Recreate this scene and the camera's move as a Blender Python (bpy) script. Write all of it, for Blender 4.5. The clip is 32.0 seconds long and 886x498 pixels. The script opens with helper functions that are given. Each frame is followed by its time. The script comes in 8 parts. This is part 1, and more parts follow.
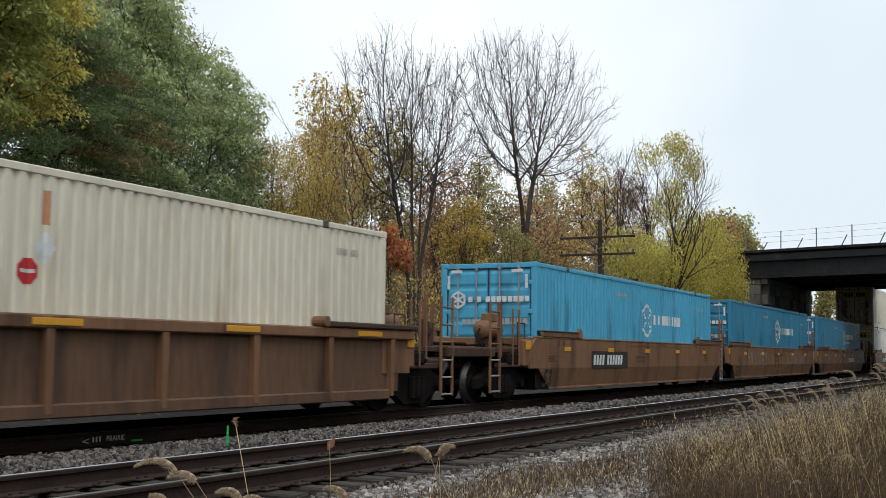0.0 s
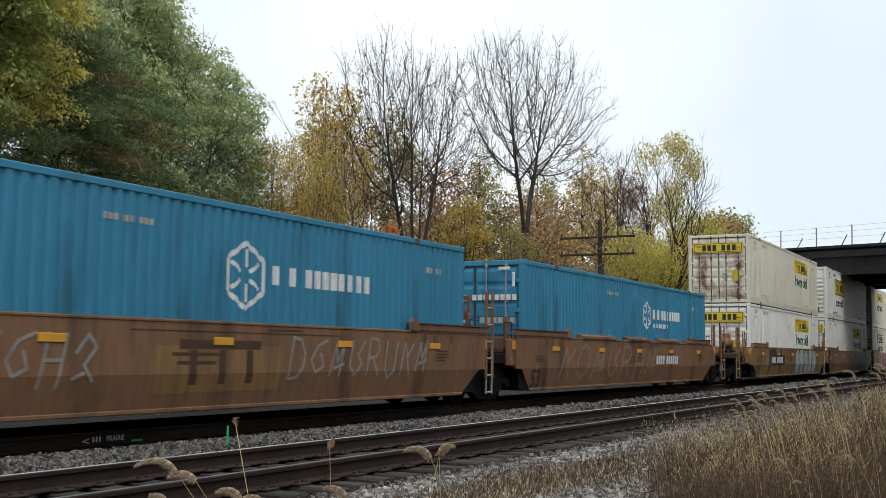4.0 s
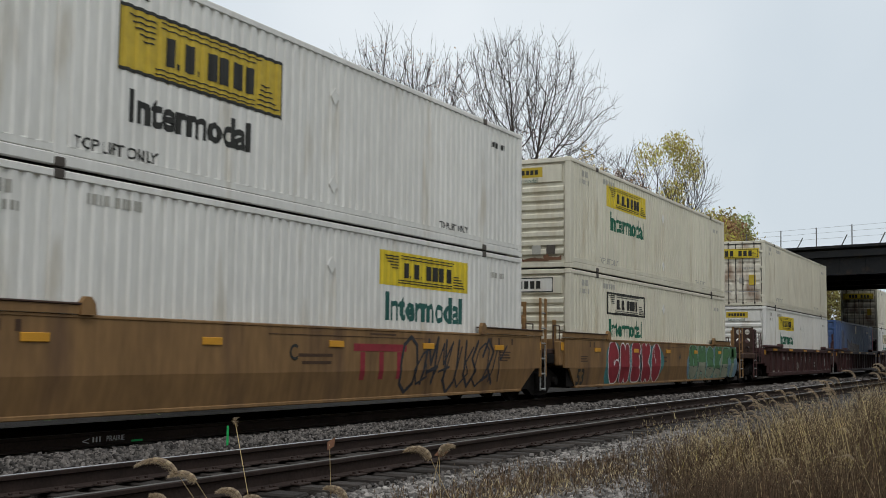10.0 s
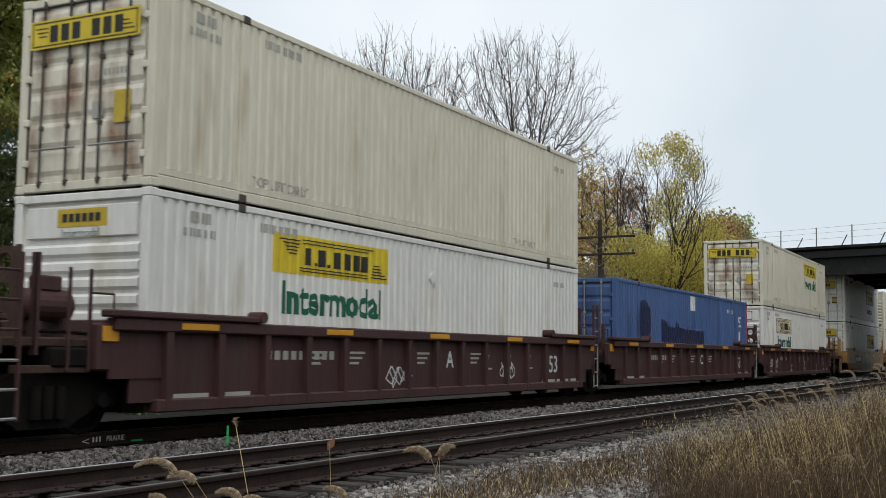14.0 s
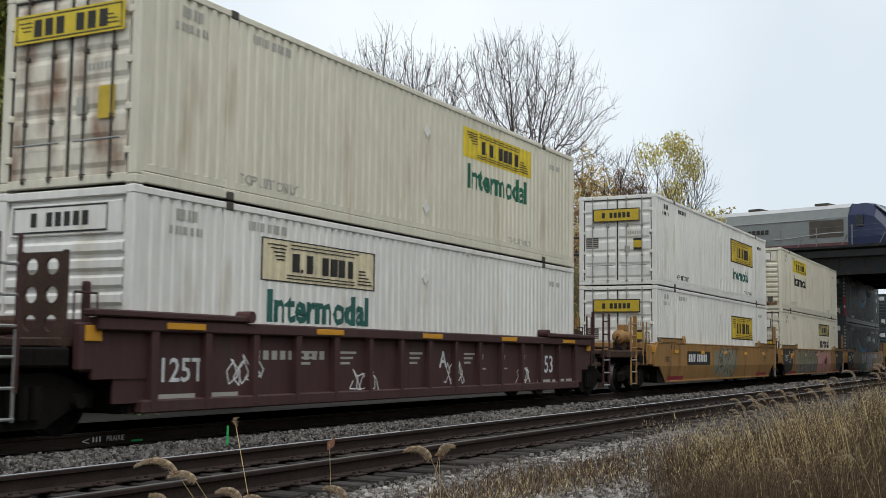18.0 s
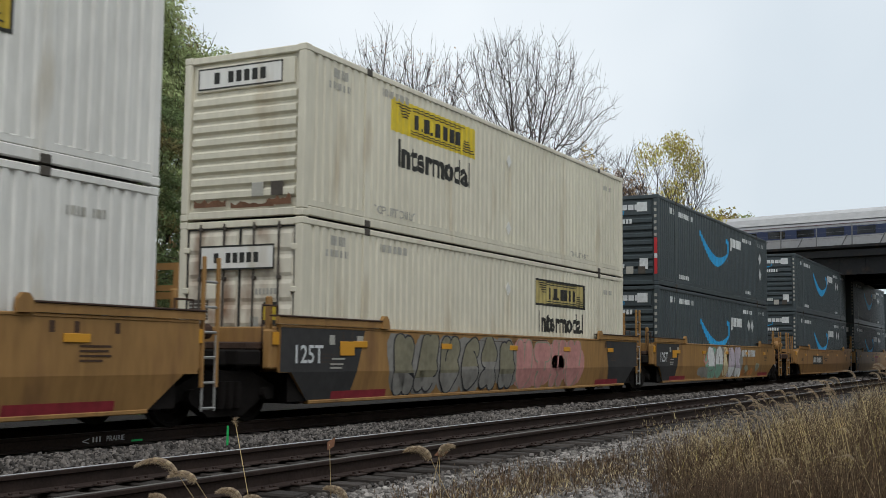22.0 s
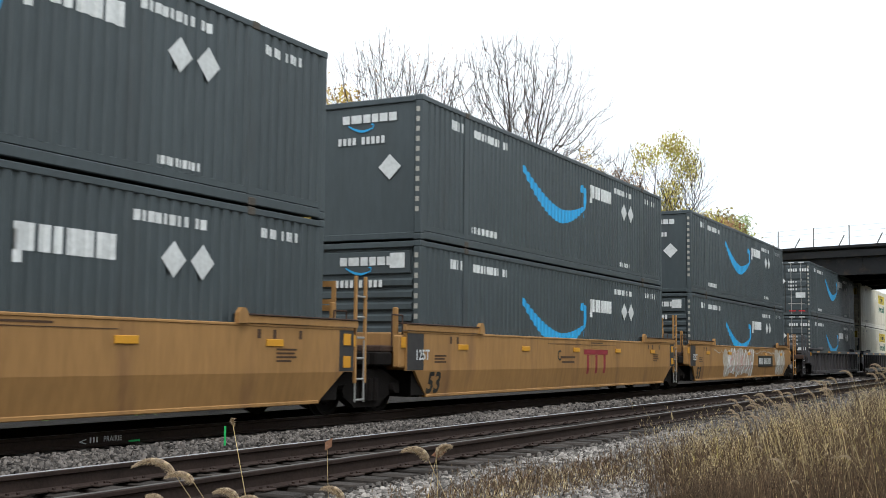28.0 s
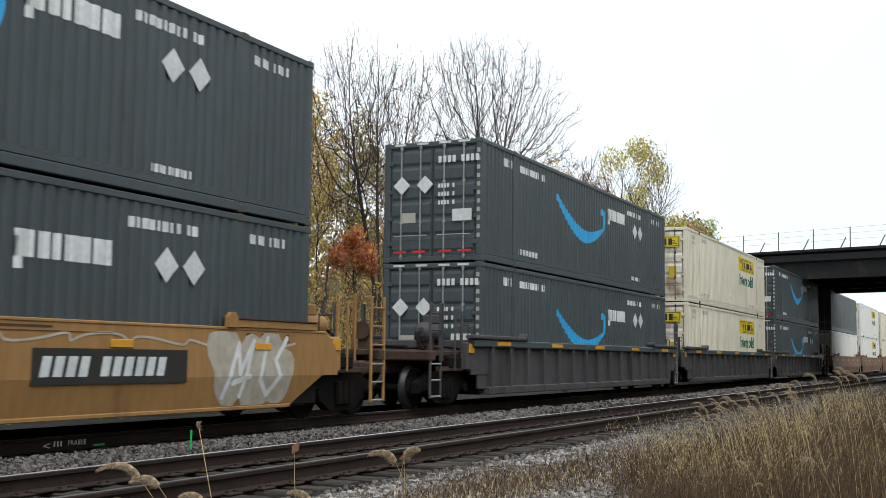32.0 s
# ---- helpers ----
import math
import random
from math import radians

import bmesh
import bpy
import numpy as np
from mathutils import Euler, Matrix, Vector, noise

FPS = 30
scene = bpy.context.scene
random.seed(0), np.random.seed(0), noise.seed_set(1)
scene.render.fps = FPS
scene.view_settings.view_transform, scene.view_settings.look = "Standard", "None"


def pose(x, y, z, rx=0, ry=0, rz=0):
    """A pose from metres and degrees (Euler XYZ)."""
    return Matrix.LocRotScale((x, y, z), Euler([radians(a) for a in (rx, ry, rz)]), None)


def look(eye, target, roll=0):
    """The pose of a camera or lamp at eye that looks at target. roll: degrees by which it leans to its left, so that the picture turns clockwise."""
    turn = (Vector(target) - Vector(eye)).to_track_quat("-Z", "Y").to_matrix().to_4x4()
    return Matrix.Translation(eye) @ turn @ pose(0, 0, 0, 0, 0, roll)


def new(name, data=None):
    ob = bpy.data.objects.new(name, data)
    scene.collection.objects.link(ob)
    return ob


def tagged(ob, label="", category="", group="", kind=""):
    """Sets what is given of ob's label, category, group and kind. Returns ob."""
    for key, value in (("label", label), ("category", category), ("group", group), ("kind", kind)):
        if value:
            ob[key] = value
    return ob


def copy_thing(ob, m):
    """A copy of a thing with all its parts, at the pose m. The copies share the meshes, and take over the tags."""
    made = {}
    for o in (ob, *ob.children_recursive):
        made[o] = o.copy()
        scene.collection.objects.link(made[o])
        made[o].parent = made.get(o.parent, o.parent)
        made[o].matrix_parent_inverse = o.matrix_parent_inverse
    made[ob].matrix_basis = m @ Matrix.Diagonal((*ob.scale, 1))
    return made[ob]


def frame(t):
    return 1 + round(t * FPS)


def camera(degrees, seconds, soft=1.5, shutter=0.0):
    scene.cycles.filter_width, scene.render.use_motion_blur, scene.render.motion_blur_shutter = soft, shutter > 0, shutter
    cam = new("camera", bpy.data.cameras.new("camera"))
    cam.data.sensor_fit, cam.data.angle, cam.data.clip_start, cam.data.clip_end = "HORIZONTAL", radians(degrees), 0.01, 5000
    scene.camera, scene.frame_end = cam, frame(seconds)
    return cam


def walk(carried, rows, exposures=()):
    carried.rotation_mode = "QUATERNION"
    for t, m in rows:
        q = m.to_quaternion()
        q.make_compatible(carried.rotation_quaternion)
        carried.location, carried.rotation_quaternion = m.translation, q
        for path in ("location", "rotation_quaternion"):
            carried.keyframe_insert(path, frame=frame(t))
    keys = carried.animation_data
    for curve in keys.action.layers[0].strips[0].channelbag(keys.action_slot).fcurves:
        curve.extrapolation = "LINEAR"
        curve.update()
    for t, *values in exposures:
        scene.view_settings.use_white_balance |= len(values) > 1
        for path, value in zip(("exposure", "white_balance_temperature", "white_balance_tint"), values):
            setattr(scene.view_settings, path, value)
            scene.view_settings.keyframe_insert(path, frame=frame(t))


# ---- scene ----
# World: x along the tracks (away from the viewer), y across them, z up; z = 0 is the top of the ties.
EYE = Vector((0.0, 0.0, 1.27))
YAW, PITCH, ROLL = 62.282, 5.254, 0.609
SIDE = 10.66          # y of the near side of the freight train's load
LOAD_LEN, LOAD_WID, LOAD_HGT = 16.154, 2.591, 2.896


def aim(dyaw=0.0, dpitch=0.0):
    a, p = radians(YAW + dyaw), radians(PITCH + dpitch)
    way = Vector((math.sin(a) * math.cos(p), math.cos(a) * math.cos(p), math.sin(p)))
    return look(EYE, EYE + way * 10, ROLL)


cam = camera(42.53, 32.0, soft=0.85, shutter=0.16)
walk(cam, [(0.0, aim()), (25.5, aim()), (27.0, aim(0.03, 0.005)), (27.5, aim(0.064, 0.01)), (28.0, aim(0.127, 0.02)),
           (28.5, aim(0.214, 0.035)), (29.0, aim(0.365, 0.055)), (29.5, aim(0.56, 0.08)), (30.0, aim(0.837, 0.1)),
           (30.5, aim(1.136, 0.115)), (31.0, aim(1.39, 0.135)), (31.5, aim(1.592, 0.155)), (32.0, aim(1.743, 0.2))],
     [(0.0, 0.2), (3.5, 0.22), (5.5, 0.4), (6.2, 0.4), (8.0, -0.1), (13.0, -0.14), (14.0, 0.02), (15.5, 0.1), (17.0, 0.18), (19.0, 0.0), (21.5, 0.0), (22.6, 0.04), (24.0, 0.5), (25.5, 0.62), (28.0, 0.74), (31.0, 0.62), (32.0, 0.52)])

# ---- sky and sun ----
world = bpy.data.worlds.new("overcast_sky")
scene.world = world
world.use_nodes = True
wn, wl = world.node_tree.nodes, world.node_tree.links
wn.clear()
sky = wn.new("ShaderNodeTexSky")
sky.sky_type, sky.sun_disc = "NISHITA", False
sky.sun_elevation, sky.sun_rotation = radians(57), radians(231)
sky.air_density, sky.dust_density = 1.0, 4.0
sky_gain = wn.new("ShaderNodeVectorMath")
sky_gain.operation = "SCALE"
sky_gain.inputs["Scale"].default_value = 0.09
cloud_tex = wn.new("ShaderNodeTexNoise")
cloud_tex.inputs["Scale"].default_value = 1.6
cloud_tex.inputs["Detail"].default_value = 4.0
cloud_ramp = wn.new("ShaderNodeValToRGB")
cloud_ramp.color_ramp.elements[0].position, cloud_ramp.color_ramp.elements[0].color = 0.3, (1.05, 1.10, 1.135, 1)
cloud_ramp.color_ramp.elements[1].position, cloud_ramp.color_ramp.elements[1].color = 0.65, (0.74, 0.825, 0.895, 1)
sky_mix = wn.new("ShaderNodeMixRGB")
sky_mix.inputs["Fac"].default_value = 0.9
sky_bg = wn.new("ShaderNodeBackground")
sky_bg.inputs["Strength"].default_value = 1.0
sky_out = wn.new("ShaderNodeOutputWorld")
wl.new(sky.outputs["Color"], sky_gain.inputs[0])
wl.new(cloud_tex.outputs["Fac"], cloud_ramp.inputs["Fac"])
wl.new(sky_gain.outputs["Vector"], sky_mix.inputs["Color1"])
wl.new(cloud_ramp.outputs["Color"], sky_mix.inputs["Color2"])
wl.new(sky_mix.outputs["Color"], sky_bg.inputs["Color"])
wl.new(sky_bg.outputs["Background"], sky_out.inputs["Surface"])

sun_data = bpy.data.lights.new("sun", "SUN")
sun_data.energy, sun_data.angle, sun_data.color = 1.2, radians(30), (1.0, 0.99, 0.98)
sun = new("sun", sun_data)
sun.matrix_basis = look((0, 0, 50), (25, 20, 0))


# ---- materials ----
def node_material(name, color, rough=0.7, metal=0.0, spots=0.25, grain=40.0, patch=1.5, stretch=(1, 1, 1), dirt=None, dirt_amount=0.0,
                  bump=0.15, per_piece=0.0, spec=0.3, islands=0.0, hue=0.0):
    """A surface with fine grain, broad patches, an optional second colour in streaks, and a fine relief."""
    m = bpy.data.materials.new(name)
    m.use_nodes = True
    n, l = m.node_tree.nodes, m.node_tree.links
    b = n["Principled BSDF"]
    b.inputs["Roughness"].default_value, b.inputs["Metallic"].default_value = rough, metal
    b.inputs["Specular IOR Level"].default_value = spec
    co = n.new("ShaderNodeTexCoord")
    mp = n.new("ShaderNodeMapping")
    mp.inputs["Scale"].default_value = stretch
    l.new(co.outputs["Object"], mp.inputs["Vector"])
    fine = n.new("ShaderNodeTexNoise")
    fine.inputs["Scale"].default_value, fine.inputs["Detail"].default_value = grain, 4
    broad = n.new("ShaderNodeTexNoise")
    broad.inputs["Scale"].default_value, broad.inputs["Detail"].default_value = patch, 5
    l.new(mp.outputs["Vector"], fine.inputs["Vector"])
    l.new(mp.outputs["Vector"], broad.inputs["Vector"])
    add = n.new("ShaderNodeMath")
    add.operation = "ADD"
    l.new(fine.outputs["Fac"], add.inputs[0])
    l.new(broad.outputs["Fac"], add.inputs[1])
    mr = n.new("ShaderNodeMapRange")
    mr.inputs["From Min"].default_value, mr.inputs["From Max"].default_value = 0.7, 1.3
    mr.inputs["To Min"].default_value, mr.inputs["To Max"].default_value = 1 - spots, 1 + spots
    l.new(add.outputs[0], mr.inputs["Value"])
    value = mr.outputs["Result"]
    for amount, node, socket in ((per_piece, "ShaderNodeObjectInfo", "Random"), (islands, "ShaderNodeNewGeometry", "Random Per Island")):
        if amount:
            info = n.new(node)
            r = n.new("ShaderNodeMapRange")
            r.inputs["To Min"].default_value, r.inputs["To Max"].default_value = 1 - amount, 1 + amount
            l.new(info.outputs[socket], r.inputs["Value"])
            mul = n.new("ShaderNodeMath")
            mul.operation = "MULTIPLY"
            l.new(value, mul.inputs[0])
            l.new(r.outputs["Result"], mul.inputs[1])
            value = mul.outputs[0]
    base = n.new("ShaderNodeRGB")
    base.outputs[0].default_value = (*color, 1)
    tone = base.outputs[0]
    if dirt:
        streak = n.new("ShaderNodeTexNoise")
        streak.inputs["Scale"].default_value, streak.inputs["Detail"].default_value = patch * 2.3, 6
        l.new(mp.outputs["Vector"], streak.inputs["Vector"])
        sr = n.new("ShaderNodeMapRange")
        sr.inputs["From Min"].default_value, sr.inputs["From Max"].default_value = 0.62 - 0.3 * dirt_amount, 0.75
        l.new(streak.outputs["Fac"], sr.inputs["Value"])
        mix = n.new("ShaderNodeMixRGB")
        mix.inputs["Color2"].default_value = (*dirt, 1)
        l.new(sr.outputs["Result"], mix.inputs["Fac"])
        l.new(tone, mix.inputs["Color1"])
        tone = mix.outputs["Color"]
    if hue:
        info = n.new("ShaderNodeNewGeometry")
        r = n.new("ShaderNodeMapRange")
        r.inputs["To Min"].default_value, r.inputs["To Max"].default_value = 0.5 - hue, 0.5 + hue
        l.new(info.outputs["Random Per Island"], r.inputs["Value"])
        hs = n.new("ShaderNodeHueSaturation")
        l.new(r.outputs["Result"], hs.inputs["Hue"])
        l.new(tone, hs.inputs["Color"])
        tone = hs.outputs["Color"]
    scale = n.new("ShaderNodeVectorMath")
    scale.operation = "SCALE"
    l.new(tone, scale.inputs[0])
    l.new(value, scale.inputs["Scale"])
    l.new(scale.outputs["Vector"], b.inputs["Base Color"])
    if bump:
        bp = n.new("ShaderNodeBump")
        bp.inputs["Strength"].default_value, bp.inputs["Distance"].default_value = bump, 0.02
        l.new(add.outputs[0], bp.inputs["Height"])
        l.new(bp.outputs["Normal"], b.inputs["Normal"])
    return m


def paint(name, color, dirt=(0.10, 0.07, 0.05), amount=0.25, rough=0.5, spots=0.1):
    return node_material(name, color, rough, spots=spots, grain=9, patch=0.7, stretch=(1, 1, 0.22), dirt=dirt, dirt_amount=amount, bump=0.04)


def leafy(name, color, hue=0.03, islands=0.45):
    m = node_material(name, color, 0.7, spots=0.2, grain=3, patch=0.35, bump=0, islands=islands, hue=hue, spec=0.2)
    n, l = m.node_tree.nodes, m.node_tree.links
    b, out = n["Principled BSDF"], n["Material Output"]
    thin = n.new("ShaderNodeBsdfTranslucent")
    mix = n.new("ShaderNodeMixShader")
    mix.inputs["Fac"].default_value = 0.5
    l.new(b.inputs["Base Color"].links[0].from_socket, thin.inputs["Color"])
    l.new(b.outputs[0], mix.inputs[1])
    l.new(thin.outputs[0], mix.inputs[2])
    l.new(mix.outputs[0], out.inputs["Surface"])
    return m


M = {
    "cream": paint("cream_paint", (0.62, 0.585, 0.475), (0.47, 0.41, 0.30), 0.1),
    "rusty_cream": node_material("rust_stained_cream_paint", (0.64, 0.60, 0.50), 0.55, spots=0.12, grain=9, patch=0.9, stretch=(1, 1, 0.5), dirt=(0.20, 0.10, 0.05), dirt_amount=0.5, bump=0.04),
    "white": paint("white_paint", (0.68, 0.67, 0.63), (0.52, 0.48, 0.40), 0.08),
    "sky_blue": paint("light_blue_paint", (0.07, 0.34, 0.52), (0.04, 0.16, 0.24), 0.2),
    "sea_blue": paint("deep_blue_paint", (0.032, 0.19, 0.31), (0.02, 0.09, 0.14), 0.2),
    "royal": paint("royal_blue_paint", (0.062, 0.115, 0.265), (0.03, 0.05, 0.11), 0.2),
    "slate": paint("dark_slate_paint", (0.055, 0.069, 0.075), (0.05, 0.06, 0.064), 0.15, spots=0.12),
    "grey_load": paint("grey_paint", (0.10, 0.11, 0.11), (0.05, 0.05, 0.05), 0.2),
    "brown": paint("brown_car_paint", (0.178, 0.092, 0.048), (0.05, 0.028, 0.02), 0.4, 0.65, 0.2),
    # streaked brown, darkened by the recess shade of a ribbed side
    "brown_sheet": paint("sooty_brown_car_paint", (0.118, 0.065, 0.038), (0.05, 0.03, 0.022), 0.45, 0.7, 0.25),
    "tan": paint("yellow_car_paint", (0.285, 0.157, 0.054), (0.15, 0.077, 0.034), 0.3, 0.6, 0.2),
    "tan_old": paint("grimy_yellow_car_paint", (0.215, 0.122, 0.05), (0.10, 0.057, 0.032), 0.38, 0.65, 0.22),
    "tan_new": paint("bright_yellow_car_paint", (0.31, 0.168, 0.06), (0.19, 0.10, 0.045), 0.26, 0.6, 0.16),
    "maroon": paint("maroon_car_paint", (0.058, 0.026, 0.025), (0.05, 0.03, 0.026), 0.3, 0.65, 0.2),
    "grey_car": paint("grey_car_paint", (0.06, 0.057, 0.06), (0.035, 0.028, 0.026), 0.3, 0.65, 0.2),
    "grey_patch": node_material("dark_grey_primer", (0.035, 0.034, 0.034), 0.7, spots=0.2, grain=7, patch=1.2, bump=0.03),
    "rust_light": node_material("pale_rusty_steel", (0.15, 0.075, 0.042), 0.8, spots=0.3, grain=20, patch=2.5),
    "rust": node_material("rusty_steel", (0.055, 0.032, 0.023), 0.85, spots=0.35, grain=25, patch=3),
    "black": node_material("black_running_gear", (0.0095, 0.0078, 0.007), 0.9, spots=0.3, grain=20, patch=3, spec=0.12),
    "steel": node_material("worn_steel", (0.62, 0.64, 0.68), 0.42, 0.75, spots=0.1, grain=30, patch=2),
    "dull_steel": node_material("dull_worn_steel", (0.13, 0.125, 0.12), 0.5, 0.5, spots=0.15, grain=30, patch=2),
    "wheel_rim": node_material("bright_wheel_tread", (0.10, 0.095, 0.095), 0.4, 0.7, spots=0.2),
    "seal": node_material("dark_seal", (0.03, 0.03, 0.028), 0.7, spots=0.2),
    "post_dirt": node_material("grimy_fitting", (0.07, 0.06, 0.05), 0.7, spots=0.3),
    "yellow": node_material("yellow_decal", (0.62, 0.47, 0.03), 0.5, spots=0.12, grain=6, patch=1, bump=0),
    "faded_gold": node_material("bleached_ochre_decal", (0.60, 0.53, 0.36), 0.6, spots=0.2, grain=5, patch=1.2, bump=0),
    "tarnished_gold": node_material("dull_ochre_decal", (0.40, 0.33, 0.13), 0.6, spots=0.2, grain=5, patch=1.2, bump=0),
    "gold": node_material("ochre_decal", (0.50, 0.36, 0.035), 0.5, spots=0.15, grain=6, patch=1, bump=0),
    "ink": node_material("black_lettering", (0.025, 0.025, 0.022), 0.6, spots=0.2, bump=0),
    "green_ink": node_material("green_lettering", (0.012, 0.11, 0.065), 0.6, spots=0.2, bump=0),
    "teal_ink": node_material("dark_teal_lettering", (0.022, 0.10, 0.085), 0.6, spots=0.2, bump=0),
    "white_ink": node_material("white_lettering", (0.58, 0.60, 0.60), 0.6, spots=0.15, grain=12, bump=0),
    "grey_ink": node_material("faded_lettering", (0.36, 0.35, 0.31), 0.6, spots=0.15, bump=0),
    "arrow": node_material("bright_blue_decal", (0.03, 0.32, 0.62), 0.5, spots=0.08, bump=0),
    "orange_sticker": node_material("faded_orange_decal", (0.42, 0.20, 0.11), 0.6, spots=0.2, bump=0),
    "red": node_material("red_decal", (0.45, 0.03, 0.035), 0.5, spots=0.1, bump=0),
    "reflector": node_material("amber_reflector", (0.58, 0.28, 0.03), 0.4, spots=0.08, bump=0),
    "rail_side": node_material("rusty_rail", (0.029, 0.019, 0.0155), 0.85, spots=0.3, grain=30, patch=3, spec=0.2),
    "tie": node_material("weathered_tie_wood", (0.038, 0.032, 0.028), 0.9, spots=0.35, grain=18, patch=2, stretch=(6, 0.7, 3), bump=0.5, per_piece=0.3),
    "ballast": node_material("crushed_stone", (0.088, 0.079, 0.072), 0.9, spots=0.35, grain=30, patch=1.2, bump=0.4, islands=0.85),
    "rusty_stone": node_material("rust_stained_stone", (0.052, 0.040, 0.033), 0.9, spots=0.35, grain=30, patch=1.2, bump=0.4, islands=0.8),
    "pale_stone": node_material("pale_crushed_stone", (0.185, 0.17, 0.155), 0.9, spots=0.35, grain=30, patch=1.2, bump=0.4, islands=0.8),
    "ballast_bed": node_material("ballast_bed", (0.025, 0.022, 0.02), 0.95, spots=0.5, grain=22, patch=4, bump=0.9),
    # ballast with the train's shadow put into its colour
    "shadow_bed": node_material("oily_dark_ballast", (0.018, 0.016, 0.015), 0.95, spots=0.5, grain=22, patch=4, bump=0.9),
    "soil": node_material("weedy_ground", (0.085, 0.072, 0.035), 0.95, spots=0.4, grain=5, patch=0.15, dirt=(0.05, 0.06, 0.02), dirt_amount=0.6, bump=0.6),
    "girder": node_material("black_bridge_steel", (0.012, 0.0125, 0.014), 0.7, spots=0.3, grain=6, patch=0.7, dirt=(0.04, 0.028, 0.02), dirt_amount=0.2),
    "stone": node_material("abutment_stone", (0.105, 0.095, 0.085), 0.9, spots=0.35, grain=8, patch=1.3, bump=0.6, per_piece=0.3),
    "galv": node_material("galvanised_post", (0.16, 0.16, 0.16), 0.5, 0.4, spots=0.15),
    "bark": node_material("grey_bark", (0.044, 0.036, 0.031), 0.95, spots=0.3, grain=14, patch=2, stretch=(1, 1, 0.3), bump=0.6),
    "pole_wood": node_material("dark_pole_wood", (0.045, 0.035, 0.028), 0.9, spots=0.3, stretch=(1, 1, 0.2)),
    "leaf_green": leafy("green_maple_leaves", (0.38, 0.43, 0.21), 0.02, 0.35),
    "leaf_pale": leafy("pale_leaf_undersides", (0.45, 0.51, 0.37), 0.01, 0.3),
    "leaf_pine": leafy("pine_needles", (0.14, 0.18, 0.078), 0.02, 0.45),
    "leaf_dead": leafy("browning_pine_needles", (0.18, 0.155, 0.065), 0.02, 0.45),
    "leaf_maple": leafy("turning_maple_leaves", (0.37, 0.39, 0.125), 0.03, 0.4),
    "leaf_gold": leafy("golden_leaves", (0.49, 0.355, 0.105), 0.03, 0.5),
    "leaf_brown": leafy("russet_leaves", (0.36, 0.215, 0.115), 0.03, 0.5),
    # darker green that carries the shade of the silver maple's lower crown
    "leaf_shade": leafy("dark_green_shrub_leaves", (0.125, 0.165, 0.085), 0.03, 0.5),
    "leaf_lime": leafy("yellow_green_leaves", (0.52, 0.44, 0.115), 0.03, 0.4),
    "leaf_olive": leafy("olive_brown_leaves", (0.32, 0.27, 0.11), 0.04, 0.5),
    "leaf_red": leafy("red_orange_leaves", (0.50, 0.21, 0.10), 0.03, 0.4),
    "straw": leafy("dry_grass", (0.60, 0.48, 0.28), 0.01, 0.5),
    "straw_dark": leafy("brown_dry_grass", (0.112, 0.077, 0.05), 0.01, 0.6),
    "straw_red": leafy("reddish_dry_stems", (0.215, 0.14, 0.085), 0.01, 0.5),
    "grass_yellow": leafy("yellow_grass_stems", (0.44, 0.34, 0.14), 0.02, 0.5),
    "grass_green": leafy("yellow_green_grass", (0.27, 0.27, 0.075), 0.03, 0.4),
    "foxtail": leafy("foxtail_heads", (0.45, 0.355, 0.25), 0.01, 0.35),
    "silver_body": node_material("stainless_coach_side", (0.40, 0.40, 0.41), 0.4, 0.45, spots=0.1, grain=5, patch=0.5, bump=0.02),
    "coach_roof": node_material("pale_coach_roof", (0.42, 0.42, 0.42), 0.6, spots=0.12, bump=0.02),
    "coach_blue": node_material("blue_coach_band", (0.035, 0.048, 0.10), 0.4, spots=0.1, bump=0.02),
    "loco_grey": node_material("grey_locomotive_paint", (0.20, 0.215, 0.21), 0.45, spots=0.1, bump=0.02),
    "loco_navy": node_material("navy_locomotive_paint", (0.018, 0.024, 0.065), 0.35, spots=0.1, bump=0.02),
    "loco_red": node_material("dark_red_skirt", (0.11, 0.045, 0.05), 0.5, spots=0.15, bump=0.02),
    "glass": node_material("dark_window_glass", (0.012, 0.015, 0.02), 0.08, spots=0.05, bump=0, spec=0.6),
    "dead_leaf": leafy("reddish_dead_leaf", (0.26, 0.13, 0.085), 0.02, 0.3),
    "stencil": node_material("faded_brown_stencil", (0.06, 0.032, 0.018), 0.6, spots=0.25, bump=0),
    "rod": node_material("grey_lock_rod", (0.30, 0.30, 0.29), 0.5, 0.3, spots=0.2),
    "stake": node_material("green_stake_paint", (0.02, 0.42, 0.11), 0.6, spots=0.15),
}


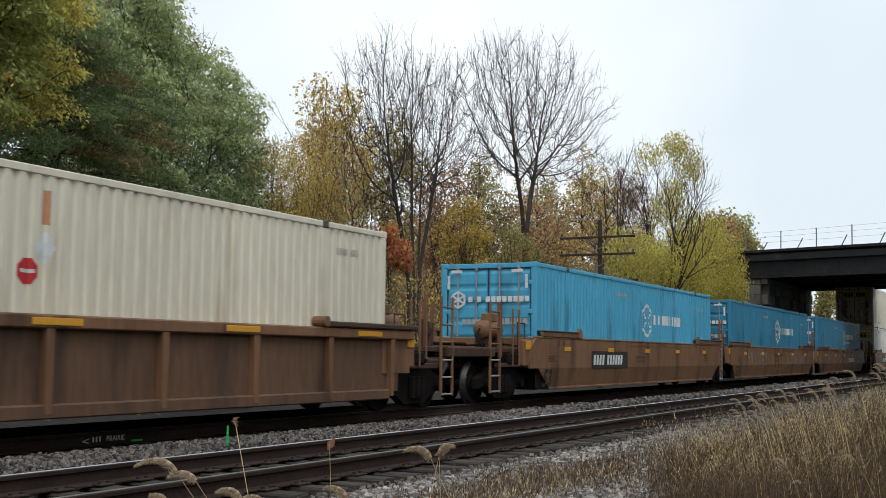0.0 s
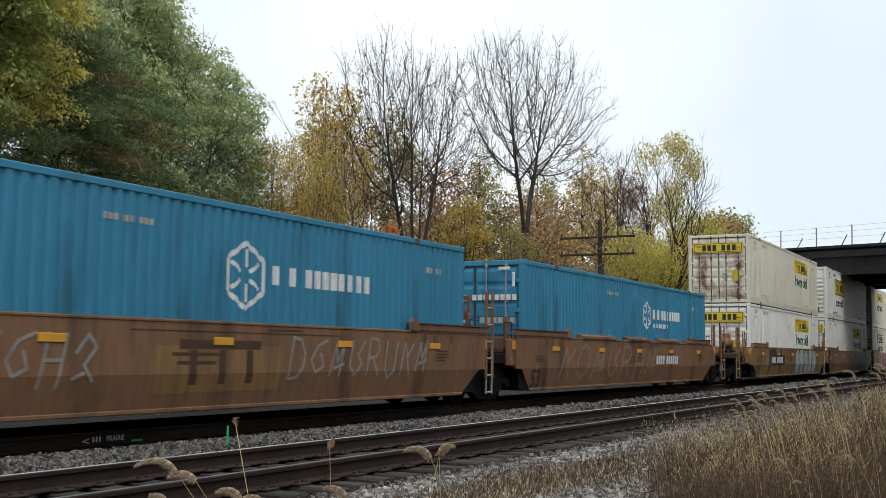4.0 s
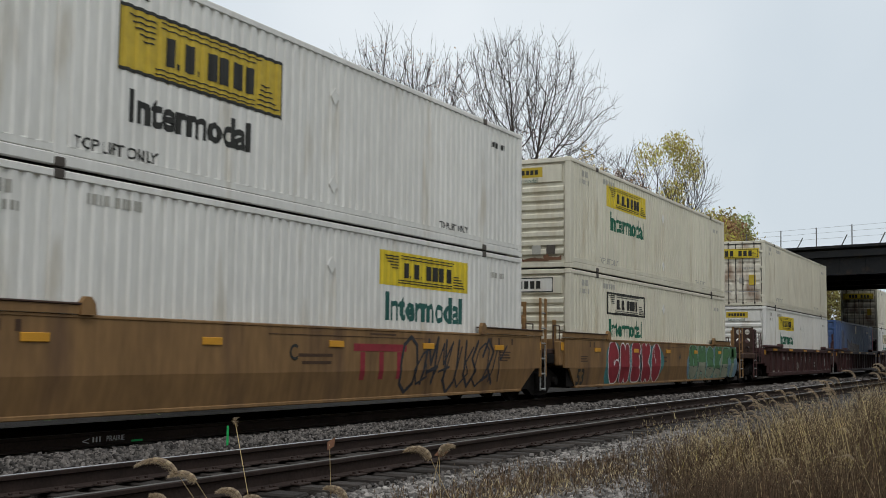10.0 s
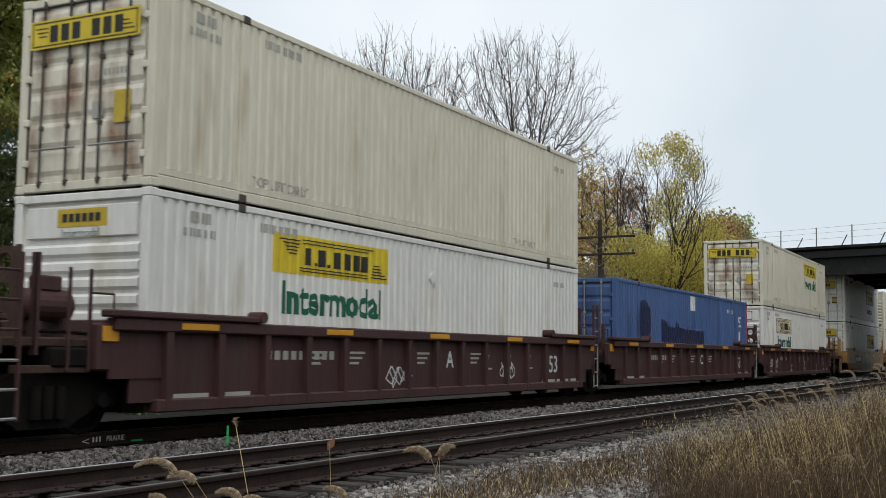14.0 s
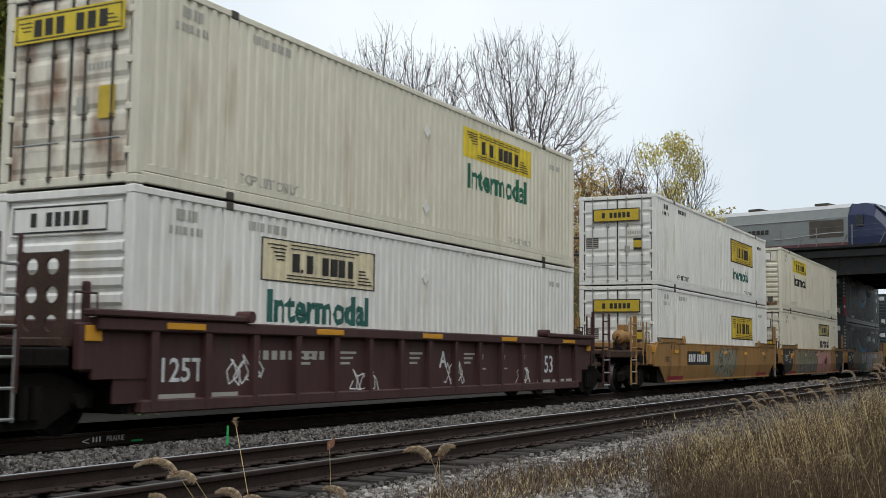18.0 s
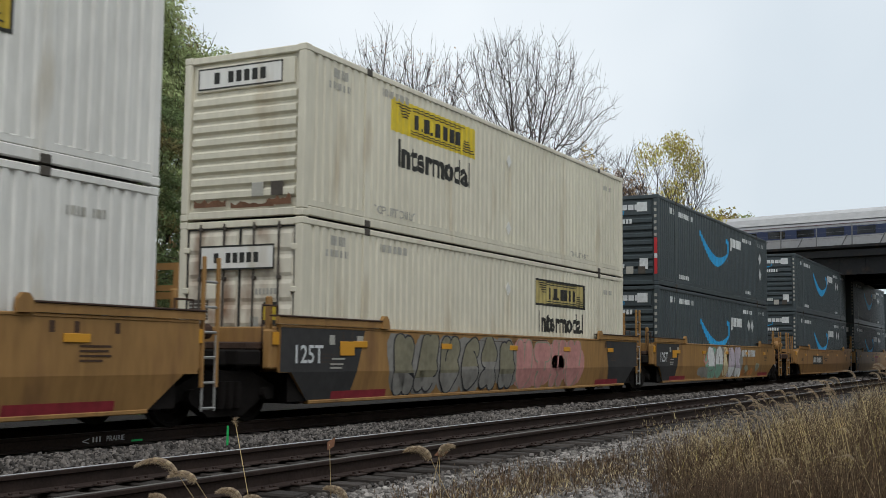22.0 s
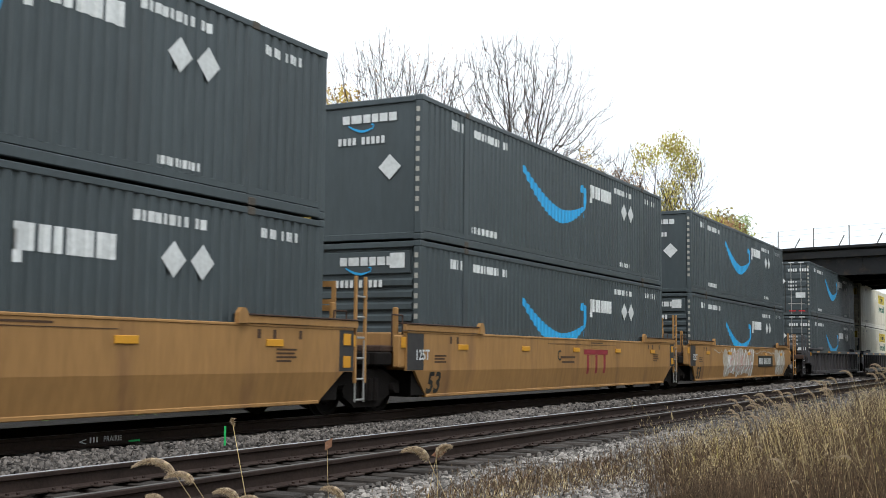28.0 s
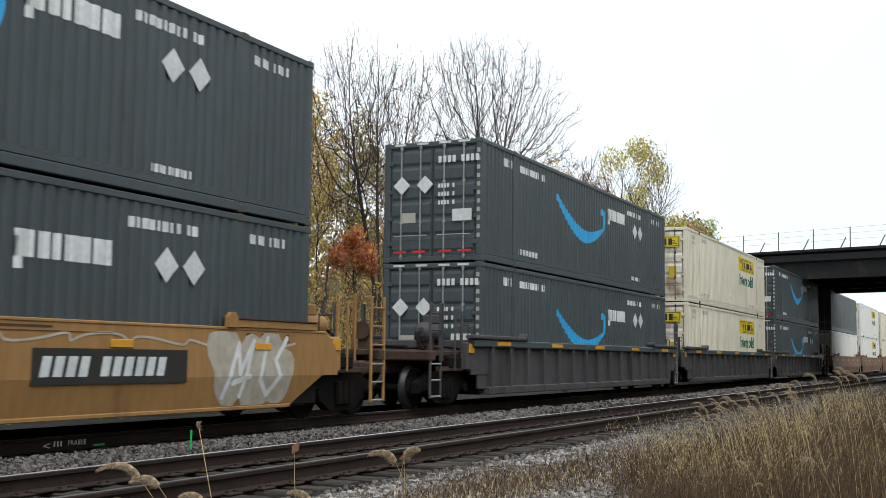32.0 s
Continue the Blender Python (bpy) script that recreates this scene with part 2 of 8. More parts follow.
def rust_runs(m, middle, apart, half, top):
    """Two runs of rust down a pair of doors, and a brown bottom, in a paint's material."""
    n, l = m.node_tree.nodes, m.node_tree.links
    base = n["Principled BSDF"].inputs["Base Color"]
    under = base.links[0].from_socket
    co, xyz, noise = n.new("ShaderNodeTexCoord"), n.new("ShaderNodeSeparateXYZ"), n.new("ShaderNodeTexNoise")
    noise.inputs["Scale"].default_value, noise.inputs["Detail"].default_value = 3.2, 6
    l.new(co.outputs["Object"], xyz.inputs[0])
    l.new(co.outputs["Object"], noise.inputs["Vector"])

    def calc(operation, a, b):
        node = n.new("ShaderNodeMath")
        node.operation = operation
        for socket, value in zip(node.inputs, (a, b)):
            if isinstance(value, (int, float)):
                socket.default_value = value
            else:
                l.new(value, socket)
        return node.outputs[0]

    def ramp(value, a, b, lo=0.0, hi=1.0):
        node = n.new("ShaderNodeMapRange")
        for key, number in (("From Min", a), ("From Max", b), ("To Min", lo), ("To Max", hi)):
            node.inputs[key].default_value = number
        l.new(value, node.inputs["Value"])
        return node.outputs["Result"]
    off = calc("ABSOLUTE", calc("SUBTRACT", calc("ABSOLUTE", calc("SUBTRACT", xyz.outputs["Y"], middle), 0), apart), 0)
    run = calc("MULTIPLY", calc("MULTIPLY", ramp(off, half, half * 0.25), ramp(xyz.outputs["Z"], top, top - 0.25)), ramp(noise.outputs["Fac"], 0.34, 0.56))
    low = calc("MULTIPLY", ramp(xyz.outputs["Z"], 0.75, 0.35), ramp(noise.outputs["Fac"], 0.38, 0.62, 0.1, 0.6))
    mix = n.new("ShaderNodeMixRGB")
    mix.inputs["Color2"].default_value = (0.15, 0.07, 0.045, 1)
    l.new(calc("MAXIMUM", run, low), mix.inputs["Fac"])
    l.new(under, mix.inputs["Color1"])
    l.new(mix.outputs["Color"], base)
    return m


M["rust_run_cream"] = rust_runs(node_material("cream_paint_with_rust_runs", (0.64, 0.59, 0.48), 0.55, spots=0.12, grain=9, patch=0.9, dirt=(0.30, 0.19, 0.11), dirt_amount=0.3, bump=0.04), 1.2, 0.72, 0.26, 2.15)
lamp_mat = bpy.data.materials.new("lit_headlamp")
lamp_mat.use_nodes = True
lamp_mat.node_tree.nodes["Principled BSDF"].inputs["Emission Color"].default_value = (1, 0.95, 0.85, 1)
lamp_mat.node_tree.nodes["Principled BSDF"].inputs["Emission Strength"].default_value = 6
M["lamp"] = lamp_mat
SPRAY = {}
for spray_name, spray_color in {"white": (0.62, 0.63, 0.62), "silver": (0.34, 0.36, 0.37), "black": (0.03, 0.03, 0.035), "red": (0.24, 0.025, 0.035),
                                "pink": (0.46, 0.22, 0.20), "green": (0.07, 0.165, 0.07), "mint": (0.20, 0.36, 0.27), "sage": (0.25, 0.26, 0.19), "teal": (0.05, 0.17, 0.17), "blue": (0.12, 0.19, 0.25),
                                "olive": (0.20, 0.185, 0.125), "chalk": (0.40, 0.36, 0.30), "lilac": (0.46, 0.40, 0.46), "cream": (0.55, 0.48, 0.30), "grey": (0.22, 0.21, 0.19), "orange": (0.42, 0.17, 0.05), "umber": (0.225, 0.15, 0.10)}.items():
    SPRAY[spray_name] = node_material(spray_name + "_spray_paint", spray_color, 0.6, spots=0.22, grain=7, patch=1.6, bump=0.02)


# ---- mesh tools ----
class Shape:
    """Collects boxes, prisms and tubes into one mesh."""

    def __init__(self):
        self.v, self.f = [], []

    def add(self, verts, faces):
        k = len(self.v)
        self.v.extend(verts)
        self.f.extend([tuple(i + k for i in f) for f in faces])
        return self

    def box(self, x0, x1, y0, y1, z0, z1):
        return self.add([(x0, y0, z0), (x1, y0, z0), (x1, y1, z0), (x0, y1, z0), (x0, y0, z1), (x1, y0, z1), (x1, y1, z1), (x0, y1, z1)],
                        [(0, 3, 2, 1), (4, 5, 6, 7), (0, 1, 5, 4), (1, 2, 6, 5), (2, 3, 7, 6), (3, 0, 4, 7)])

    def cbox(self, x0, x1, y0, y1, z0, z1, c=0.015):
        """A box with chamfered edges."""
        lo, hi = (x0, y0, z0), (x1, y1, z1)
        c = min(c, (x1 - x0) / 3, (y1 - y0) / 3, (z1 - z0) / 3)
        verts, idx = [], {}
        for sx in (0, 1):
            for sy in (0, 1):
                for sz in (0, 1):
                    s = (sx, sy, sz)
                    for a in range(3):
                        p = []
                        for k in range(3):
                            edge = hi[k] if s[k] else lo[k]
                            p.append(edge if k == a else edge + (-c if s[k] else c))
                        idx[s, a] = len(verts)
                        verts.append(tuple(p))
        faces = []
        for a in range(3):
            b, d = (a + 1) % 3, (a + 2) % 3
            for s in (0, 1):
                ring = []
                for sb, sd in ((0, 0), (1, 0), (1, 1), (0, 1)):
                    key = [0, 0, 0]
                    key[a], key[b], key[d] = s, sb, sd
                    ring.append(idx[tuple(key), a])
                faces.append(tuple(ring if s else ring[::-1]))
            for sb in (0, 1):
                for sd in (0, 1):
                    k0, k1 = [0, 0, 0], [0, 0, 0]
                    k0[b] = k1[b] = sb
                    k0[d] = k1[d] = sd
                    k1[a] = 1
                    q = (idx[tuple(k0), b], idx[tuple(k1), b], idx[tuple(k1), d], idx[tuple(k0), d])
                    faces.append(q if (sb ^ sd) else q[::-1])
        for sx in (0, 1):
            for sy in (0, 1):
                for sz in (0, 1):
                    s = (sx, sy, sz)
                    t = (idx[s, 0], idx[s, 1], idx[s, 2])
                    faces.append(t if (sx + sy + sz) % 2 else t[::-1])
        return self.add(verts, faces)

    def prism(self, outline, axis, a0, a1):
        """An outline in the two other axes, pushed along one axis from a0 to a1."""
        n, verts = len(outline), []
        for a in (a0, a1):
            for u, w in outline:
                verts.append({"x": (a, u, w), "y": (u, a, w), "z": (u, w, a)}[axis])
        faces = [tuple(range(n))[::-1], tuple(range(n, 2 * n))]
        faces += [(i, (i + 1) % n, n + (i + 1) % n, n + i) for i in range(n)]
        return self.add(verts, faces)

    def tube(self, p, q, r, n=8, r2=None):
        p, q = Vector(p), Vector(q)
        w = (q - p).normalized()
        u = w.orthogonal().normalized()
        v = w.cross(u)
        r2 = r if r2 is None else r2
        verts = [tuple(c + (u * math.cos(6.2832 * i / n) + v * math.sin(6.2832 * i / n)) * rr) for c, rr in ((p, r), (q, r2)) for i in range(n)]
        faces = [tuple(range(n))[::-1], tuple(range(n, 2 * n))] + [(i, (i + 1) % n, n + (i + 1) % n, n + i) for i in range(n)]
        return self.add(verts, faces)

    def path(self, pts, r, n=6):
        for a, b in zip(pts, pts[1:]):
            self.tube(a, b, r, n)
        return self

    def mesh(self, name, material, smooth=False):
        me = bpy.data.meshes.new(name)
        me.from_pydata(self.v, [], self.f)
        me.materials.append(material)
        if smooth:
            me.shade_smooth()
        me.update()
        return me


def part(name, shape, material, parent, label="", smooth=False):
    me = shape.mesh(name, material, smooth) if isinstance(shape, Shape) else shape
    ob = new(name, me)
    ob.parent = parent
    if label:
        tagged(ob, label)
    return ob


def thing(name, label, category, group="", kind=""):
    return tagged(new(name), label, category, group, kind)


def text_shape(words, height, bold=0.0):
    """Flat lettering in the x-z plane, lower left corner at the origin."""
    cu = bpy.data.curves.new("lettering", "FONT")
    cu.body, cu.size, cu.offset, cu.resolution_u = words, height * 1.37, bold, 2
    ob = bpy.data.objects.new("lettering", cu)
    me = bpy.data.meshes.new_from_object(ob)
    s = Shape()
    x0 = min((v.co.x for v in me.vertices), default=0)
    s.add([(v.co.x - x0, 0.0, v.co.y) for v in me.vertices], [tuple(p.vertices) for p in me.polygons])
    bpy.data.objects.remove(ob)
    bpy.data.curves.remove(cu)
    bpy.data.meshes.remove(me)
    return s


def bars(widths, height, gap=0.04):
    """A row of plain bars that stands for writing."""
    s, x = Shape(), 0.0
    for w in widths:
        if w > 0:
            s.add([(x, 0, 0), (x + w, 0, 0), (x + w, 0, height), (x, 0, height)], [(0, 1, 2, 3)])
        x += abs(w) + gap
    return s


def letters(count, height, ratio=0.52, space=()):
    w = []
    for i in range(count):
        w.append(-height * 0.4 if i in space else height * ratio)
    return bars(w, height, height * 0.25)


def panel(w, h):
    return Shape().add([(0, 0, 0), (w, 0, 0), (w, 0, h), (0, 0, h)], [(0, 1, 2, 3)])


def outline_shape(pts):
    return Shape().add([(x, 0, z) for x, z in pts], [tuple(range(len(pts)))])


# ---- freight containers ----
PITCH_X, RIB_D = 0.226, 0.03
WAVE = ((0.0, 0.0), (0.095, 0.0), (0.124, 1.0), (0.197, 1.0))
POSTS = (2.02, LOAD_LEN - 2.02)


def wave_depth(x):
    u = (x - 0.16) % PITCH_X
    for (a, da), (b, db) in zip(WAVE, WAVE[1:] + ((PITCH_X, 0.0),)):
        if a <= u <= b:
            return 0.012 + RIB_D * (da + (db - da) * (u - a) / (b - a))
    return 0.012


def wave_breaks(x0, x1):
    k, out = math.floor((x0 - 0.16) / PITCH_X) - 1, []
    while 0.16 + k * PITCH_X < x1:
        out += [0.16 + k * PITCH_X + w for w, _ in WAVE]
        k += 1
    return [x for x in out if x0 + 1e-4 < x < x1 - 1e-4]


def joined(ob):
    """Rows of small bars and letters stay one part."""
    if any(k in ob.name for k in ("strip", "name", "lettering", "stripe", "mark")):
        tagged(ob, kind="stuff")
    return ob


def side_decal(name, shape, x, z, material, parent, lift=0.006, label=""):
    """Paint that follows the ribs of a container's side."""
    bm = bmesh.new()
    vs = [bm.verts.new((vx + x, 0.0, vz + z)) for vx, _, vz in shape.v]
    for f in shape.f:
        try:
            bm.faces.new([vs[i] for i in f])
        except ValueError:
            pass
    xs = [v.co.x for v in bm.verts]
    for cut in wave_breaks(min(xs), max(xs)):
        bmesh.ops.bisect_plane(bm, geom=bm.verts[:] + bm.edges[:] + bm.faces[:], plane_co=(cut, 0, 0), plane_no=(1, 0, 0), dist=1e-5)
    for v in bm.verts:
        v.co.y = wave_depth(v.co.x) - lift
    me = bpy.data.meshes.new(name)
    bm.to_mesh(me)
    bm.free()
    me.materials.append(material)
    return joined(part(name, me, material, parent, label))


def flat_decal(name, shape, material, parent, m, label=""):
    """Paint on a flat face; m places the x-z drawing."""
    s = Shape()
    s.add([tuple(m @ Vector(v)) for v in shape.v], shape.f)
    return joined(part(name, s, material, parent, label))


def ribbed_side(y_face, sign, x0, x1, z0, z1):
    s = Shape()
    xs = [x0] + wave_breaks(x0, x1) + [x1]
    v, f = [], []
    for x in xs:
        y = y_face + sign * wave_depth(x)
        v += [(x, y, z0), (x, y, z1)]
    n = len(xs)
    for i in range(n - 1):
        f.append((2 * i, 2 * i + 2, 2 * i + 3, 2 * i + 1))
    yb = y_face + sign * 0.085
    v += [(x0, yb, z0), (x0, yb, z1), (x1, yb, z0), (x1, yb, z1)]
    k = 2 * n
    f += [(k + 2, k, k + 1, k + 3), (k, 0, 1, k + 1), (2 * n - 2, k + 2, k + 3, 2 * n - 1)]
    return s.add(v, f)


def build_load(body, end, label, group):
    """A 53-foot container. end: doors, louvre or plain, for the end that faces oncoming viewers."""
    paint_m, L, W, H = M[body], LOAD_LEN, LOAD_WID, LOAD_HGT
    root = thing("shipping_container", label, "container", group)
    for x0, x1 in ((0.14, POSTS[0] - 0.1), (POSTS[0] + 0.1, POSTS[1] - 0.1), (POSTS[1] + 0.1, L - 0.14)):
        part("side_panel", ribbed_side(0.0, 1, x0, x1, 0.28, H - 0.1), paint_m, root)
    part("side_panel", ribbed_side(W, -1, 0.14, L - 0.14, 0.2, H - 0.1), paint_m, root)
    for y0, y1, face in ((0.0, 0.09, -1), (W - 0.09, W, 1)):
        part("top_rail", Shape().cbox(0.12, L - 0.12, y0, y1, H - 0.115, H - 0.012, 0.012), paint_m, root)
        rail = Shape().cbox(0.12, L - 0.12, y0 + (0.004 if face < 0 else 0), y1 - (0.004 if face > 0 else 0), 0.02, 0.17, 0.012)
        yy = y0 if face < 0 else y1
        part("bottom_rail", rail, paint_m, root)
        part("bottom_rail", Shape().cbox(0.12, L - 0.12, y0 + (0.016 if face < 0 else 0), y1 - (0.016 if face > 0 else 0), 0.178, 0.29, 0.01), paint_m, root)
        for px in POSTS if face < 0 else ():
            part("stacking_post", Shape().cbox(px - 0.1, px + 0.1, y0 + 0.004, y1, 0.165, H - 0.11, 0.012), paint_m, root)
            part("corner_casting", Shape().cbox(px - 0.09, px + 0.09, yy - 0.012 if face < 0 else yy - 0.16, yy + 0.16 if face < 0 else yy + 0.012, H - 0.13, H, 0.014), M["post_dirt"], root)
            part("corner_casting", Shape().cbox(px - 0.09, px + 0.09, yy - 0.012 if face < 0 else yy - 0.16, yy + 0.16 if face < 0 else yy + 0.012, 0, 0.13, 0.014), M["post_dirt"], root)
        for px in (0.0, L - 0.16):
            part("corner_post", Shape().cbox(px, px + 0.16, y0 if face < 0 else W - 0.16, 0.16 if face < 0 else y1, 0.12, H - 0.11, 0.02), paint_m, root)
            for z0 in (0.0, H - 0.12):
                part("corner_casting", Shape().cbox(px - 0.003, px + 0.175, y0 - 0.003 if face < 0 else W - 0.17, 0.17 if face < 0 else y1 + 0.003, z0, z0 + 0.122, 0.014), paint_m, root)
    part("roof", Shape().box(0.1, L - 0.1, 0.08, W - 0.08, H - 0.06, H - 0.02), paint_m, root)
    part("underframe", Shape().box(0.1, L - 0.1, 0.08, W - 0.08, 0.05, 0.18), M["post_dirt"], root)
    part("rear_wall", Shape().box(L - 0.09, L - 0.03, 0.15, W - 0.15, 0.1, H - 0.1), paint_m, root)
    part("end_sill", Shape().cbox(0.01, 0.12, 0.165, W - 0.165, 0.02, 0.15, 0.012), paint_m, root)
    part("end_header", Shape().cbox(0.01, 0.12, 0.165, W - 0.165, H - 0.13, H - 0.01, 0.012), paint_m, root)
    if end == "doors":
        for k in (0, 1):
            ya, yb = (0.17, W / 2 - 0.012) if k == 0 else (W / 2 + 0.012, W - 0.17)
            door_m, rod_m = (M["rusty_cream"], M["post_dirt"]) if body == "cream" else (paint_m, M["rod"])
            door = part("door", Shape().box(0.05, 0.09, ya, yb, 0.16, H - 0.14), door_m, root)
            rows = 6
            for r in range(rows):
                z0 = 0.2 + r * (H - 0.4) / rows
                z1 = z0 + (H - 0.4) / rows
                s = Shape()
                s.prism([(0.05, z0 + 0.05), (0.025, z0 + 0.12), (0.025, z1 - 0.07), (0.05, z1)], "y", ya + 0.05, yb - 0.05)
                part("door_rib", s, door_m, door)
            for f in (0.27, 0.73):
                y = ya + (yb - ya) * f
                part("lock_rod", Shape().tube((-0.005, y, 0.08), (-0.005, y, H - 0.06), 0.018, 8), rod_m, door)
                for z in (0.14, 0.95, 1.9, H - 0.14):
                    part("rod_keeper", Shape().cbox(-0.024, 0.05, y - 0.032, y + 0.032, z - 0.035, z + 0.035, 0.01), rod_m, door)
            part("lock_handle", Shape().cbox(-0.03, 0.0, ya + 0.12, yb - 0.12, 0.62, 0.65, 0.01), M["rod"], door)
            yh = 0.165 if k == 0 else W - 0.165
            for z in (0.45, 1.05, 1.7, 2.4):
                part("hinge", Shape().cbox(-0.01, 0.05, yh - 0.06, yh + 0.06, z - 0.05, z + 0.05, 0.012), paint_m, door)
        for y in (0.166, W / 2, W - 0.166):
            part("door_seal", Shape().box(0.03, 0.06, y - 0.018, y + 0.018, 0.15, H - 0.13), M["seal"], root)
        part("door_seal", Shape().box(0.03, 0.06, 0.19, W - 0.19, H - 0.155, H - 0.132), M["seal"], root)
    elif end == "louvre":
        part("end_wall", Shape().box(0.08, 0.1, 0.16, W - 0.16, 0.14, H - 0.12), paint_m, root)
        for r in range(8):
            z0 = 0.32 + r * 0.235
            part("end_rib", Shape().prism([(0.085, z0), (0.02, z0 + 0.05), (0.02, z0 + 0.15), (0.085, z0 + 0.2)], "y", 0.2, W - 0.2), paint_m, root)
        for y in (0.55, 0.95):
            part("end_vent", Shape().cbox(0.008, 0.03, y - 0.12, y + 0.12, 0.36, 0.6, 0.006), M["grey_ink"] if y > 0.7 else M["post_dirt"], root)
        part("number_board", Shape().cbox(0.03, 0.09, 0.25, W - 0.25, 2.25, 2.7, 0.012), paint_m, root)
    else:
        part("end_wall", Shape().cbox(0.05, 0.1, 0.165, W - 0.165, 0.14, H - 0.12, 0.012), paint_m, root)
    return root


def wing_mark(parent, x, z, w, h, back, ink, outline=False):
    """The carrier's panel: a coloured board with dark bars for its name."""
    if not outline:
        side_decal("carrier_panel", panel(w, h), x, z, M[back], parent, 0.004, "yellow carrier panel with dark bars")
    if outline or "gold" in back:
        e = 0.02 if back == "faded_gold" else 0.05
        for s, dx, dz in ((panel(w, e), 0, 0), (panel(w, e), 0, h - e), (panel(e, h), 0, 0), (panel(e, h), w - e, 0)):
            side_decal("panel_border", s, x + dx, z + dz, M[ink], parent, 0.008)
    # plain bars in the rhythm of a name with two full stops, and rows of fine lines beside it
    name, hh, u = Shape(), h * 0.44, 0.0
    for wide, tall in ((0.5, 1), (0.16, 0.2), (0.58, 1), (0.16, 0.2), (0.0, 0), (0.62, 1), (0.62, 1), (0.62, 1), (0.58, 1)):
        if tall:
            name.add([(vx + u, 0, vz) for vx, _, vz in panel(wide * hh, tall * hh).v], [(0, 1, 2, 3)])
        u += (wide + 0.22) * hh
    k = w * 0.56 / u
    name.v = [(vx * k, vy, vz) for vx, vy, vz in name.v]
    side_decal("carrier_name", name, x + w * 0.25, z + h * 0.26, M[ink], parent, 0.012)
    wings = Shape()
    for i in range(5):
        for wide, dx, dz in ((w * (0.15 - 0.022 * i), w * (0.05 + 0.018 * i), h * (0.84 - 0.085 * i)), (w * (0.15 - 0.022 * i), w * (0.82 + 0.004 * i), h * (0.12 + 0.085 * i))):
            wings.add([(vx + dx, 0, vz + dz) for vx, _, vz in panel(wide, 0.022).v], [(0, 1, 2, 3)])
    for dz in (0.8, 0.885):
        wings.add([(vx + w * 0.22, 0, vz + h * dz) for vx, _, vz in panel(w * (0.58 if dz < 0.85 else 0.62), 0.018).v], [(0, 1, 2, 3)])
    for dz in (0.12, 0.045):
        wings.add([(vx + w * 0.2, 0, vz + h * (dz + 0.04)) for vx, _, vz in panel(w * 0.6, 0.018).v], [(0, 1, 2, 3)])
    side_decal("wing_stripe", wings, x, z, M[ink], parent, 0.012)


def intermodal(parent, x, z, height, ink="green_ink"):
    side_decal("lettering", text_shape("Intermodal", height, 0.022), x, z, M[ink], parent, 0.004, "painted word Intermodal")


def small_writing(parent, ink):
    side_decal("number_strip", letters(10, 0.14, space=(4,)), 2.5, 2.52, M[ink], parent)
    side_decal("number_strip", letters(8, 0.12, space=(4,)), 0.75, 2.3, M[ink], parent)
    side_decal("code_strip", letters(4, 0.16), 0.85, 2.5, M[ink], parent)
    side_decal("lettering", text_shape("TOP LIFT ONLY", 0.16, 0.004), 2.25, 0.3, M[ink], parent)
    side_decal("lettering", text_shape("TOP LIFT ONLY", 0.13, 0.004), 12.1, 0.3, M[ink], parent)
    side_decal("number_strip", letters(8, 0.12, space=(4,)), 14.5, 2.35, M[ink], parent)


END_TURN = Matrix(((0, 1, 0, 0), (-1, 0, 0, 0), (0, 0, 1, 0), (0, 0, 0, 1)))   # drawing x runs towards the near side


def end_at(y_left, z, x):
    return Matrix.Translation((x, y_left, z)) @ END_TURN


def end_decal(name, shape, y_left, z, material, parent, x=-0.002, label=""):
    return flat_decal(name, shape, material, parent, end_at(y_left, z, x), label)


def diamond(r):
    return outline_shape([(0, -r), (r, 0), (0, r), (-r, 0)])


def arrow_shape(w):
    """A smiling curved arrow."""
    low, high = [], []
    for i in range(21):
        u = i / 20
        z = 0.19 * w * ((0.6 - u) / 0.6) ** 1.7 if u < 0.6 else 0.075 * w * ((u - 0.6) / 0.4) ** 1.8
        t = 0.075 * w * math.sin(math.pi * (0.08 + 0.86 * u)) ** 0.8
        low.append((u * w * 0.97, z - t))
        high.append((u * w * 0.97 + 0.02 * w * (1 - u), z + t * 0.15))
    s = Shape()
    s.add([(x, 0, z) for x, z in low] + [(x, 0, z) for x, z in high], [(i, i + 1, 22 + i, 21 + i) for i in range(20)])
    inner, outer = [], []
    for i in range(13):
        u = i / 12
        if u < 0.5:
            c = (0.885 + 0.09 * (u * 2), 0.168 + 0.012 * math.sin(math.pi * u * 2))
        else:
            q = (u - 0.5) * 2
            c = (0.975 + 0.012 * math.sin(math.pi * q) - 0.035 * q, 0.168 - 0.17 * q)
        half = 0.024 * (1 - 0.85 * max(0.0, (u - 0.5) * 2) ** 1.5) * (0.55 + 0.45 * min(1.0, u * 5))
        n = (0.0, 1.0) if u < 0.4 else ((0.7, 0.7) if u < 0.6 else (1.0, 0.0))
        inner.append(((c[0] - n[0] * half) * w, 0, (c[1] - n[1] * half) * w))
        outer.append(((c[0] + n[0] * half) * w, 0, (c[1] + n[1] * half) * w))
    s.add(inner + outer, [(i, i + 1, 14 + i, 13 + i) for i in range(12)])
    return s


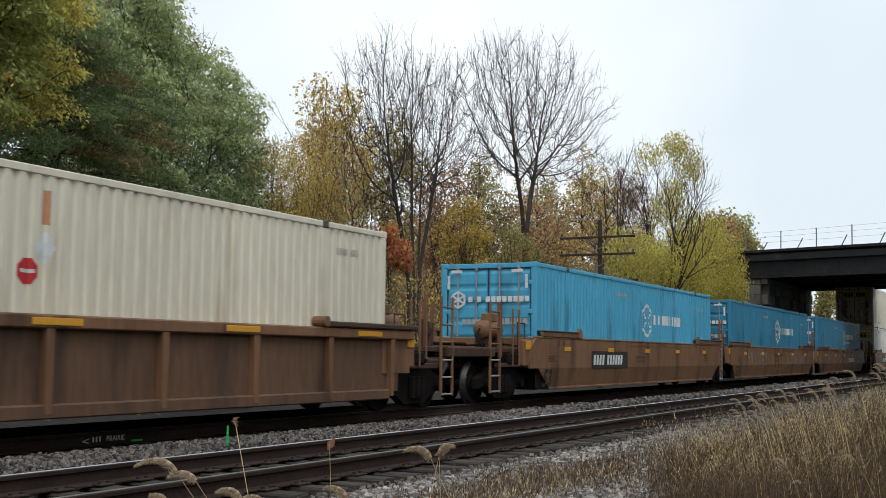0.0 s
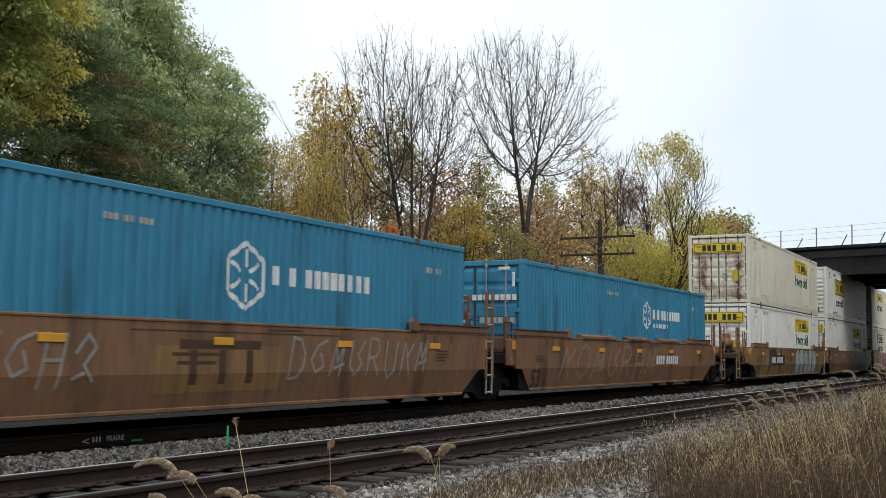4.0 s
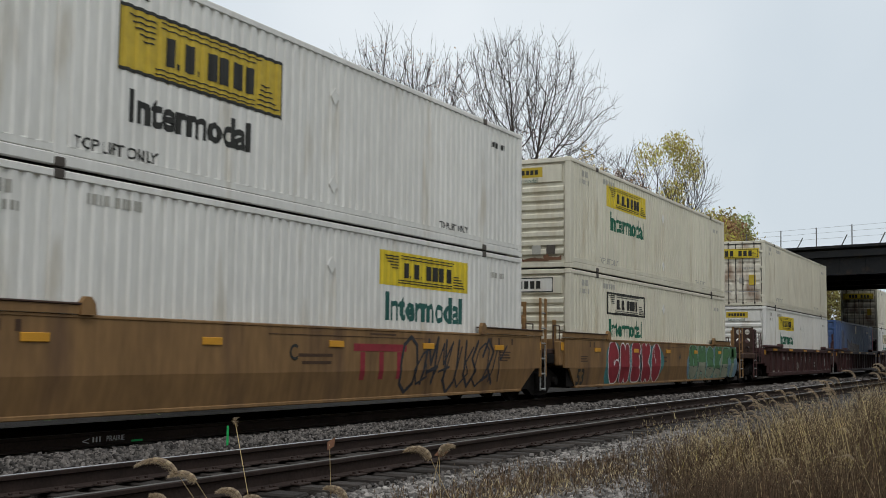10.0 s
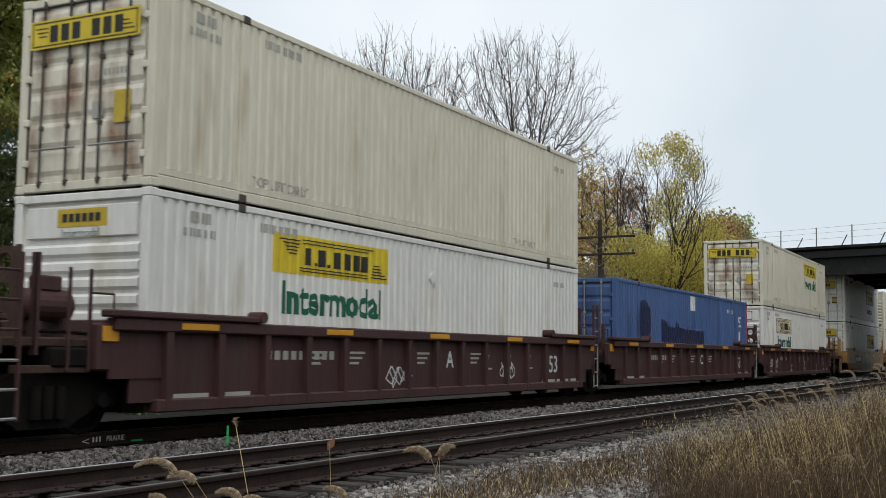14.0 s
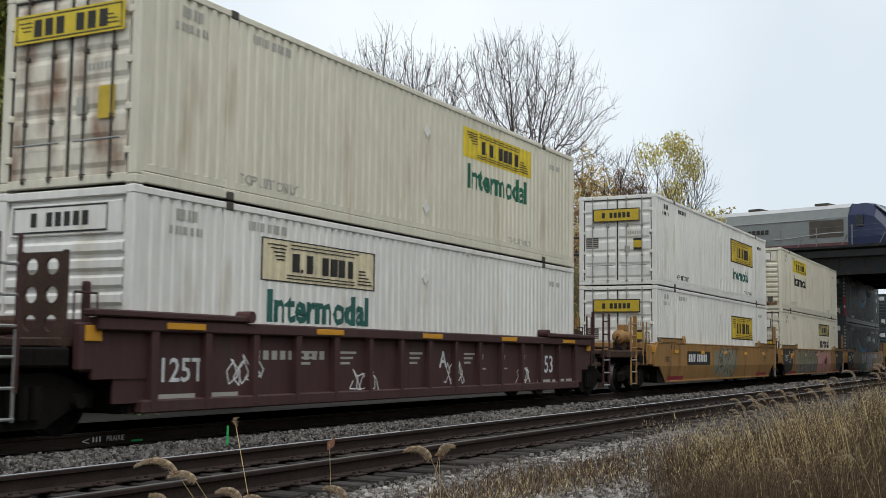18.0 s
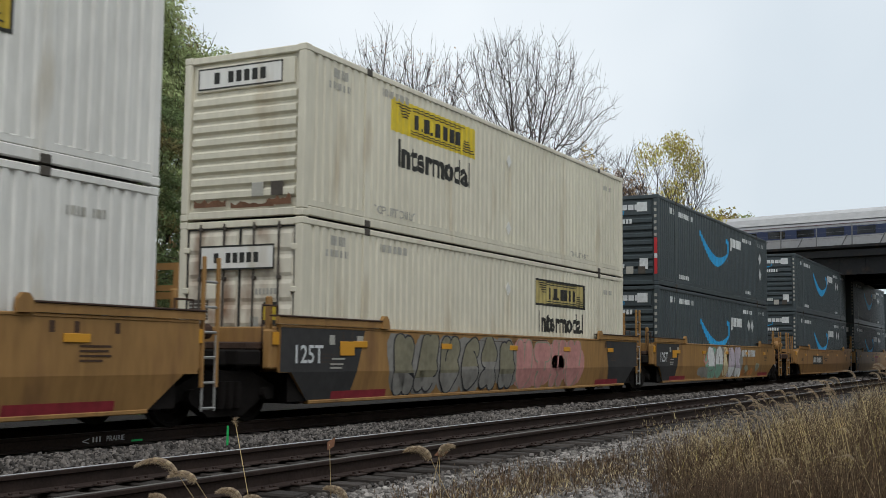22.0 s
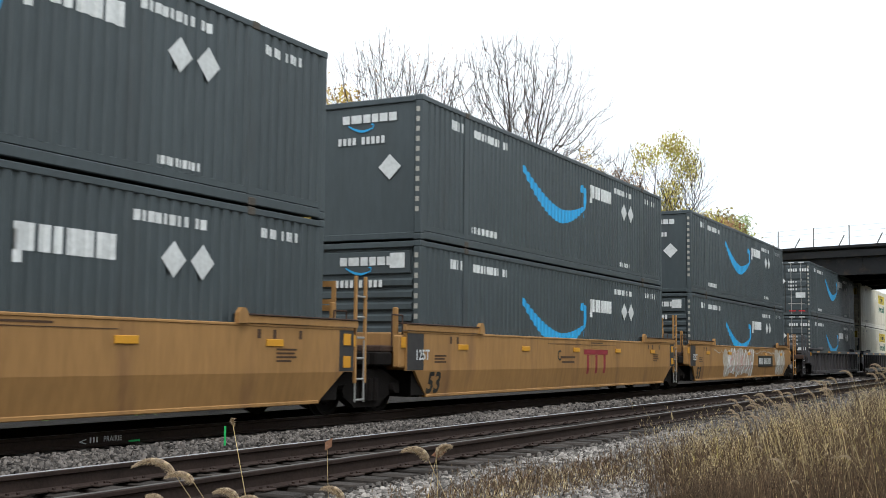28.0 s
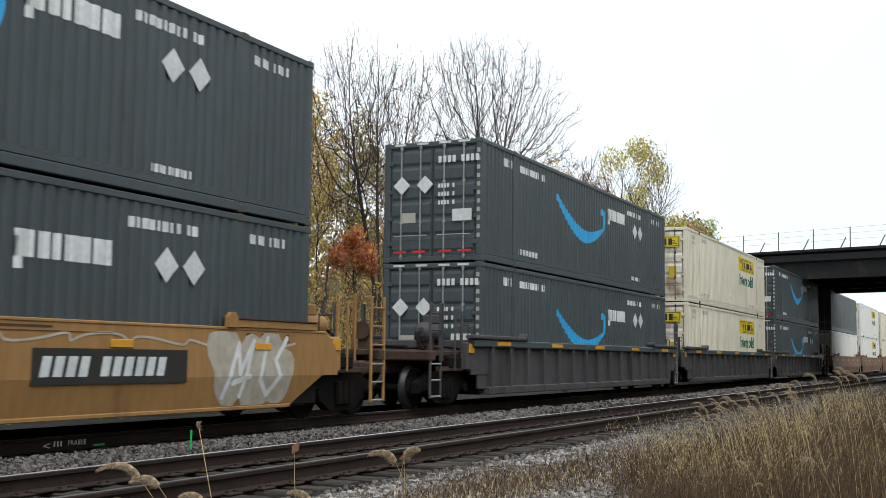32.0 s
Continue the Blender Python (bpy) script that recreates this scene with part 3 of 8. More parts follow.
def parcel_marks(parent, low=False, diamonds_at=13.1, end="plain", end_pair=True, stacked=False):
    side_decal("curved_arrow", arrow_shape(4.3), 5.0, 1.42 - (0.24 if low else 0), M["arrow"], parent, 0.004, "bright blue curved arrow")
    side_decal("name_strip", bars([0.3, 0.2, 0.13, 0.48, 0.32], 0.34, 0.06), 9.6, 2.05 - (0.2 if low else 0), M["white_ink"], parent)
    side_decal("name_strip", bars([0.12], 0.4, 0.0), 9.6, 1.9 - (0.2 if low else 0), M["white_ink"], parent)
    side_decal("slogan_strip", letters(11, 0.17, 0.75, (8,)), 2.4, 2.42, M["white_ink"], parent)
    side_decal("slogan_strip", letters(11, 0.15, 0.7, (8,)), 11.6, 2.42, M["white_ink"], parent)
    side_decal("number_strip", letters(9, 0.15, space=(4,)), 14.4, 2.45, M["white_ink"], parent)
    side_decal("number_strip", letters(4, 0.2), 1.3, 2.42, M["white_ink"], parent)
    side_decal("notice_strip", letters(12, 0.14), 2.3, 0.34, M["white_ink"], parent)
    side_decal("notice_strip", letters(10, 0.12), 12.0, 0.34, M["white_ink"], parent)
    for k in (0, 1):
        flat_decal("placard", diamond(0.26), M["white_ink"], parent, Matrix.Translation((diamonds_at + (0 if stacked else 0.62 * k), 0.004, 1.95 - (0.68 * k if stacked else 0))), "white diamond placard")
    w = LOAD_WID
    if end == "doors":
        for k in (0, 1):
            end_decal("placard", diamond(0.22), w - 0.5 - 0.62 * k, 1.85, M["white_ink"], parent, -0.034, "white diamond placard")
        for z, n, h in ((2.35, 9, 0.16), (1.75, 6, 0.1), (1.55, 6, 0.1), (1.35, 6, 0.1)):
            end_decal("number_strip", letters(n, h, space=(4,)), 1.12, z, M["white_ink"], parent, -0.034)
        end_decal("plate", panel(0.5, 0.28), 0.75, 0.95, M["white_ink"], parent, -0.034)
        end_decal("plate", panel(0.4, 0.24), w - 0.45, 0.95, M["grey_ink"], parent, 0.018)
        for y in (w - 0.3, w - 0.8, 1.1, 0.6):
            end_decal("reflective_strip", panel(0.34, 0.06), y, 0.22, M["red"], parent, -0.034)
        for y in (w - 0.3, w - 0.9, 1.1, 0.6):
            end_decal("reflective_strip", panel(0.3, 0.05), y, H_TOP, M["white_ink"], parent, -0.034)
    else:
        x = 0.024 if end == "plain" else 0.014
        end_decal("name_strip", bars([0.17, 0.25, 0.17, 0.15, 0.18, 0.18], 0.17, 0.035), w - 0.72, 2.42, M["white_ink"], parent, x)
        end_decal("curved_arrow", arrow_shape(0.62), w - 0.85, 2.27, M["arrow"], parent, x)
        end_decal("number_strip", letters(10, 0.15, space=(4,)), w - 0.62, 1.98, M["white_ink"], parent, x)
        if end == "plain":
            for k in ((0, 1) if end_pair else (1,)):
                end_decal("placard", diamond(0.26), w - 0.55 - 1.3 * k, 1.48, M["white_ink"], parent, x, "white diamond placard")
        else:
            end_decal("sticker", panel(0.34, 0.3), 0.7, 2.36, M["white_ink"], parent, x)
            end_decal("sticker", panel(0.28, 0.36), 0.62, 0.5, M["white_ink"], parent, 0.014)
            end_decal("number_strip", letters(7, 0.13), w - 0.8, 0.55, M["white_ink"], parent, 0.014)
    for k in range(11):
        end_decal("number_strip", panel(0.08, 0.1), 0.13, 2.55 - k * 0.2, M["grey_ink"], parent, -0.004)


H_TOP = LOAD_HGT - 0.085


# ---- well cars ----
RAIL_TOP, MID, AXLE_R = 0.18, LOAD_WID / 2, 0.445
LOW_EDGE = 0.48        # lower edge of the cars' sides


def both(shape_of):
    """The same shape on the near side and, mirrored, on the far side."""
    near = shape_of()
    far = Shape().add([(x, LOAD_WID - y, z) for x, y, z in near.v], [f[::-1] for f in near.f])
    return near, far


def wheel_mesh():
    s = Shape()
    prof = [(-0.07, 0.12), (-0.07, 0.24), (-0.02, 0.27), (-0.02, AXLE_R - 0.07), (-0.07, AXLE_R - 0.05), (-0.07, AXLE_R), (0.05, AXLE_R + 0.004), (0.055, AXLE_R + 0.03), (0.08, AXLE_R + 0.03), (0.08, AXLE_R - 0.06), (0.03, AXLE_R - 0.08), (0.03, 0.27), (0.08, 0.22), (0.08, 0.12)]
    for side in (-1, 1):
        n, v, f = 28, [], []
        for i in range(n):
            a = 6.28319 * i / n
            v += [(r * math.cos(a), side * (0.75 - y), r * math.sin(a)) for y, r in prof]
        k = len(prof)
        for i in range(n):
            for j in range(k):
                q = (i * k + j, i * k + (j + 1) % k, ((i + 1) % n) * k + (j + 1) % k, ((i + 1) % n) * k + j)
                f.append(q if side > 0 else q[::-1])
        s.add(v, f)
    s.tube((0, -1.05, 0), (0, 1.05, 0), 0.085, 12)
    for i in range(3):
        a = 2.094 * i
        s.tube((0.05 * math.cos(a), -1.07, 0.05 * math.sin(a)), (0.05 * math.cos(a), -1.04, 0.05 * math.sin(a)), 0.02, 6)
    return s


WHEELSET = wheel_mesh().mesh("wheelset", M["black"])
WHEELSET.materials.append(M["wheel_rim"])
for poly in WHEELSET.polygons:
    if abs(Vector((poly.center.x, 0, poly.center.z)).length - AXLE_R) < 0.02:
        poly.material_index = 1


def truck_frame():
    return Shape().prism([(-1.2, 0.52), (-1.2, 0.74), (-0.55, 0.98), (0.55, 0.98), (1.2, 0.74), (1.2, 0.52), (0.95, 0.58), (0.5, 0.36), (0.42, 0.3), (-0.42, 0.3), (-0.5, 0.36), (-0.95, 0.58)], "y", -0.09, 0.09)


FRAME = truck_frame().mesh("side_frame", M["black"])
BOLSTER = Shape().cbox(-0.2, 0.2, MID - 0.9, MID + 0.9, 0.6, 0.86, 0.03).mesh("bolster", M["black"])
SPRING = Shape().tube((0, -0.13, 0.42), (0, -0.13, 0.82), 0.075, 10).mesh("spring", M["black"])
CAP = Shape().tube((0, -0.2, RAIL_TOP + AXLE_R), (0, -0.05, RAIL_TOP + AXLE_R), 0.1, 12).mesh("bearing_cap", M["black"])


def add_truck(root, x):
    t = new("truck")
    t.parent = root
    t.location.x = x
    part("bolster", BOLSTER, None, t)
    for y in (MID - 1.0, MID + 1.0):
        part("side_frame", FRAME, None, t).location.y = y
    for dx in (-0.2, 0.0, 0.2):
        part("spring", SPRING, None, t).location = (dx, MID - 1.0, 0)
    for dx in (-0.89, 0.89):
        part("bearing_cap", CAP, None, t).location = (dx, MID - 1.0, 0)
        w = part("wheelset", WHEELSET, None, t)
        w.location = (dx, MID, RAIL_TOP + AXLE_R)
    return t


def handrail(root, m, pts, r=0.02):
    return part("handrail", Shape().path(pts, r), m, root)


def build_car(kind, colour, first, last, label):
    """One unit of an articulated well car; x = 0 is the near end of its load. first, last: it ends the set there, with its own truck and coupler."""
    root = thing("well_car", label, "railway car", "units of the freight train")
    m, L, W = M[colour], LOAD_LEN, LOAD_WID
    x0, x1, top, low = -0.75, L + 0.75, 1.66, LOW_EDGE
    sides = []
    if kind == "smooth":
        yo = -0.15
        xa0, xb0 = x0 + (0.4 if first else 0), x1 - (0.4 if last else 0)
        corner = lambda x, d: [(x, top - 0.5), (x + d * 0.1, top - 0.2), (x + d * 0.38, top)]
        upper = lambda: Shape().prism([(x0, 0.95)] + (corner(x0, 1) if first else [(x0, top)]) + (corner(x1, -1)[::-1] if last else [(x1, top)]) + [(x1, 0.95)], "y", yo, yo + 0.05)
        (a0, a1), (b0, b1) = ((-0.25, 0.6) if ends else (-0.45, 0.15) for ends in (first, last))
        lower = lambda: Shape().add(
            [(a0, yo, 0.952), (L - b0, yo, 0.952), (L - b1, yo + 0.09, low), (a1, yo + 0.09, low), (a0, yo + 0.05, 0.952), (L - b0, yo + 0.05, 0.952), (L - b1, yo + 0.14, low), (a1, yo + 0.14, low)],
            [(0, 3, 2, 1), (4, 5, 6, 7), (0, 1, 5, 4), (1, 2, 6, 5), (2, 3, 7, 6), (3, 0, 4, 7)])
        for s in both(upper):
            part("side_sheet", s, m, root)
        for s in both(lower):
            part("lower_side_sheet", s, m, root)
        for s in both(lambda: Shape().cbox(xa0, xb0, yo - 0.012, yo + 0.1, top - 0.004, top + 0.045, 0.012)):
            part("top_chord", s, m, root)
        for s in both(lambda: Shape().cbox(a1 + 0.02, L - b1 - 0.02, yo + 0.07, yo + 0.2, low - 0.05, low + 0.012, 0.012)):
            part("bottom_chord", s, m, root)
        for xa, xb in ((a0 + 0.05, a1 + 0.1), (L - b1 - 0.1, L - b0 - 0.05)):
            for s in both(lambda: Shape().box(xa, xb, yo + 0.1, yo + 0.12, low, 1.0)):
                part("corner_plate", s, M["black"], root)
        for xa, xb, tip in ((xa0 + (0.35 if first else -0.1), 2.4, 2.4), (L - 2.4, xb0 + (-0.35 if last else 0.1), L - 2.4)):
            for s in both(lambda: Shape().prism([(xa, top + 0.05), (xa, top + 0.16), (xb, top + 0.16), (xb, top + 0.05)], "y", yo - 0.03, yo + 0.03)):
                part("end_flange", s, M["rust_light"] if colour == "brown" else m, root)
            for s in both(lambda: Shape().cbox(xa, xb, yo - 0.05, 0.0, top + 0.162, top + 0.19, 0.008)):
                part("flange_cap", s, M["rust"], root)
            for s in both(lambda: Shape().prism([(tip - 0.13, top + 0.04), (tip - 0.12, top + 0.2), (tip - 0.06, top + 0.27), (tip + 0.03, top + 0.27), (tip + 0.1, top + 0.2), (tip + 0.13, top + 0.04)], "y", yo - 0.06, yo + 0.02)):
                part("guide_roller", s, m, root)
        for k in range(5):
            x = 1.6 + k * 3.25
            part("reflector", Shape().cbox(x - 0.22, x + 0.22, yo - 0.02, yo - 0.001, 1.36, 1.47, 0.006), M["reflector"], root, "amber reflector plate")
        part("seam_strip", Shape().box(6.2, 11.2, yo - 0.006, yo - 0.001, 1.545, 1.555), M["stencil"], root)
        for x, z, w, h in ((7.0, 1.2, 1.0, 0.05), (7.1, 1.08, 0.85, 0.05), (0.35, 1.22, 0.5, 0.03), (0.35, 1.16, 0.42, 0.03), (0.35, 1.1, 0.5, 0.03), (L - 1.5, 1.3, 0.55, 0.03), (L - 1.5, 1.24, 0.5, 0.03), (L - 1.5, 1.18, 0.55, 0.03), (L - 1.5, 1.12, 0.4, 0.03), (9.2, 1.59, 0.9, 0.03)):
            flat_decal("stencil_line", panel(w, h), M["stencil"], root, Matrix.Translation((x, yo - 0.004, z)))
        for x in (1.0, 1.3, L - 2.0, L - 1.6, L - 0.9):
            flat_decal("stencil_mark", panel(0.09, 0.14), M["stencil"], root, Matrix.Translation((x, yo - 0.004, 1.48)))
    else:
        yo = -0.2
        # on the brown car the recess shade is in the sheet's colour; its chord matches
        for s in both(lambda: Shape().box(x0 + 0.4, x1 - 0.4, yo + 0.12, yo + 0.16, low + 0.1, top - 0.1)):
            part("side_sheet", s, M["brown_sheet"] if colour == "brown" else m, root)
        for s in both(lambda: Shape().cbox(x0, x1, yo, yo + 0.2, top - 0.14, top + 0.03, 0.02)):
            part("top_chord", s, m if kind == "ribbed" else M["slate"], root)
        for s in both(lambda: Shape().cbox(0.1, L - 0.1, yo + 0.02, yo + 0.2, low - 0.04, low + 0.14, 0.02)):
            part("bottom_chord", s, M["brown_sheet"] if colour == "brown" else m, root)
        n = 14 if colour != "brown" else 8
        for k in range(n + 1):
            x = 0.3 + k * (L - 0.6) / n if colour != "brown" else k * 2.03 - 0.11
            for s in both(lambda: Shape().prism([(x - 0.07, top - 0.13), (x + 0.07, top - 0.13), (x + 0.05, low + 0.02), (x - 0.05, low + 0.02)], "y", yo + 0.015, yo + 0.125)):
                part("side_post", s, m, root)
        for xa, xb in ((x0 - 0.1, 2.3), (L - 2.3, x1 + 0.1)):
            for s in both(lambda: Shape().cbox(xa, xb, yo - 0.04, 0.0, top + 0.035, top + 0.13, 0.02)):
                part("end_flange", s, M["rust"] if colour == "brown" else m, root)
            for s in both(lambda: Shape().tube(((xb if xa < 0 else xa), yo - 0.06, top + 0.12), ((xb if xa < 0 else xa), 0.0, top + 0.12), 0.09, 12)):
                part("guide_roller", s, m, root)
        for xa, xb in ((-0.75, 0.25), (L - 0.25, L + 0.75)):
            for s in both(lambda: Shape().box(xa, xb, yo + 0.1, yo + 0.15, 0.9, top - 0.1)):
                part("end_side_sheet", s, m, root)
        for k in range(5):
            x = 0.9 + k * 3.6
            part("reflector", Shape().cbox(x - 0.4, x + 0.4, yo - 0.012, yo + 0.004, top - 0.1, top - 0.01, 0.004), M["reflector"], root, "amber reflector strip")
    part("well_floor", Shape().box(0.05, L - 0.05, 0.02, W - 0.02, 0.44, 0.56), M["rust"], root)
    # ends: deck, bolster, bulkhead, fittings
    for sgn, xe, ends in ((-1, 0.0, first), (1, L, last)):
        reach = 2.75 if ends else 1.5
        f = lambda a: xe + sgn * a
        span = lambda a, b: (min(f(a), f(b)), max(f(a), f(b)))
        part("end_bulkhead", Shape().cbox(*span(0.12, 0.24), -0.1, W + 0.1, 0.95, 1.68, 0.02), m, root)
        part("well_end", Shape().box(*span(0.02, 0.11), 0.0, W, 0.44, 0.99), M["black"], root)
        part("end_deck", Shape().cbox(*span(0.2, reach - 0.25), 0.12, W - 0.12, 1.3, 1.42, 0.02), M["rust"], root)
        part("centre_sill", Shape().cbox(*span(0.2, reach), MID - 0.28, MID + 0.28, 0.92, 1.3, 0.03), M["rust"], root)
        part("bolster", Shape().cbox(*span(1.0, 1.6), 0.02, W - 0.02, 1.05, 1.3, 0.03), M["black"], root)
        for s in both(lambda: Shape().cbox(*span(0.2, 0.95), -0.1, 0.06, 1.0, 1.62, 0.03)):
            part("end_gusset", s, m, root)
        part("reflector", Shape().cbox(*span(0.62, 0.9), -0.125, -0.101, 1.38, 1.58, 0.006), M["reflector"], root, "amber reflector plate")
        if ends:
            part("coupler", Shape().cbox(*span(reach, 3.62), MID - 0.13, MID + 0.13, 0.92, 1.16, 0.04).cbox(*span(3.3, 3.68), MID - 0.2, MID + 0.2, 0.88, 1.2, 0.05), M["rust"], root)
            part("end_sill", Shape().cbox(*span(reach - 0.35, reach), -0.05, W + 0.05, 1.2, 1.42, 0.03), M["rust"], root)
            for s in both(lambda: Shape().cbox(*span(2.62, 2.67), -0.05, 0.0, 0.42, 2.42, 0.01).cbox(*span(2.13, 2.18), -0.05, 0.0, 0.42, 2.42, 0.01)):
                part("ladder_stile", s, m, root)
            for z in (0.46, 0.8, 1.14, 1.5, 1.85, 2.2):
                for s in both(lambda: Shape().tube((f(2.15), -0.03, z), (f(2.65), -0.03, z), 0.02, 6)):
                    part("ladder_rung", s, M["rod"] if z < 1.2 else m, root)
            for dx in (1.0, 1.35):
                part("grab_post", Shape().cbox(*span(dx - 0.02, dx + 0.02), 0.0, 0.04, 1.0, 2.3, 0.006), m, root)
            for dx, y in ((1.75, 0.1), (1.35, W - 0.55), (1.75, W - 0.55)):
                part("deck_post", Shape().box(*span(dx, dx + 0.07), y, y + 0.014, 1.2, 2.45).box(*span(dx + 0.058, dx + 0.07), y, y + 0.09, 1.2, 2.45), m, root)
            part("air_reservoir", Shape().tube((f(0.75), MID - 0.55, 1.84), (f(1.5), MID - 0.55, 1.84), 0.21, 18).tube((f(1.5), MID - 0.55, 1.84), (f(1.58), MID - 0.55, 1.84), 0.21, 18, 0.1).cbox(*span(0.9, 1.25), MID - 0.68, MID - 0.42, 2.02, 2.22, 0.02), m, root)
            part("brake_pipe", Shape().path([(f(1.6), MID - 0.55, 1.84), (f(1.9), MID - 0.6, 1.7), (f(1.95), MID - 0.8, 1.44)], 0.03), M["black"], root)
            part("brake_pipe", Shape().path([(f(0.8), MID + 0.2, 1.5), (f(2.3), MID + 0.25, 1.5)], 0.04), M["black"], root)
            for dx in (0.85, 1.35):
                part("reservoir_cradle", Shape().box(*span(dx, dx + 0.07), MID - 0.75, MID - 0.35, 1.42, 1.68), M["rust"], root)
            part("hand_brake", Shape().tube((f(2.3), MID + 0.5, 1.85), (f(2.36), MID + 0.5, 1.85), 0.2, 18).cbox(*span(2.1, 2.3), MID + 0.36, MID + 0.64, 1.42, 2.0, 0.03), M["rust"], root)
            part("pipe_run", Shape().path([(f(0.4), 0.3, 1.46), (f(1.2), 0.3, 1.5), (f(1.3), 0.7, 1.5), (f(2.3), 0.75, 1.46)], 0.025), M["black"], root)
            part("brake_lever", Shape().cbox(*span(0.9, 2.2), 0.05, 0.09, 0.98, 1.08, 0.01), M["rust"], root)
            part("air_hose", Shape().path([(f(2.8), MID - 0.35, 1.05), (f(3.1), MID - 0.37, 0.8), (f(3.4), MID - 0.3, 0.62), (f(3.65), MID - 0.2, 0.6)], 0.03), M["seal"], root)
        else:
            for dx in (0.88, 1.2) if sgn > 0 else ():
                part("ladder_stile", Shape().cbox(*span(dx - 0.025, dx + 0.025), -0.13, -0.07, 0.75, 2.62, 0.01), m, root)
            if sgn > 0:
                part("grab_rail", Shape().path([(f(0.9), -0.1, 0.42), (f(0.9), -0.1, 1.5)], 0.018).path([(f(1.18), -0.1, 0.42), (f(1.18), -0.1, 1.5)], 0.018), M["rod"], root)
                for z0 in (1.7, 2.12):
                    plate = Shape()
                    for ya, yb, za, zb in ((0.16, 0.24, 0, 0.4), (0.56, 0.64, 0, 0.4), (0.24, 0.56, 0.3, 0.4), (0.24, 0.56, 0, 0.08)):
                        plate.box(*span(0.62, 0.65), ya, yb, z0 + za, z0 + zb)
                    part("end_plate", plate, m, root, "plate with a square opening")
            for k in range(6 if sgn > 0 else 0):
                part("ladder_rung", Shape().tube((f(0.88), -0.1, 0.46 + k * 0.36), (f(1.2), -0.1, 0.46 + k * 0.36), 0.02, 6), M["rod"], root)
            part("deck_post", Shape().cbox(*span(0.55, 0.66), 0.15, 0.24, 1.42, 2.15, 0.02), m, root)
            part("deck_post", Shape().cbox(*span(0.55, 0.66), W - 0.5, W - 0.4, 1.42, 2.15, 0.02), m, root)
            part("brake_cylinder", Shape().tube((f(0.4), MID + 0.3, 1.6), (f(1.2), MID + 0.3, 1.56), 0.13, 14), M["rust"], root)
        handrail(root, M["rust"], [(f(0.5), 0.1, 1.42), (f(0.5), 0.1, 2.0), (f(0.9), 0.1, 2.0), (f(0.9), 0.1, 1.42)], 0.015)
    add_truck(root, -1.5 if first else -1.6)
    if last:
        add_truck(root, L + 1.5)
    return root


def car_number(root, x, z, y=-0.157, board=True, h=0.26):
    if board:
        flat_decal("number_board", panel(2.95, h + 0.2), M["ink"], root, Matrix.Translation((x - 0.12, y, z - 0.1)), "dark board with pale number bars")
    strip = letters(11, h, 0.6, (4,))
    strip.v = [(vx + 0.22 * vz, vy, vz) for vx, vy, vz in strip.v]
    flat_decal("number_strip", strip, M["white_ink"], root, Matrix.Translation((x, y - 0.005, z)))


def car_mark(root, words, x, z, h, ink, y=-0.157, lean=0.0):
    m = Matrix.Translation((x, y, z)) @ Matrix.Rotation(-lean, 4, "X")
    flat_decal("lettering", text_shape(words, h, 0.006), ink if not isinstance(ink, str) else M[ink], root, m)


def low_mark(root, words, x, z, h, ink):
    """Lettering on the leaning lower sheet of a smooth side."""
    lean = math.atan2(0.09, 0.952 - LOW_EDGE)
    y = -0.15 + 0.09 * (0.952 - z) / (0.952 - LOW_EDGE) - 0.006
    m = Matrix.Translation((x, y, z)) @ Matrix.Rotation(lean, 4, "X")
    flat_decal("lettering", text_shape(words, h, 0.016), M[ink], root, m)


def fold(shape, lift):
    """Lays a flat drawing (x, height z) on the folded side of a smooth car."""
    bm = bmesh.new()
    vs = [bm.verts.new((x, y, z)) for x, y, z in shape.v]
    for f in shape.f:
        try:
            bm.faces.new([vs[i] for i in f])
        except ValueError:
            pass
    bmesh.ops.bisect_plane(bm, geom=bm.verts[:] + bm.edges[:] + bm.faces[:], plane_co=(0, 0, 0.952), plane_no=(0, 0, 1), dist=1e-5)
    for v in bm.verts:
        v.co.y = -v.co.y * 4 - 0.15 - lift + max(0.0, 0.952 - v.co.z) * 0.09 / (0.952 - LOW_EDGE)
    me = bpy.data.meshes.new("graffiti")
    bm.to_mesh(me)
    bm.free()
    return me


def blob(cx, cz, rx, rz, seed, n=22, rough=0.22):
    r = random.Random(seed)
    ph = [r.uniform(0, 6.28) for _ in range(3)]
    pts = []
    for i in range(n):
        a = 6.2832 * i / n
        k = 1 + rough * (math.sin(2 * a + ph[0]) + 0.6 * math.sin(3 * a + ph[1]) + 0.4 * math.sin(5 * a + ph[2])) / 2
        pts.append((cx + rx * k * math.cos(a), min(1.63, max(LOW_EDGE + 0.02, cz + rz * k * math.sin(a)))))
    return outline_shape(pts)


def stroke(pts, w):
    """A sprayed line of even width."""
    s = Shape()
    for (xa, za), (xb, zb) in zip(pts, pts[1:]):
        d = math.hypot(xb - xa, zb - za) or 1
        nx, nz = -(zb - za) / d * w / 2, (xb - xa) / d * w / 2
        s.add([(xa - nx, 0, za - nz), (xb - nx, 0, zb - nz), (xb + nx, 0, zb + nz), (xa + nx, 0, za + nz)], [(0, 1, 2, 3)])
    return s


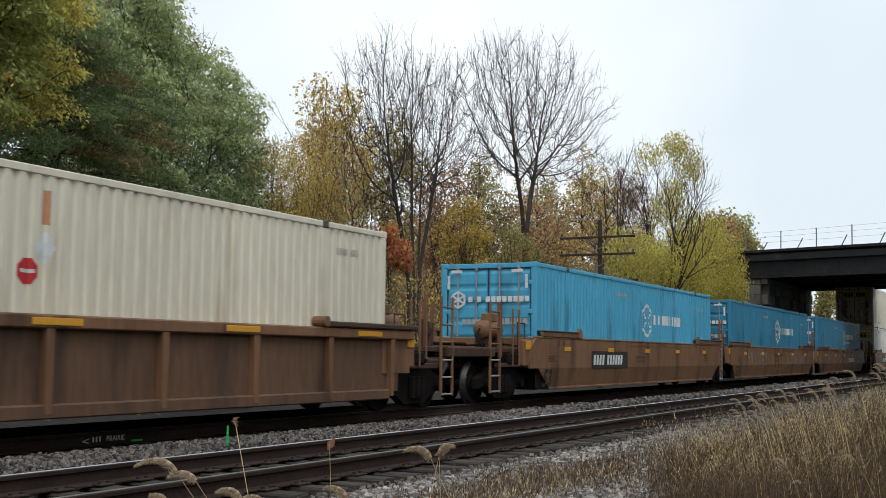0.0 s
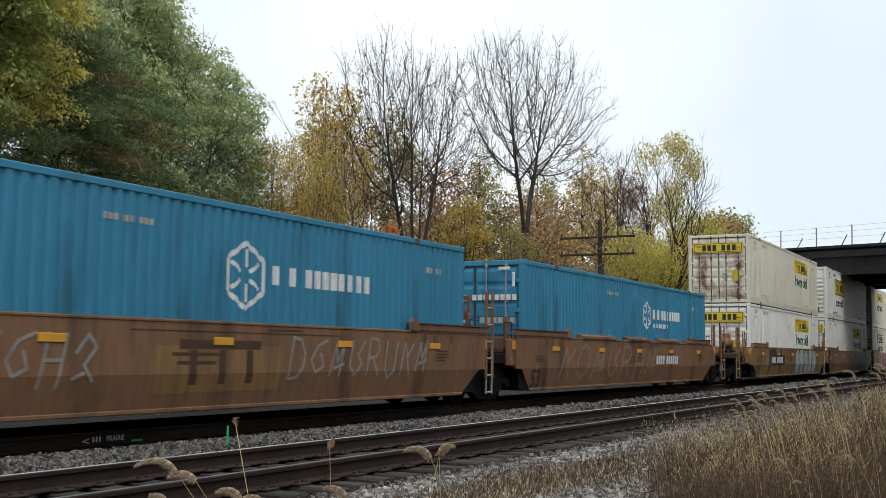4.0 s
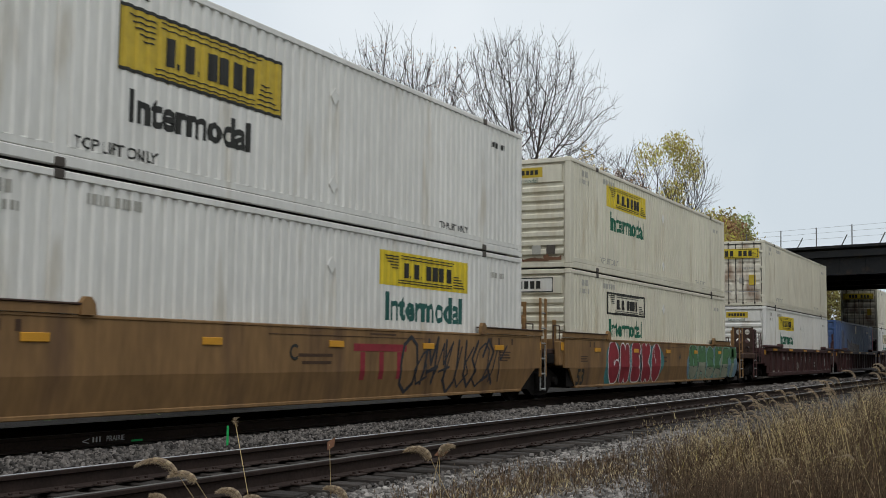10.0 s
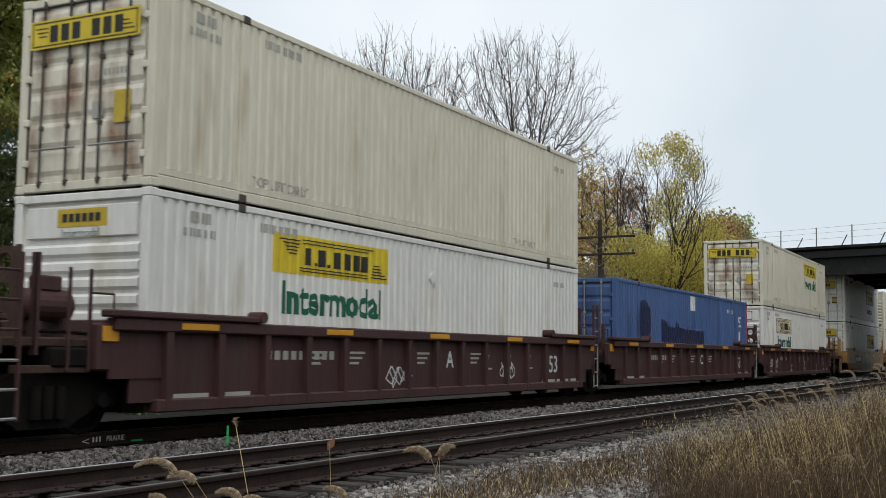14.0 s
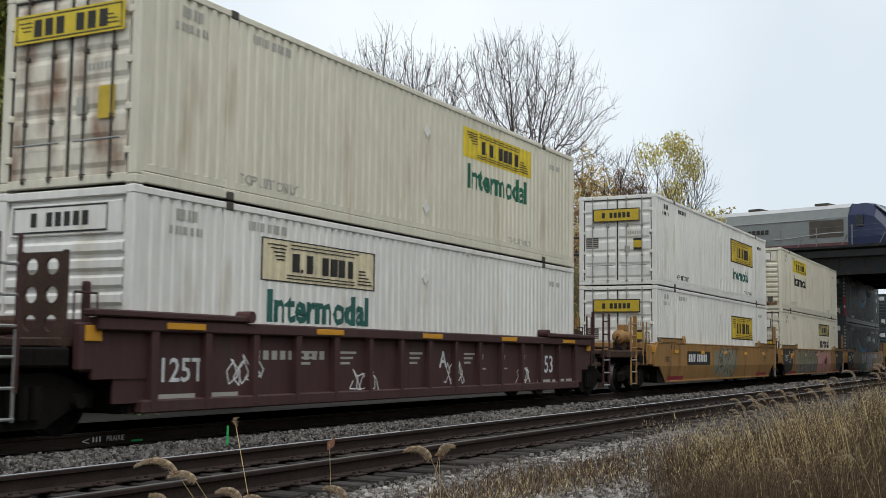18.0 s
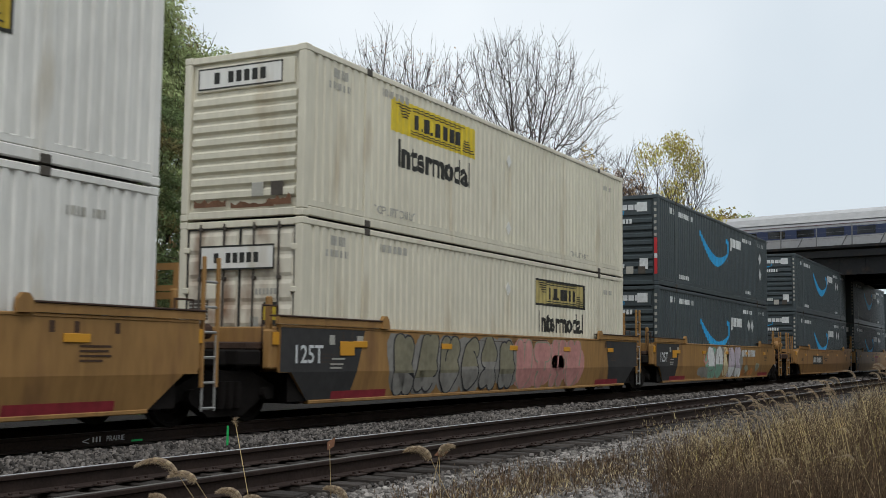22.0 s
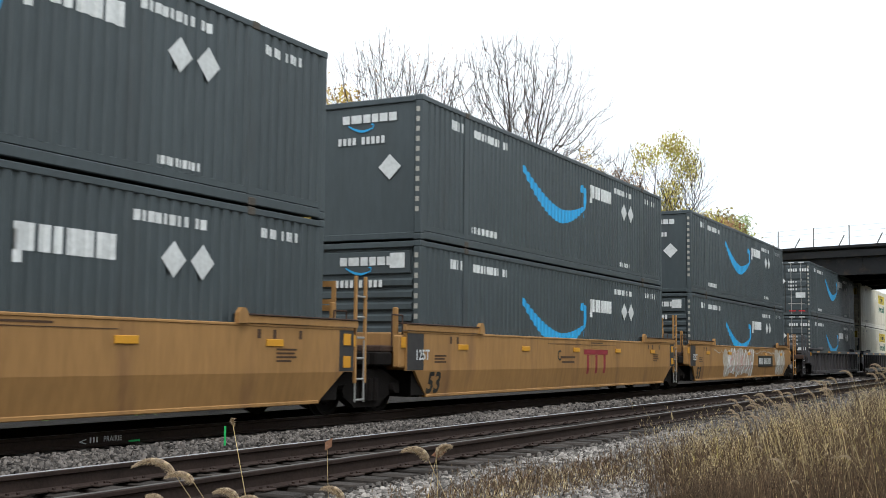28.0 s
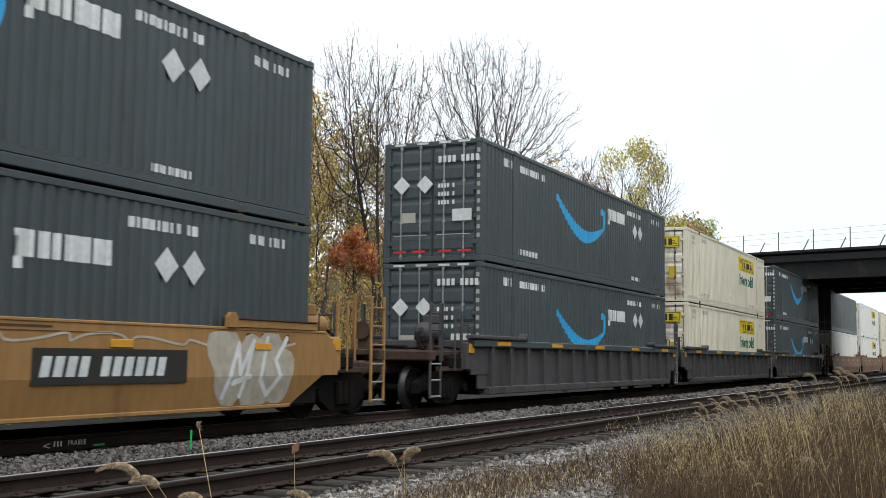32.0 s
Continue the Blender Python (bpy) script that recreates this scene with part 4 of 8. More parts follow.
GLYPHS = {
    "C": [[(0.95, 0.75), (0.7, 0.97), (0.3, 0.95), (0.08, 0.65), (0.08, 0.3), (0.35, 0.04), (0.75, 0.05), (0.95, 0.3)]],
    "H": [[(0.15, 0), (0.15, 1)], [(0.85, 0), (0.85, 1)], [(0.15, 0.5), (0.85, 0.5)]],
    "E": [[(0.9, 0.95), (0.2, 0.95), (0.15, 0.05), (0.9, 0.05)], [(0.18, 0.5), (0.75, 0.5)]],
    "K": [[(0.15, 0), (0.15, 1)], [(0.9, 1), (0.2, 0.48), (0.95, 0)]],
    "O": [[(0.5, 1), (0.15, 0.85), (0.05, 0.5), (0.15, 0.15), (0.5, 0), (0.85, 0.15), (0.95, 0.5), (0.85, 0.85), (0.5, 1)]],
    "M": [[(0.05, 0), (0.15, 1), (0.5, 0.35), (0.85, 1), (0.95, 0)]],
    "S": [[(0.9, 0.85), (0.5, 1), (0.15, 0.8), (0.25, 0.55), (0.75, 0.45), (0.9, 0.2), (0.5, 0), (0.1, 0.15)]],
    "T": [[(0.0, 0.93), (1, 0.93)], [(0.5, 0.93), (0.45, 0)]],
    "D": [[(0.12, 0), (0.12, 1), (0.6, 0.95), (0.92, 0.6), (0.9, 0.3), (0.6, 0.03), (0.12, 0)]],
    "R": [[(0.12, 0), (0.12, 1), (0.7, 0.95), (0.85, 0.7), (0.65, 0.5), (0.15, 0.45)], [(0.45, 0.45), (0.95, 0)]],
    "a": [[(0.05, 0.1), (0.3, 0.9), (0.5, 0.45), (0.85, 0.95), (0.7, 0.1)], [(0.3, 0.3), (0.9, 0.4)]],
    "b": [[(0.15, 0.95), (0.1, 0.3), (0.5, 0.05), (0.9, 0.35), (0.6, 0.6), (0.95, 0.95)]],
    "d": [[(0.1, 0.6), (0.45, 0.95), (0.85, 0.7), (0.5, 0.35), (0.95, 0.05)], [(0.15, 0.1), (0.55, 0.2)]],
    "e": [[(0.95, 0.9), (0.4, 0.75), (0.1, 0.4), (0.45, 0.1), (0.9, 0.25), (0.65, 0.55)]],
    "f": [[(0.1, 0.05), (0.25, 0.95), (0.6, 0.55), (0.9, 0.9)], [(0.45, 0.6), (0.8, 0.05)]],
    "U": [[(0.1, 1), (0.12, 0.25), (0.45, 0), (0.8, 0.2), (0.9, 1)]],
}


def fat(pts, w):
    s = Shape()
    for j, (a, b) in enumerate(zip(pts, pts[1:])):
        d = math.hypot(b[0] - a[0], b[1] - a[1]) or 1
        nx, nz = -(b[1] - a[1]) / d * w / 2, (b[0] - a[0]) / d * w / 2
        t0 = math.atan2(b[1] - a[1], b[0] - a[0])
        ring = [(b[0] + 0.5 * w * math.cos(t0 - 1.5708 + k * 0.5236), b[1] + 0.5 * w * math.sin(t0 - 1.5708 + k * 0.5236)) for k in range(7)]
        ring += [(a[0] + 0.5 * w * math.cos(t0 + 1.5708 + k * 0.5236), a[1] + 0.5 * w * math.sin(t0 + 1.5708 + k * 0.5236)) for k in range(7)]
        s.add([(x, 0.00004 * (j + 1), z) for x, z in ring], [tuple(range(14))])
    return s


def graffiti(root, x0, x1, forms, back, fill, edge, seed, z0=0.5, z1=1.56, weight=0.3, halo=None):
    """Sprayed lettering forms: a cloud behind, fat outlined strokes, and flicks of light."""
    r = random.Random(seed)

    def spray(shape, mat_name, lift, z_lo=LOW_EDGE + 0.01, z_hi=1.64):
        shape.v = [(x, y, min(z_hi, max(z_lo, z))) for x, y, z in shape.v]
        me = fold(shape, lift)
        me.materials.append(SPRAY[mat_name])
        tagged(part("graffiti", me, None, root), kind="stuff")
    n = len(forms)
    w = (x1 - x0) / n
    if back:
        cloud = Shape()
        for k in range(n):
            b = blob(x0 + w * (k + 0.5), (z0 + z1) / 2 + r.uniform(-0.1, 0.1), w * 0.72, (z1 - z0) * 0.56, seed * 31 + k)
            b.v = [(x, 0, z) for x, _, z in b.v]
            spray(b, back if isinstance(back, str) else back[k % len(back)], 0.003 + 0.0005 * k)
    for k, form in enumerate(forms):
        t = weight * r.uniform(0.9, 1.15)
        lean, grow_z = r.uniform(-0.16, 0.16), r.uniform(0.92, 1.08)
        outer, inner = Shape(), Shape()
        for line in GLYPHS[form]:
            pts = []
            for u, v in line:
                z = z0 + t * 0.4 + v * (z1 - z0 - t * 0.8) * grow_z
                pts.append((x0 + w * k + t * 0.52 + u * (w - t * 1.04) + lean * (v - 0.5), z))
            for target, width in ((outer, t + 0.075), (inner, t)):
                sh = fat(pts, width)
                target.add(sh.v, sh.f)
        if halo:
            ring = Shape()
            for line in GLYPHS[form]:
                sh = fat([(x0 + w * k + t * 0.52 + u * (w - t * 1.04) + lean * (v - 0.5), z0 + t * 0.4 + v * (z1 - z0 - t * 0.8) * grow_z) for u, v in line], t + 0.17)
                ring.add(sh.v, sh.f)
            spray(ring, halo, 0.0075 + 0.0012 * k)
        spray(outer, edge, 0.009 + 0.0012 * k)
        if isinstance(fill, str) or len(fill) != 2:
            spray(inner, fill if isinstance(fill, str) else fill[k % len(fill)], 0.0095 + 0.0012 * k)
        else:
            low_half = Shape().add(inner.v, inner.f)
            cut = r.uniform(0.8, 1.12)
            spray(inner, fill[0], 0.0095 + 0.0012 * k, cut)
            spray(low_half, fill[1], 0.0095 + 0.0012 * k, LOW_EDGE + 0.01, cut)


def scrawl(root, x0, x1, z0, z1, ink, seed, n=26, w=0.05):
    r = random.Random(seed)
    pts = []
    for i in range(n):
        u = i / (n - 1)
        pts.append((x0 + (x1 - x0) * u + 0.25 * math.sin(i * 1.7 + seed), z0 + (z1 - z0) * (0.5 + 0.5 * math.sin(i * 2.1 + r.uniform(-0.6, 0.6)))))
    fine = []
    for a, b, c in zip(pts, pts[1:], pts[2:]):
        for t in (0, 0.25, 0.5, 0.75):
            fine.append(tuple(0.5 * ((1 - t) ** 2 * (a[k] + b[k]) + 2 * t * (1 - t) * 2 * b[k] + t * t * (b[k] + c[k])) for k in (0, 1)))
    me = fold(stroke(fine, w), 0.006)
    me.materials.append(SPRAY[ink] if ink in SPRAY else M[ink])
    tagged(part("graffiti", me, None, root), kind="stuff")


# ---- ground and tracks ----
NEAR_C, FAR_C = 7.22, SIDE + MID     # centre lines of the empty and the freight track


def smooth(a, b, x):
    u = np.clip((x - a) / (b - a), 0, 1)
    return u * u * (3 - 2 * u)


def ground_z(x, y):
    x, y = np.asarray(x, float), np.asarray(y, float)
    z = -0.36 + 0.26 * smooth(3.2, 5.0, y) + 0.12 * smooth(8.7, 9.5, y) - 0.12 * smooth(10.2, 10.9, y)
    z = z - 0.1 * smooth(14.4, 16.0, y) + 0.9 * smooth(18, 40, y)
    z = z + 0.14 * smooth(2.6, 0.5, y) * smooth(8, 14, x)
    bank = smooth(63, 74.5, x - 0.28 * (y - 13)) * smooth(102, 90, x - 0.28 * (y - 13)) * 7.6
    z = z + bank * (smooth(17.2, 19.5, y) + smooth(2.4, 0.6, y))
    return z


def axis_steps(lo, hi, step, far):
    a = list(np.arange(lo, hi + step / 2, step))
    out, d = [], step
    x = hi
    while x < far:
        d *= 1.45
        x += d
        out.append(x)
    inn, d, x = [], step, lo
    while x > -far:
        d *= 1.45
        x -= d
        inn.append(x)
    return np.array(inn[::-1] + a + out)


def build_ground():
    xs, ys = axis_steps(-6, 112, 1.0, 2500), axis_steps(-8, 42, 0.5, 2500)
    gx, gy = np.meshgrid(xs, ys, indexing="ij")
    line_y = gy
    near = (gx > -60) & (gx < 150)
    gy = gy + np.where(near, 0.5 * np.sin(gx * 0.8), 0.0) * np.exp(-((gy - 3.0) / 1.5) ** 2)   # the ballast's wavy edge
    gz = ground_z(gx, gy)
    v = np.stack([gx, gy, gz], -1).reshape(-1, 3)
    n, k = len(xs), len(ys)
    i, j = np.meshgrid(np.arange(n - 1), np.arange(k - 1), indexing="ij")
    a = (i * k + j).ravel()
    f = np.stack([a, a + k, a + k + 1, a + 1], -1)
    me = bpy.data.meshes.new("ground")
    me.from_pydata(v.tolist(), [], f.tolist())
    me.materials.append(M["soil"])
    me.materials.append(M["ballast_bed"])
    me.materials.append(M["shadow_bed"])
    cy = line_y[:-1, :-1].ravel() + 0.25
    # index 2 paints the shade under and beyond the train into the bed
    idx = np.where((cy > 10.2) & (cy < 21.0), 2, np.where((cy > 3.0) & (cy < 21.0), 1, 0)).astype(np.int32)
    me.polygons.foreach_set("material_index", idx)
    me.shade_smooth()
    return tagged(new("ground", me), "weedy brown earth with a grey ballast bed under two tracks", "ground", kind="structure")


build_ground()

RAIL_PROFILE = [(-0.075, 0.0), (0.075, 0.0), (0.075, 0.012), (0.012, 0.035), (0.009, 0.13), (0.036, 0.142), (0.037, 0.172), (0.03, RAIL_TOP),
                (-0.03, RAIL_TOP), (-0.037, 0.172), (-0.036, 0.142), (-0.009, 0.13), (-0.012, 0.035), (-0.075, 0.012)]


def build_track(centre, label, worn):
    root = thing("railway_track", label, "railway track", kind="structure")
    for y in (centre - 0.755, centre + 0.755):
        s = Shape().prism([(y + a, b) for a, b in RAIL_PROFILE], "x", -60, 420)
        rail = part("rail", s, M["rail_side"], root)
        part("running_surface", Shape().box(-60, 420, y - 0.028, y + 0.03, RAIL_TOP - 0.002, RAIL_TOP + 0.003), M["steel"] if worn and y > centre else M["dull_steel"], rail, "polished rail head" if worn and y > centre else "dull worn rail head")
    return root


near_track = build_track(NEAR_C, "empty railway track with rusty rails on worn ties", True)
far_track = build_track(FAR_C, "railway track under the passing freight train", False)
plate_shape = Shape().cbox(-0.1, 0.1, -0.17, 0.17, 0.002, 0.022, 0.006)
for dx, dy in ((-0.06, -0.1), (0.06, -0.1), (-0.06, 0.1), (0.06, 0.1)):
    plate_shape.box(dx - 0.012, dx + 0.012, dy - 0.012, dy + 0.012, 0.02, 0.04)
PLATE = plate_shape.mesh("tie_plate", M["rail_side"])
ANCHOR = Shape().cbox(-0.02, 0.02, -0.1, 0.1, -0.015, 0.03, 0.008).mesh("rail_anchor", M["rail_side"])
TIES = []
for k in range(5):
    rt = random.Random(k)
    ts = Shape().cbox(-0.115, 0.115, -1.3, 1.3, -0.17, 0.0, 0.018)
    ts.v = [(x + rt.uniform(-0.008, 0.008), y + rt.uniform(-0.01, 0.01), z + (rt.uniform(-0.012, 0.004) if z > -0.1 else 0)) for x, y, z in ts.v]
    TIES.append(ts.mesh("tie", M["tie"]))
rt = random.Random(5)
for track, centre, lo, hi in ((near_track, NEAR_C, 4, 95), (far_track, FAR_C, 6, 60)):
    x = float(lo)
    while x < hi:
        tie = part("tie", TIES[rt.randrange(5)], None, track)
        tie.location = (x, centre + rt.uniform(-0.05, 0.05), rt.uniform(-0.012, 0.0))
        tie.rotation_euler.z = rt.uniform(-0.03, 0.03)
        if track is near_track and x < 45:
            for side in (-0.755, 0.755):
                p = part("tie_plate", PLATE, None, track)
                p.location = (x, centre + side, -0.002)
                if rt.random() < 0.6:
                    a = part("rail_anchor", ANCHOR, None, track)
                    a.location = (x + 0.15, centre + side, 0.0)
        x += 0.52


def rocks(name, count, area, size, seed, label, mat_name="ballast", gauge=None):
    """Crushed stone strewn over the ground, as one mesh of many separate stones."""
    g = np.random.default_rng(seed)
    x0, x1, y0, y1 = area
    u = g.random(count)
    x = x0 + (x1 - x0) * u ** 1.5
    y = y0 + (y1 - y0) * g.random(count)
    edge = 3.1 + 0.4 * np.sin(x * 0.6) + 0.25 * np.sin(x * 1.9 + 1)
    keep = y > edge
    if gauge is not None:
        keep &= (np.abs(y - NEAR_C) < 1.25) == gauge
    x, y = x[keep], y[keep]
    n = len(x)
    s = size * (0.55 + 0.9 * g.random(n))
    on_tie = (np.abs(y - NEAR_C) < 1.35) | (np.abs(y - FAR_C) < 1.35)
    z = np.maximum(ground_z(x, y) + 0.02, np.where(on_tie, -0.05, -0.09)) + s * 0.1 - np.where(on_tie, 0.012, 0.0) + 0.03 * g.random(n) - np.where(np.abs(y - NEAR_C) < 1.3, 0.045, 0.0)
    cube = np.array([(-1, -1, -0.8), (1, -1, -0.8), (1, 1, -0.8), (-1, 1, -0.8), (-0.7, -0.7, 0.8), (0.7, -0.7, 0.8), (0.7, 0.7, 0.8), (-0.7, 0.7, 0.8)]) * 0.5
    v = cube[None] * (1 + 0.55 * (g.random((n, 8, 3)) - 0.5)) * s[:, None, None] * (0.7 + 0.6 * g.random((n, 1, 3)))
    a, b = g.random(n) * 6.28, (g.random(n) - 0.5) * 1.8
    ca, sa, cb, sb = np.cos(a)[:, None], np.sin(a)[:, None], np.cos(b)[:, None], np.sin(b)[:, None]
    vx, vy, vz = v[..., 0], v[..., 1], v[..., 2]
    vx, vz = vx * cb - vz * sb, vx * sb + vz * cb
    vx, vy = vx * ca - vy * sa, vx * sa + vy * ca
    v = np.stack([vx + x[:, None], vy + y[:, None], vz + z[:, None]], -1).reshape(-1, 3)
    quad = np.array([(4, 5, 6, 7), (0, 1, 5, 4), (1, 2, 6, 5), (2, 3, 7, 6), (3, 0, 4, 7)])
    f = (quad[None] + 8 * np.arange(n)[:, None, None]).reshape(-1, 4)
    return raw_mesh(name, v, f, M[mat_name], label, "gravel")


def raw_mesh(name, v, f, material, label, category, parent=None):
    me = bpy.data.meshes.new(name)
    n, m, k = len(v), len(f), f.shape[1]
    me.vertices.add(n)
    me.vertices.foreach_set("co", np.ascontiguousarray(v, np.float32).ravel())
    me.loops.add(m * k)
    me.loops.foreach_set("vertex_index", np.ascontiguousarray(f, np.int32).ravel())
    me.polygons.add(m)
    me.polygons.foreach_set("loop_start", np.arange(0, m * k, k, dtype=np.int32))
    me.materials.append(material)
    me.update(calc_edges=True)
    ob = new(name, me)
    if parent is not None:
        ob.parent = parent
        return ob
    return tagged(ob, label, category, kind="stuff")


rocks("ballast_stones", 60000, (5, 24, 2.8, 10.2), 0.035, 11, "loose grey crushed stone beside the rails", gauge=False)
rocks("ballast_stones", 24000, (5, 30, 5.9, 8.5), 0.040, 16, "dark rust-stained crushed stone between the rails", "rusty_stone", True)
rocks("ballast_stones", 15000, (20, 52, 3.0, 10.2), 0.062, 14, "loose grey crushed stone along the rails")
rocks("ballast_stones", 22000, (8.5, 21, 2.8, 5.75), 0.042, 15, "pale loose crushed stone spilling into the weeds", "pale_stone")
rocks("ballast_stones", 5000, (45, 95, 3.2, 10.2), 0.11, 12, "loose grey crushed stone along the tracks")


# ---- plants ----
def grow(shape, p, way, length, radius, depth, r, spread, up, tips, steps=3, kids=(4, 6), shrink=0.62, crown=None):
    """A limb with its side limbs; tips collects the ends."""
    pts, w, q = [p.copy()], way.normalized(), p.copy()
    for i in range(steps):
        w = (w + Vector((r.uniform(-1, 1), r.uniform(-1, 1), r.uniform(-0.6, 0.9))) * 0.19 + Vector((0, 0, up * 0.07))).normalized()
        q = q + w * (length / steps)
        if crown and i and q.z > crown[2] and sum(((q[k] - crown[k]) / crown[k + 3]) ** 2 for k in (0, 1, 2)) > 1:
            break
        pts.append(q.copy())
    steps = len(pts) - 1
    for i in range(steps):
        ra, rb = radius * (1 - 0.75 * i / steps), radius * (1 - 0.75 * (i + 1) / steps)
        shape.tube(pts[i], pts[i + 1], ra, 7 if radius > 0.1 else (5 if radius > 0.03 else 3), rb)
    if depth == 0:
        tips.append((pts[-1], w))
        tips.append((pts[len(pts) // 2], w))
        return
    for k in range(r.randint(*kids)):
        u = r.uniform(0.3, 1.0) if k else 1.0
        j = min(steps - 1, int(u * steps))
        base = pts[j].lerp(pts[j + 1], u * steps - j)
        side = w.orthogonal().normalized()
        side.rotate(Matrix.Rotation(r.uniform(0, 6.283), 3, w))
        d = (w + side * spread * r.uniform(0.6, 1.2) + Vector((0, 0, up * 0.25))).normalized()
        grow(shape, base, d, length * shrink * r.uniform(0.75, 1.2), radius * (0.3 + 0.28 * (1 - u) + 0.12), depth - 1, r, spread, up, tips, max(2, steps - 1), kids, shrink, crown)


def leaf_cloud(points, per, scatter, size, seed, squash=0.8, droop=0.0, narrow=0.55, hang=0.0, flat=0.25):
    """Leaves as small diamonds round the given points; they lie rather flat, or hang."""
    g = np.random.default_rng(seed)
    c = np.repeat(np.asarray(points, float), per, axis=0)
    n = len(c)
    off = g.normal(size=(n, 3)) * scatter * np.array([1, 1, squash])
    off[:, 2] -= droop * np.abs(g.normal(size=n))
    c = c + off
    up = g.normal(size=(n, 3)) + np.array([0, 0, flat])
    up /= np.linalg.norm(up, axis=1)[:, None]
    u = np.cross(up, g.normal(size=(n, 3)))
    u /= np.linalg.norm(u, axis=1)[:, None]
    if hang:
        u = u - np.array([0, 0, hang])
        u /= np.linalg.norm(u, axis=1)[:, None]
    w = np.cross(u, up + 0.01)
    w /= np.linalg.norm(w, axis=1)[:, None]
    s = (size * (0.55 + 0.9 * g.random(n)))[:, None]
    v = np.stack([c - u * s, c + w * s * narrow, c + u * s, c - w * s * narrow], 1).reshape(-1, 3)
    f = np.arange(4 * n).reshape(-1, 4)
    return v, f


def crown_points(lumps, count, seed):
    """Points near the skins of overlapping lumps (centre, radii)."""
    g = np.random.default_rng(seed)
    vol = np.array([l[3] * l[4] for l in lumps])
    pick = g.choice(len(lumps), count, p=vol / vol.sum())
    L = np.array(lumps)[pick]
    d = g.normal(size=(count, 3))
    d /= np.linalg.norm(d, axis=1)[:, None]
    rad = 0.45 + 0.55 * g.random(count) ** 0.5
    rad *= 1 + 0.18 * np.sin(d[:, 0] * 7 + pick) * np.sin(d[:, 2] * 6 + d[:, 1] * 5)
    return L[:, :3] + d * rad[:, None] * np.stack([L[:, 3], L[:, 3], L[:, 4]], -1)


def tree(name, x, y, height, label, seed, trunk_r=0.2, fork=0.28, limbs=5, spread=0.55, up=0.5, depth=3, kids=(4, 5), leaves=(), first=0.42, lean=0.25, crown=None, lumps=(), lump_leaf=None, lump_count=0, lump_size=0.13):
    """Trunk, limbs and twigs; leaves: rows of (material, leaves at each tip, scatter, size, lowest, highest)."""
    r = random.Random(seed)
    z0 = float(ground_z(x, y)) - 0.1
    root = thing(name, label, "tree", "trees beyond the tracks")
    s, tips = Shape(), []
    base = Vector((x, y, z0))
    stem = base + Vector((r.uniform(-0.3, 0.3), r.uniform(-0.3, 0.3), height * fork))
    s.tube(base, base + (stem - base) * 0.5, trunk_r * 1.25, 10, trunk_r)
    s.tube(base + (stem - base) * 0.5, stem, trunk_r, 10, trunk_r * 0.85)
    for k in range(limbs):
        a = 6.283 * k / limbs + r.uniform(-0.4, 0.4)
        d = Vector((math.cos(a) * lean, math.sin(a) * lean, 1.0)) if k else Vector((0.03, 0, 1))
        grow(s, stem - Vector((0, 0, r.uniform(0, height * fork * 0.4))), d, height * first * r.uniform(0.85, 1.15), trunk_r * 0.55, depth, r, spread, up, tips, 4, kids, 0.62, crown)
    part("trunk", s, M["bark"], root, "grey-brown trunk with branching limbs")
    if lump_leaf:
        v, f = leaf_cloud(crown_points(lumps, lump_count // 12, seed), 12, lump_size * 1.5, lump_size, seed + 1, 1.3, 0.45, 0.3, 1.1)
        raw_mesh("crown", v, f, M[lump_leaf], "", "", root)
    for k, (mat_name, per, scatter, size, lo, hi) in enumerate(leaves):
        pts = [tuple(p) for p, _ in tips if lo <= p.z <= hi]
        if pts:
            v, f = leaf_cloud(pts, per, scatter, size, seed + 100 * k)
            raw_mesh("crown", v, f, M[mat_name], "", "", root)
    return root


def leafy_tree(name, x, y, label, lumps, mat_name, count, size, seed, trunk_r=0.25, top=None, squash=0.8, extra=()):
    """A dense crown on a branching trunk; lumps give the crown's outline."""
    r = random.Random(seed)
    z0 = float(ground_z(x, y)) - 0.1
    root = thing(name, label, "tree", "trees beyond the tracks")
    s = Shape()
    zt = top or max(l[2] + l[4] * 0.5 for l in lumps)
    mid = Vector((x + r.uniform(-0.3, 0.3), y, z0 + (zt - z0) * 0.55))
    s.tube((x, y, z0), mid, trunk_r, 10, trunk_r * 0.6)
    s.tube(mid, (x, y, zt), trunk_r * 0.6, 8, trunk_r * 0.12)
    for cx, cy, cz, rx, rz in lumps:
        start = Vector((x, y, z0 + (zt - z0) * r.uniform(0.2, 0.65)))
        tips = []
        d = Vector((cx, cy, cz)) - start
        grow(s, start, d, d.length * 0.85, trunk_r * 0.22, 1, r, 0.6, 0.2, tips, 4, (5, 7), 0.3)
    part("trunk", s, M["bark"], root, "dark trunk and limbs")
    pts = crown_points(lumps, max(50, count // 6), seed)
    v, f = leaf_cloud(pts, 6, size * 1.6, size, seed + 1, squash)
    raw_mesh("crown", v, f, M[mat_name], "", "", root)
    for k, (m2, lumps2, count2, size2) in enumerate(extra):
        pts = crown_points(lumps2, max(30, count2 // 6), seed + 7 + k)
        v, f = leaf_cloud(pts, 6, size2 * 1.6, size2, seed + 9 + k, squash)
        raw_mesh("crown", v, f, M[m2], "", "", root)
    return root


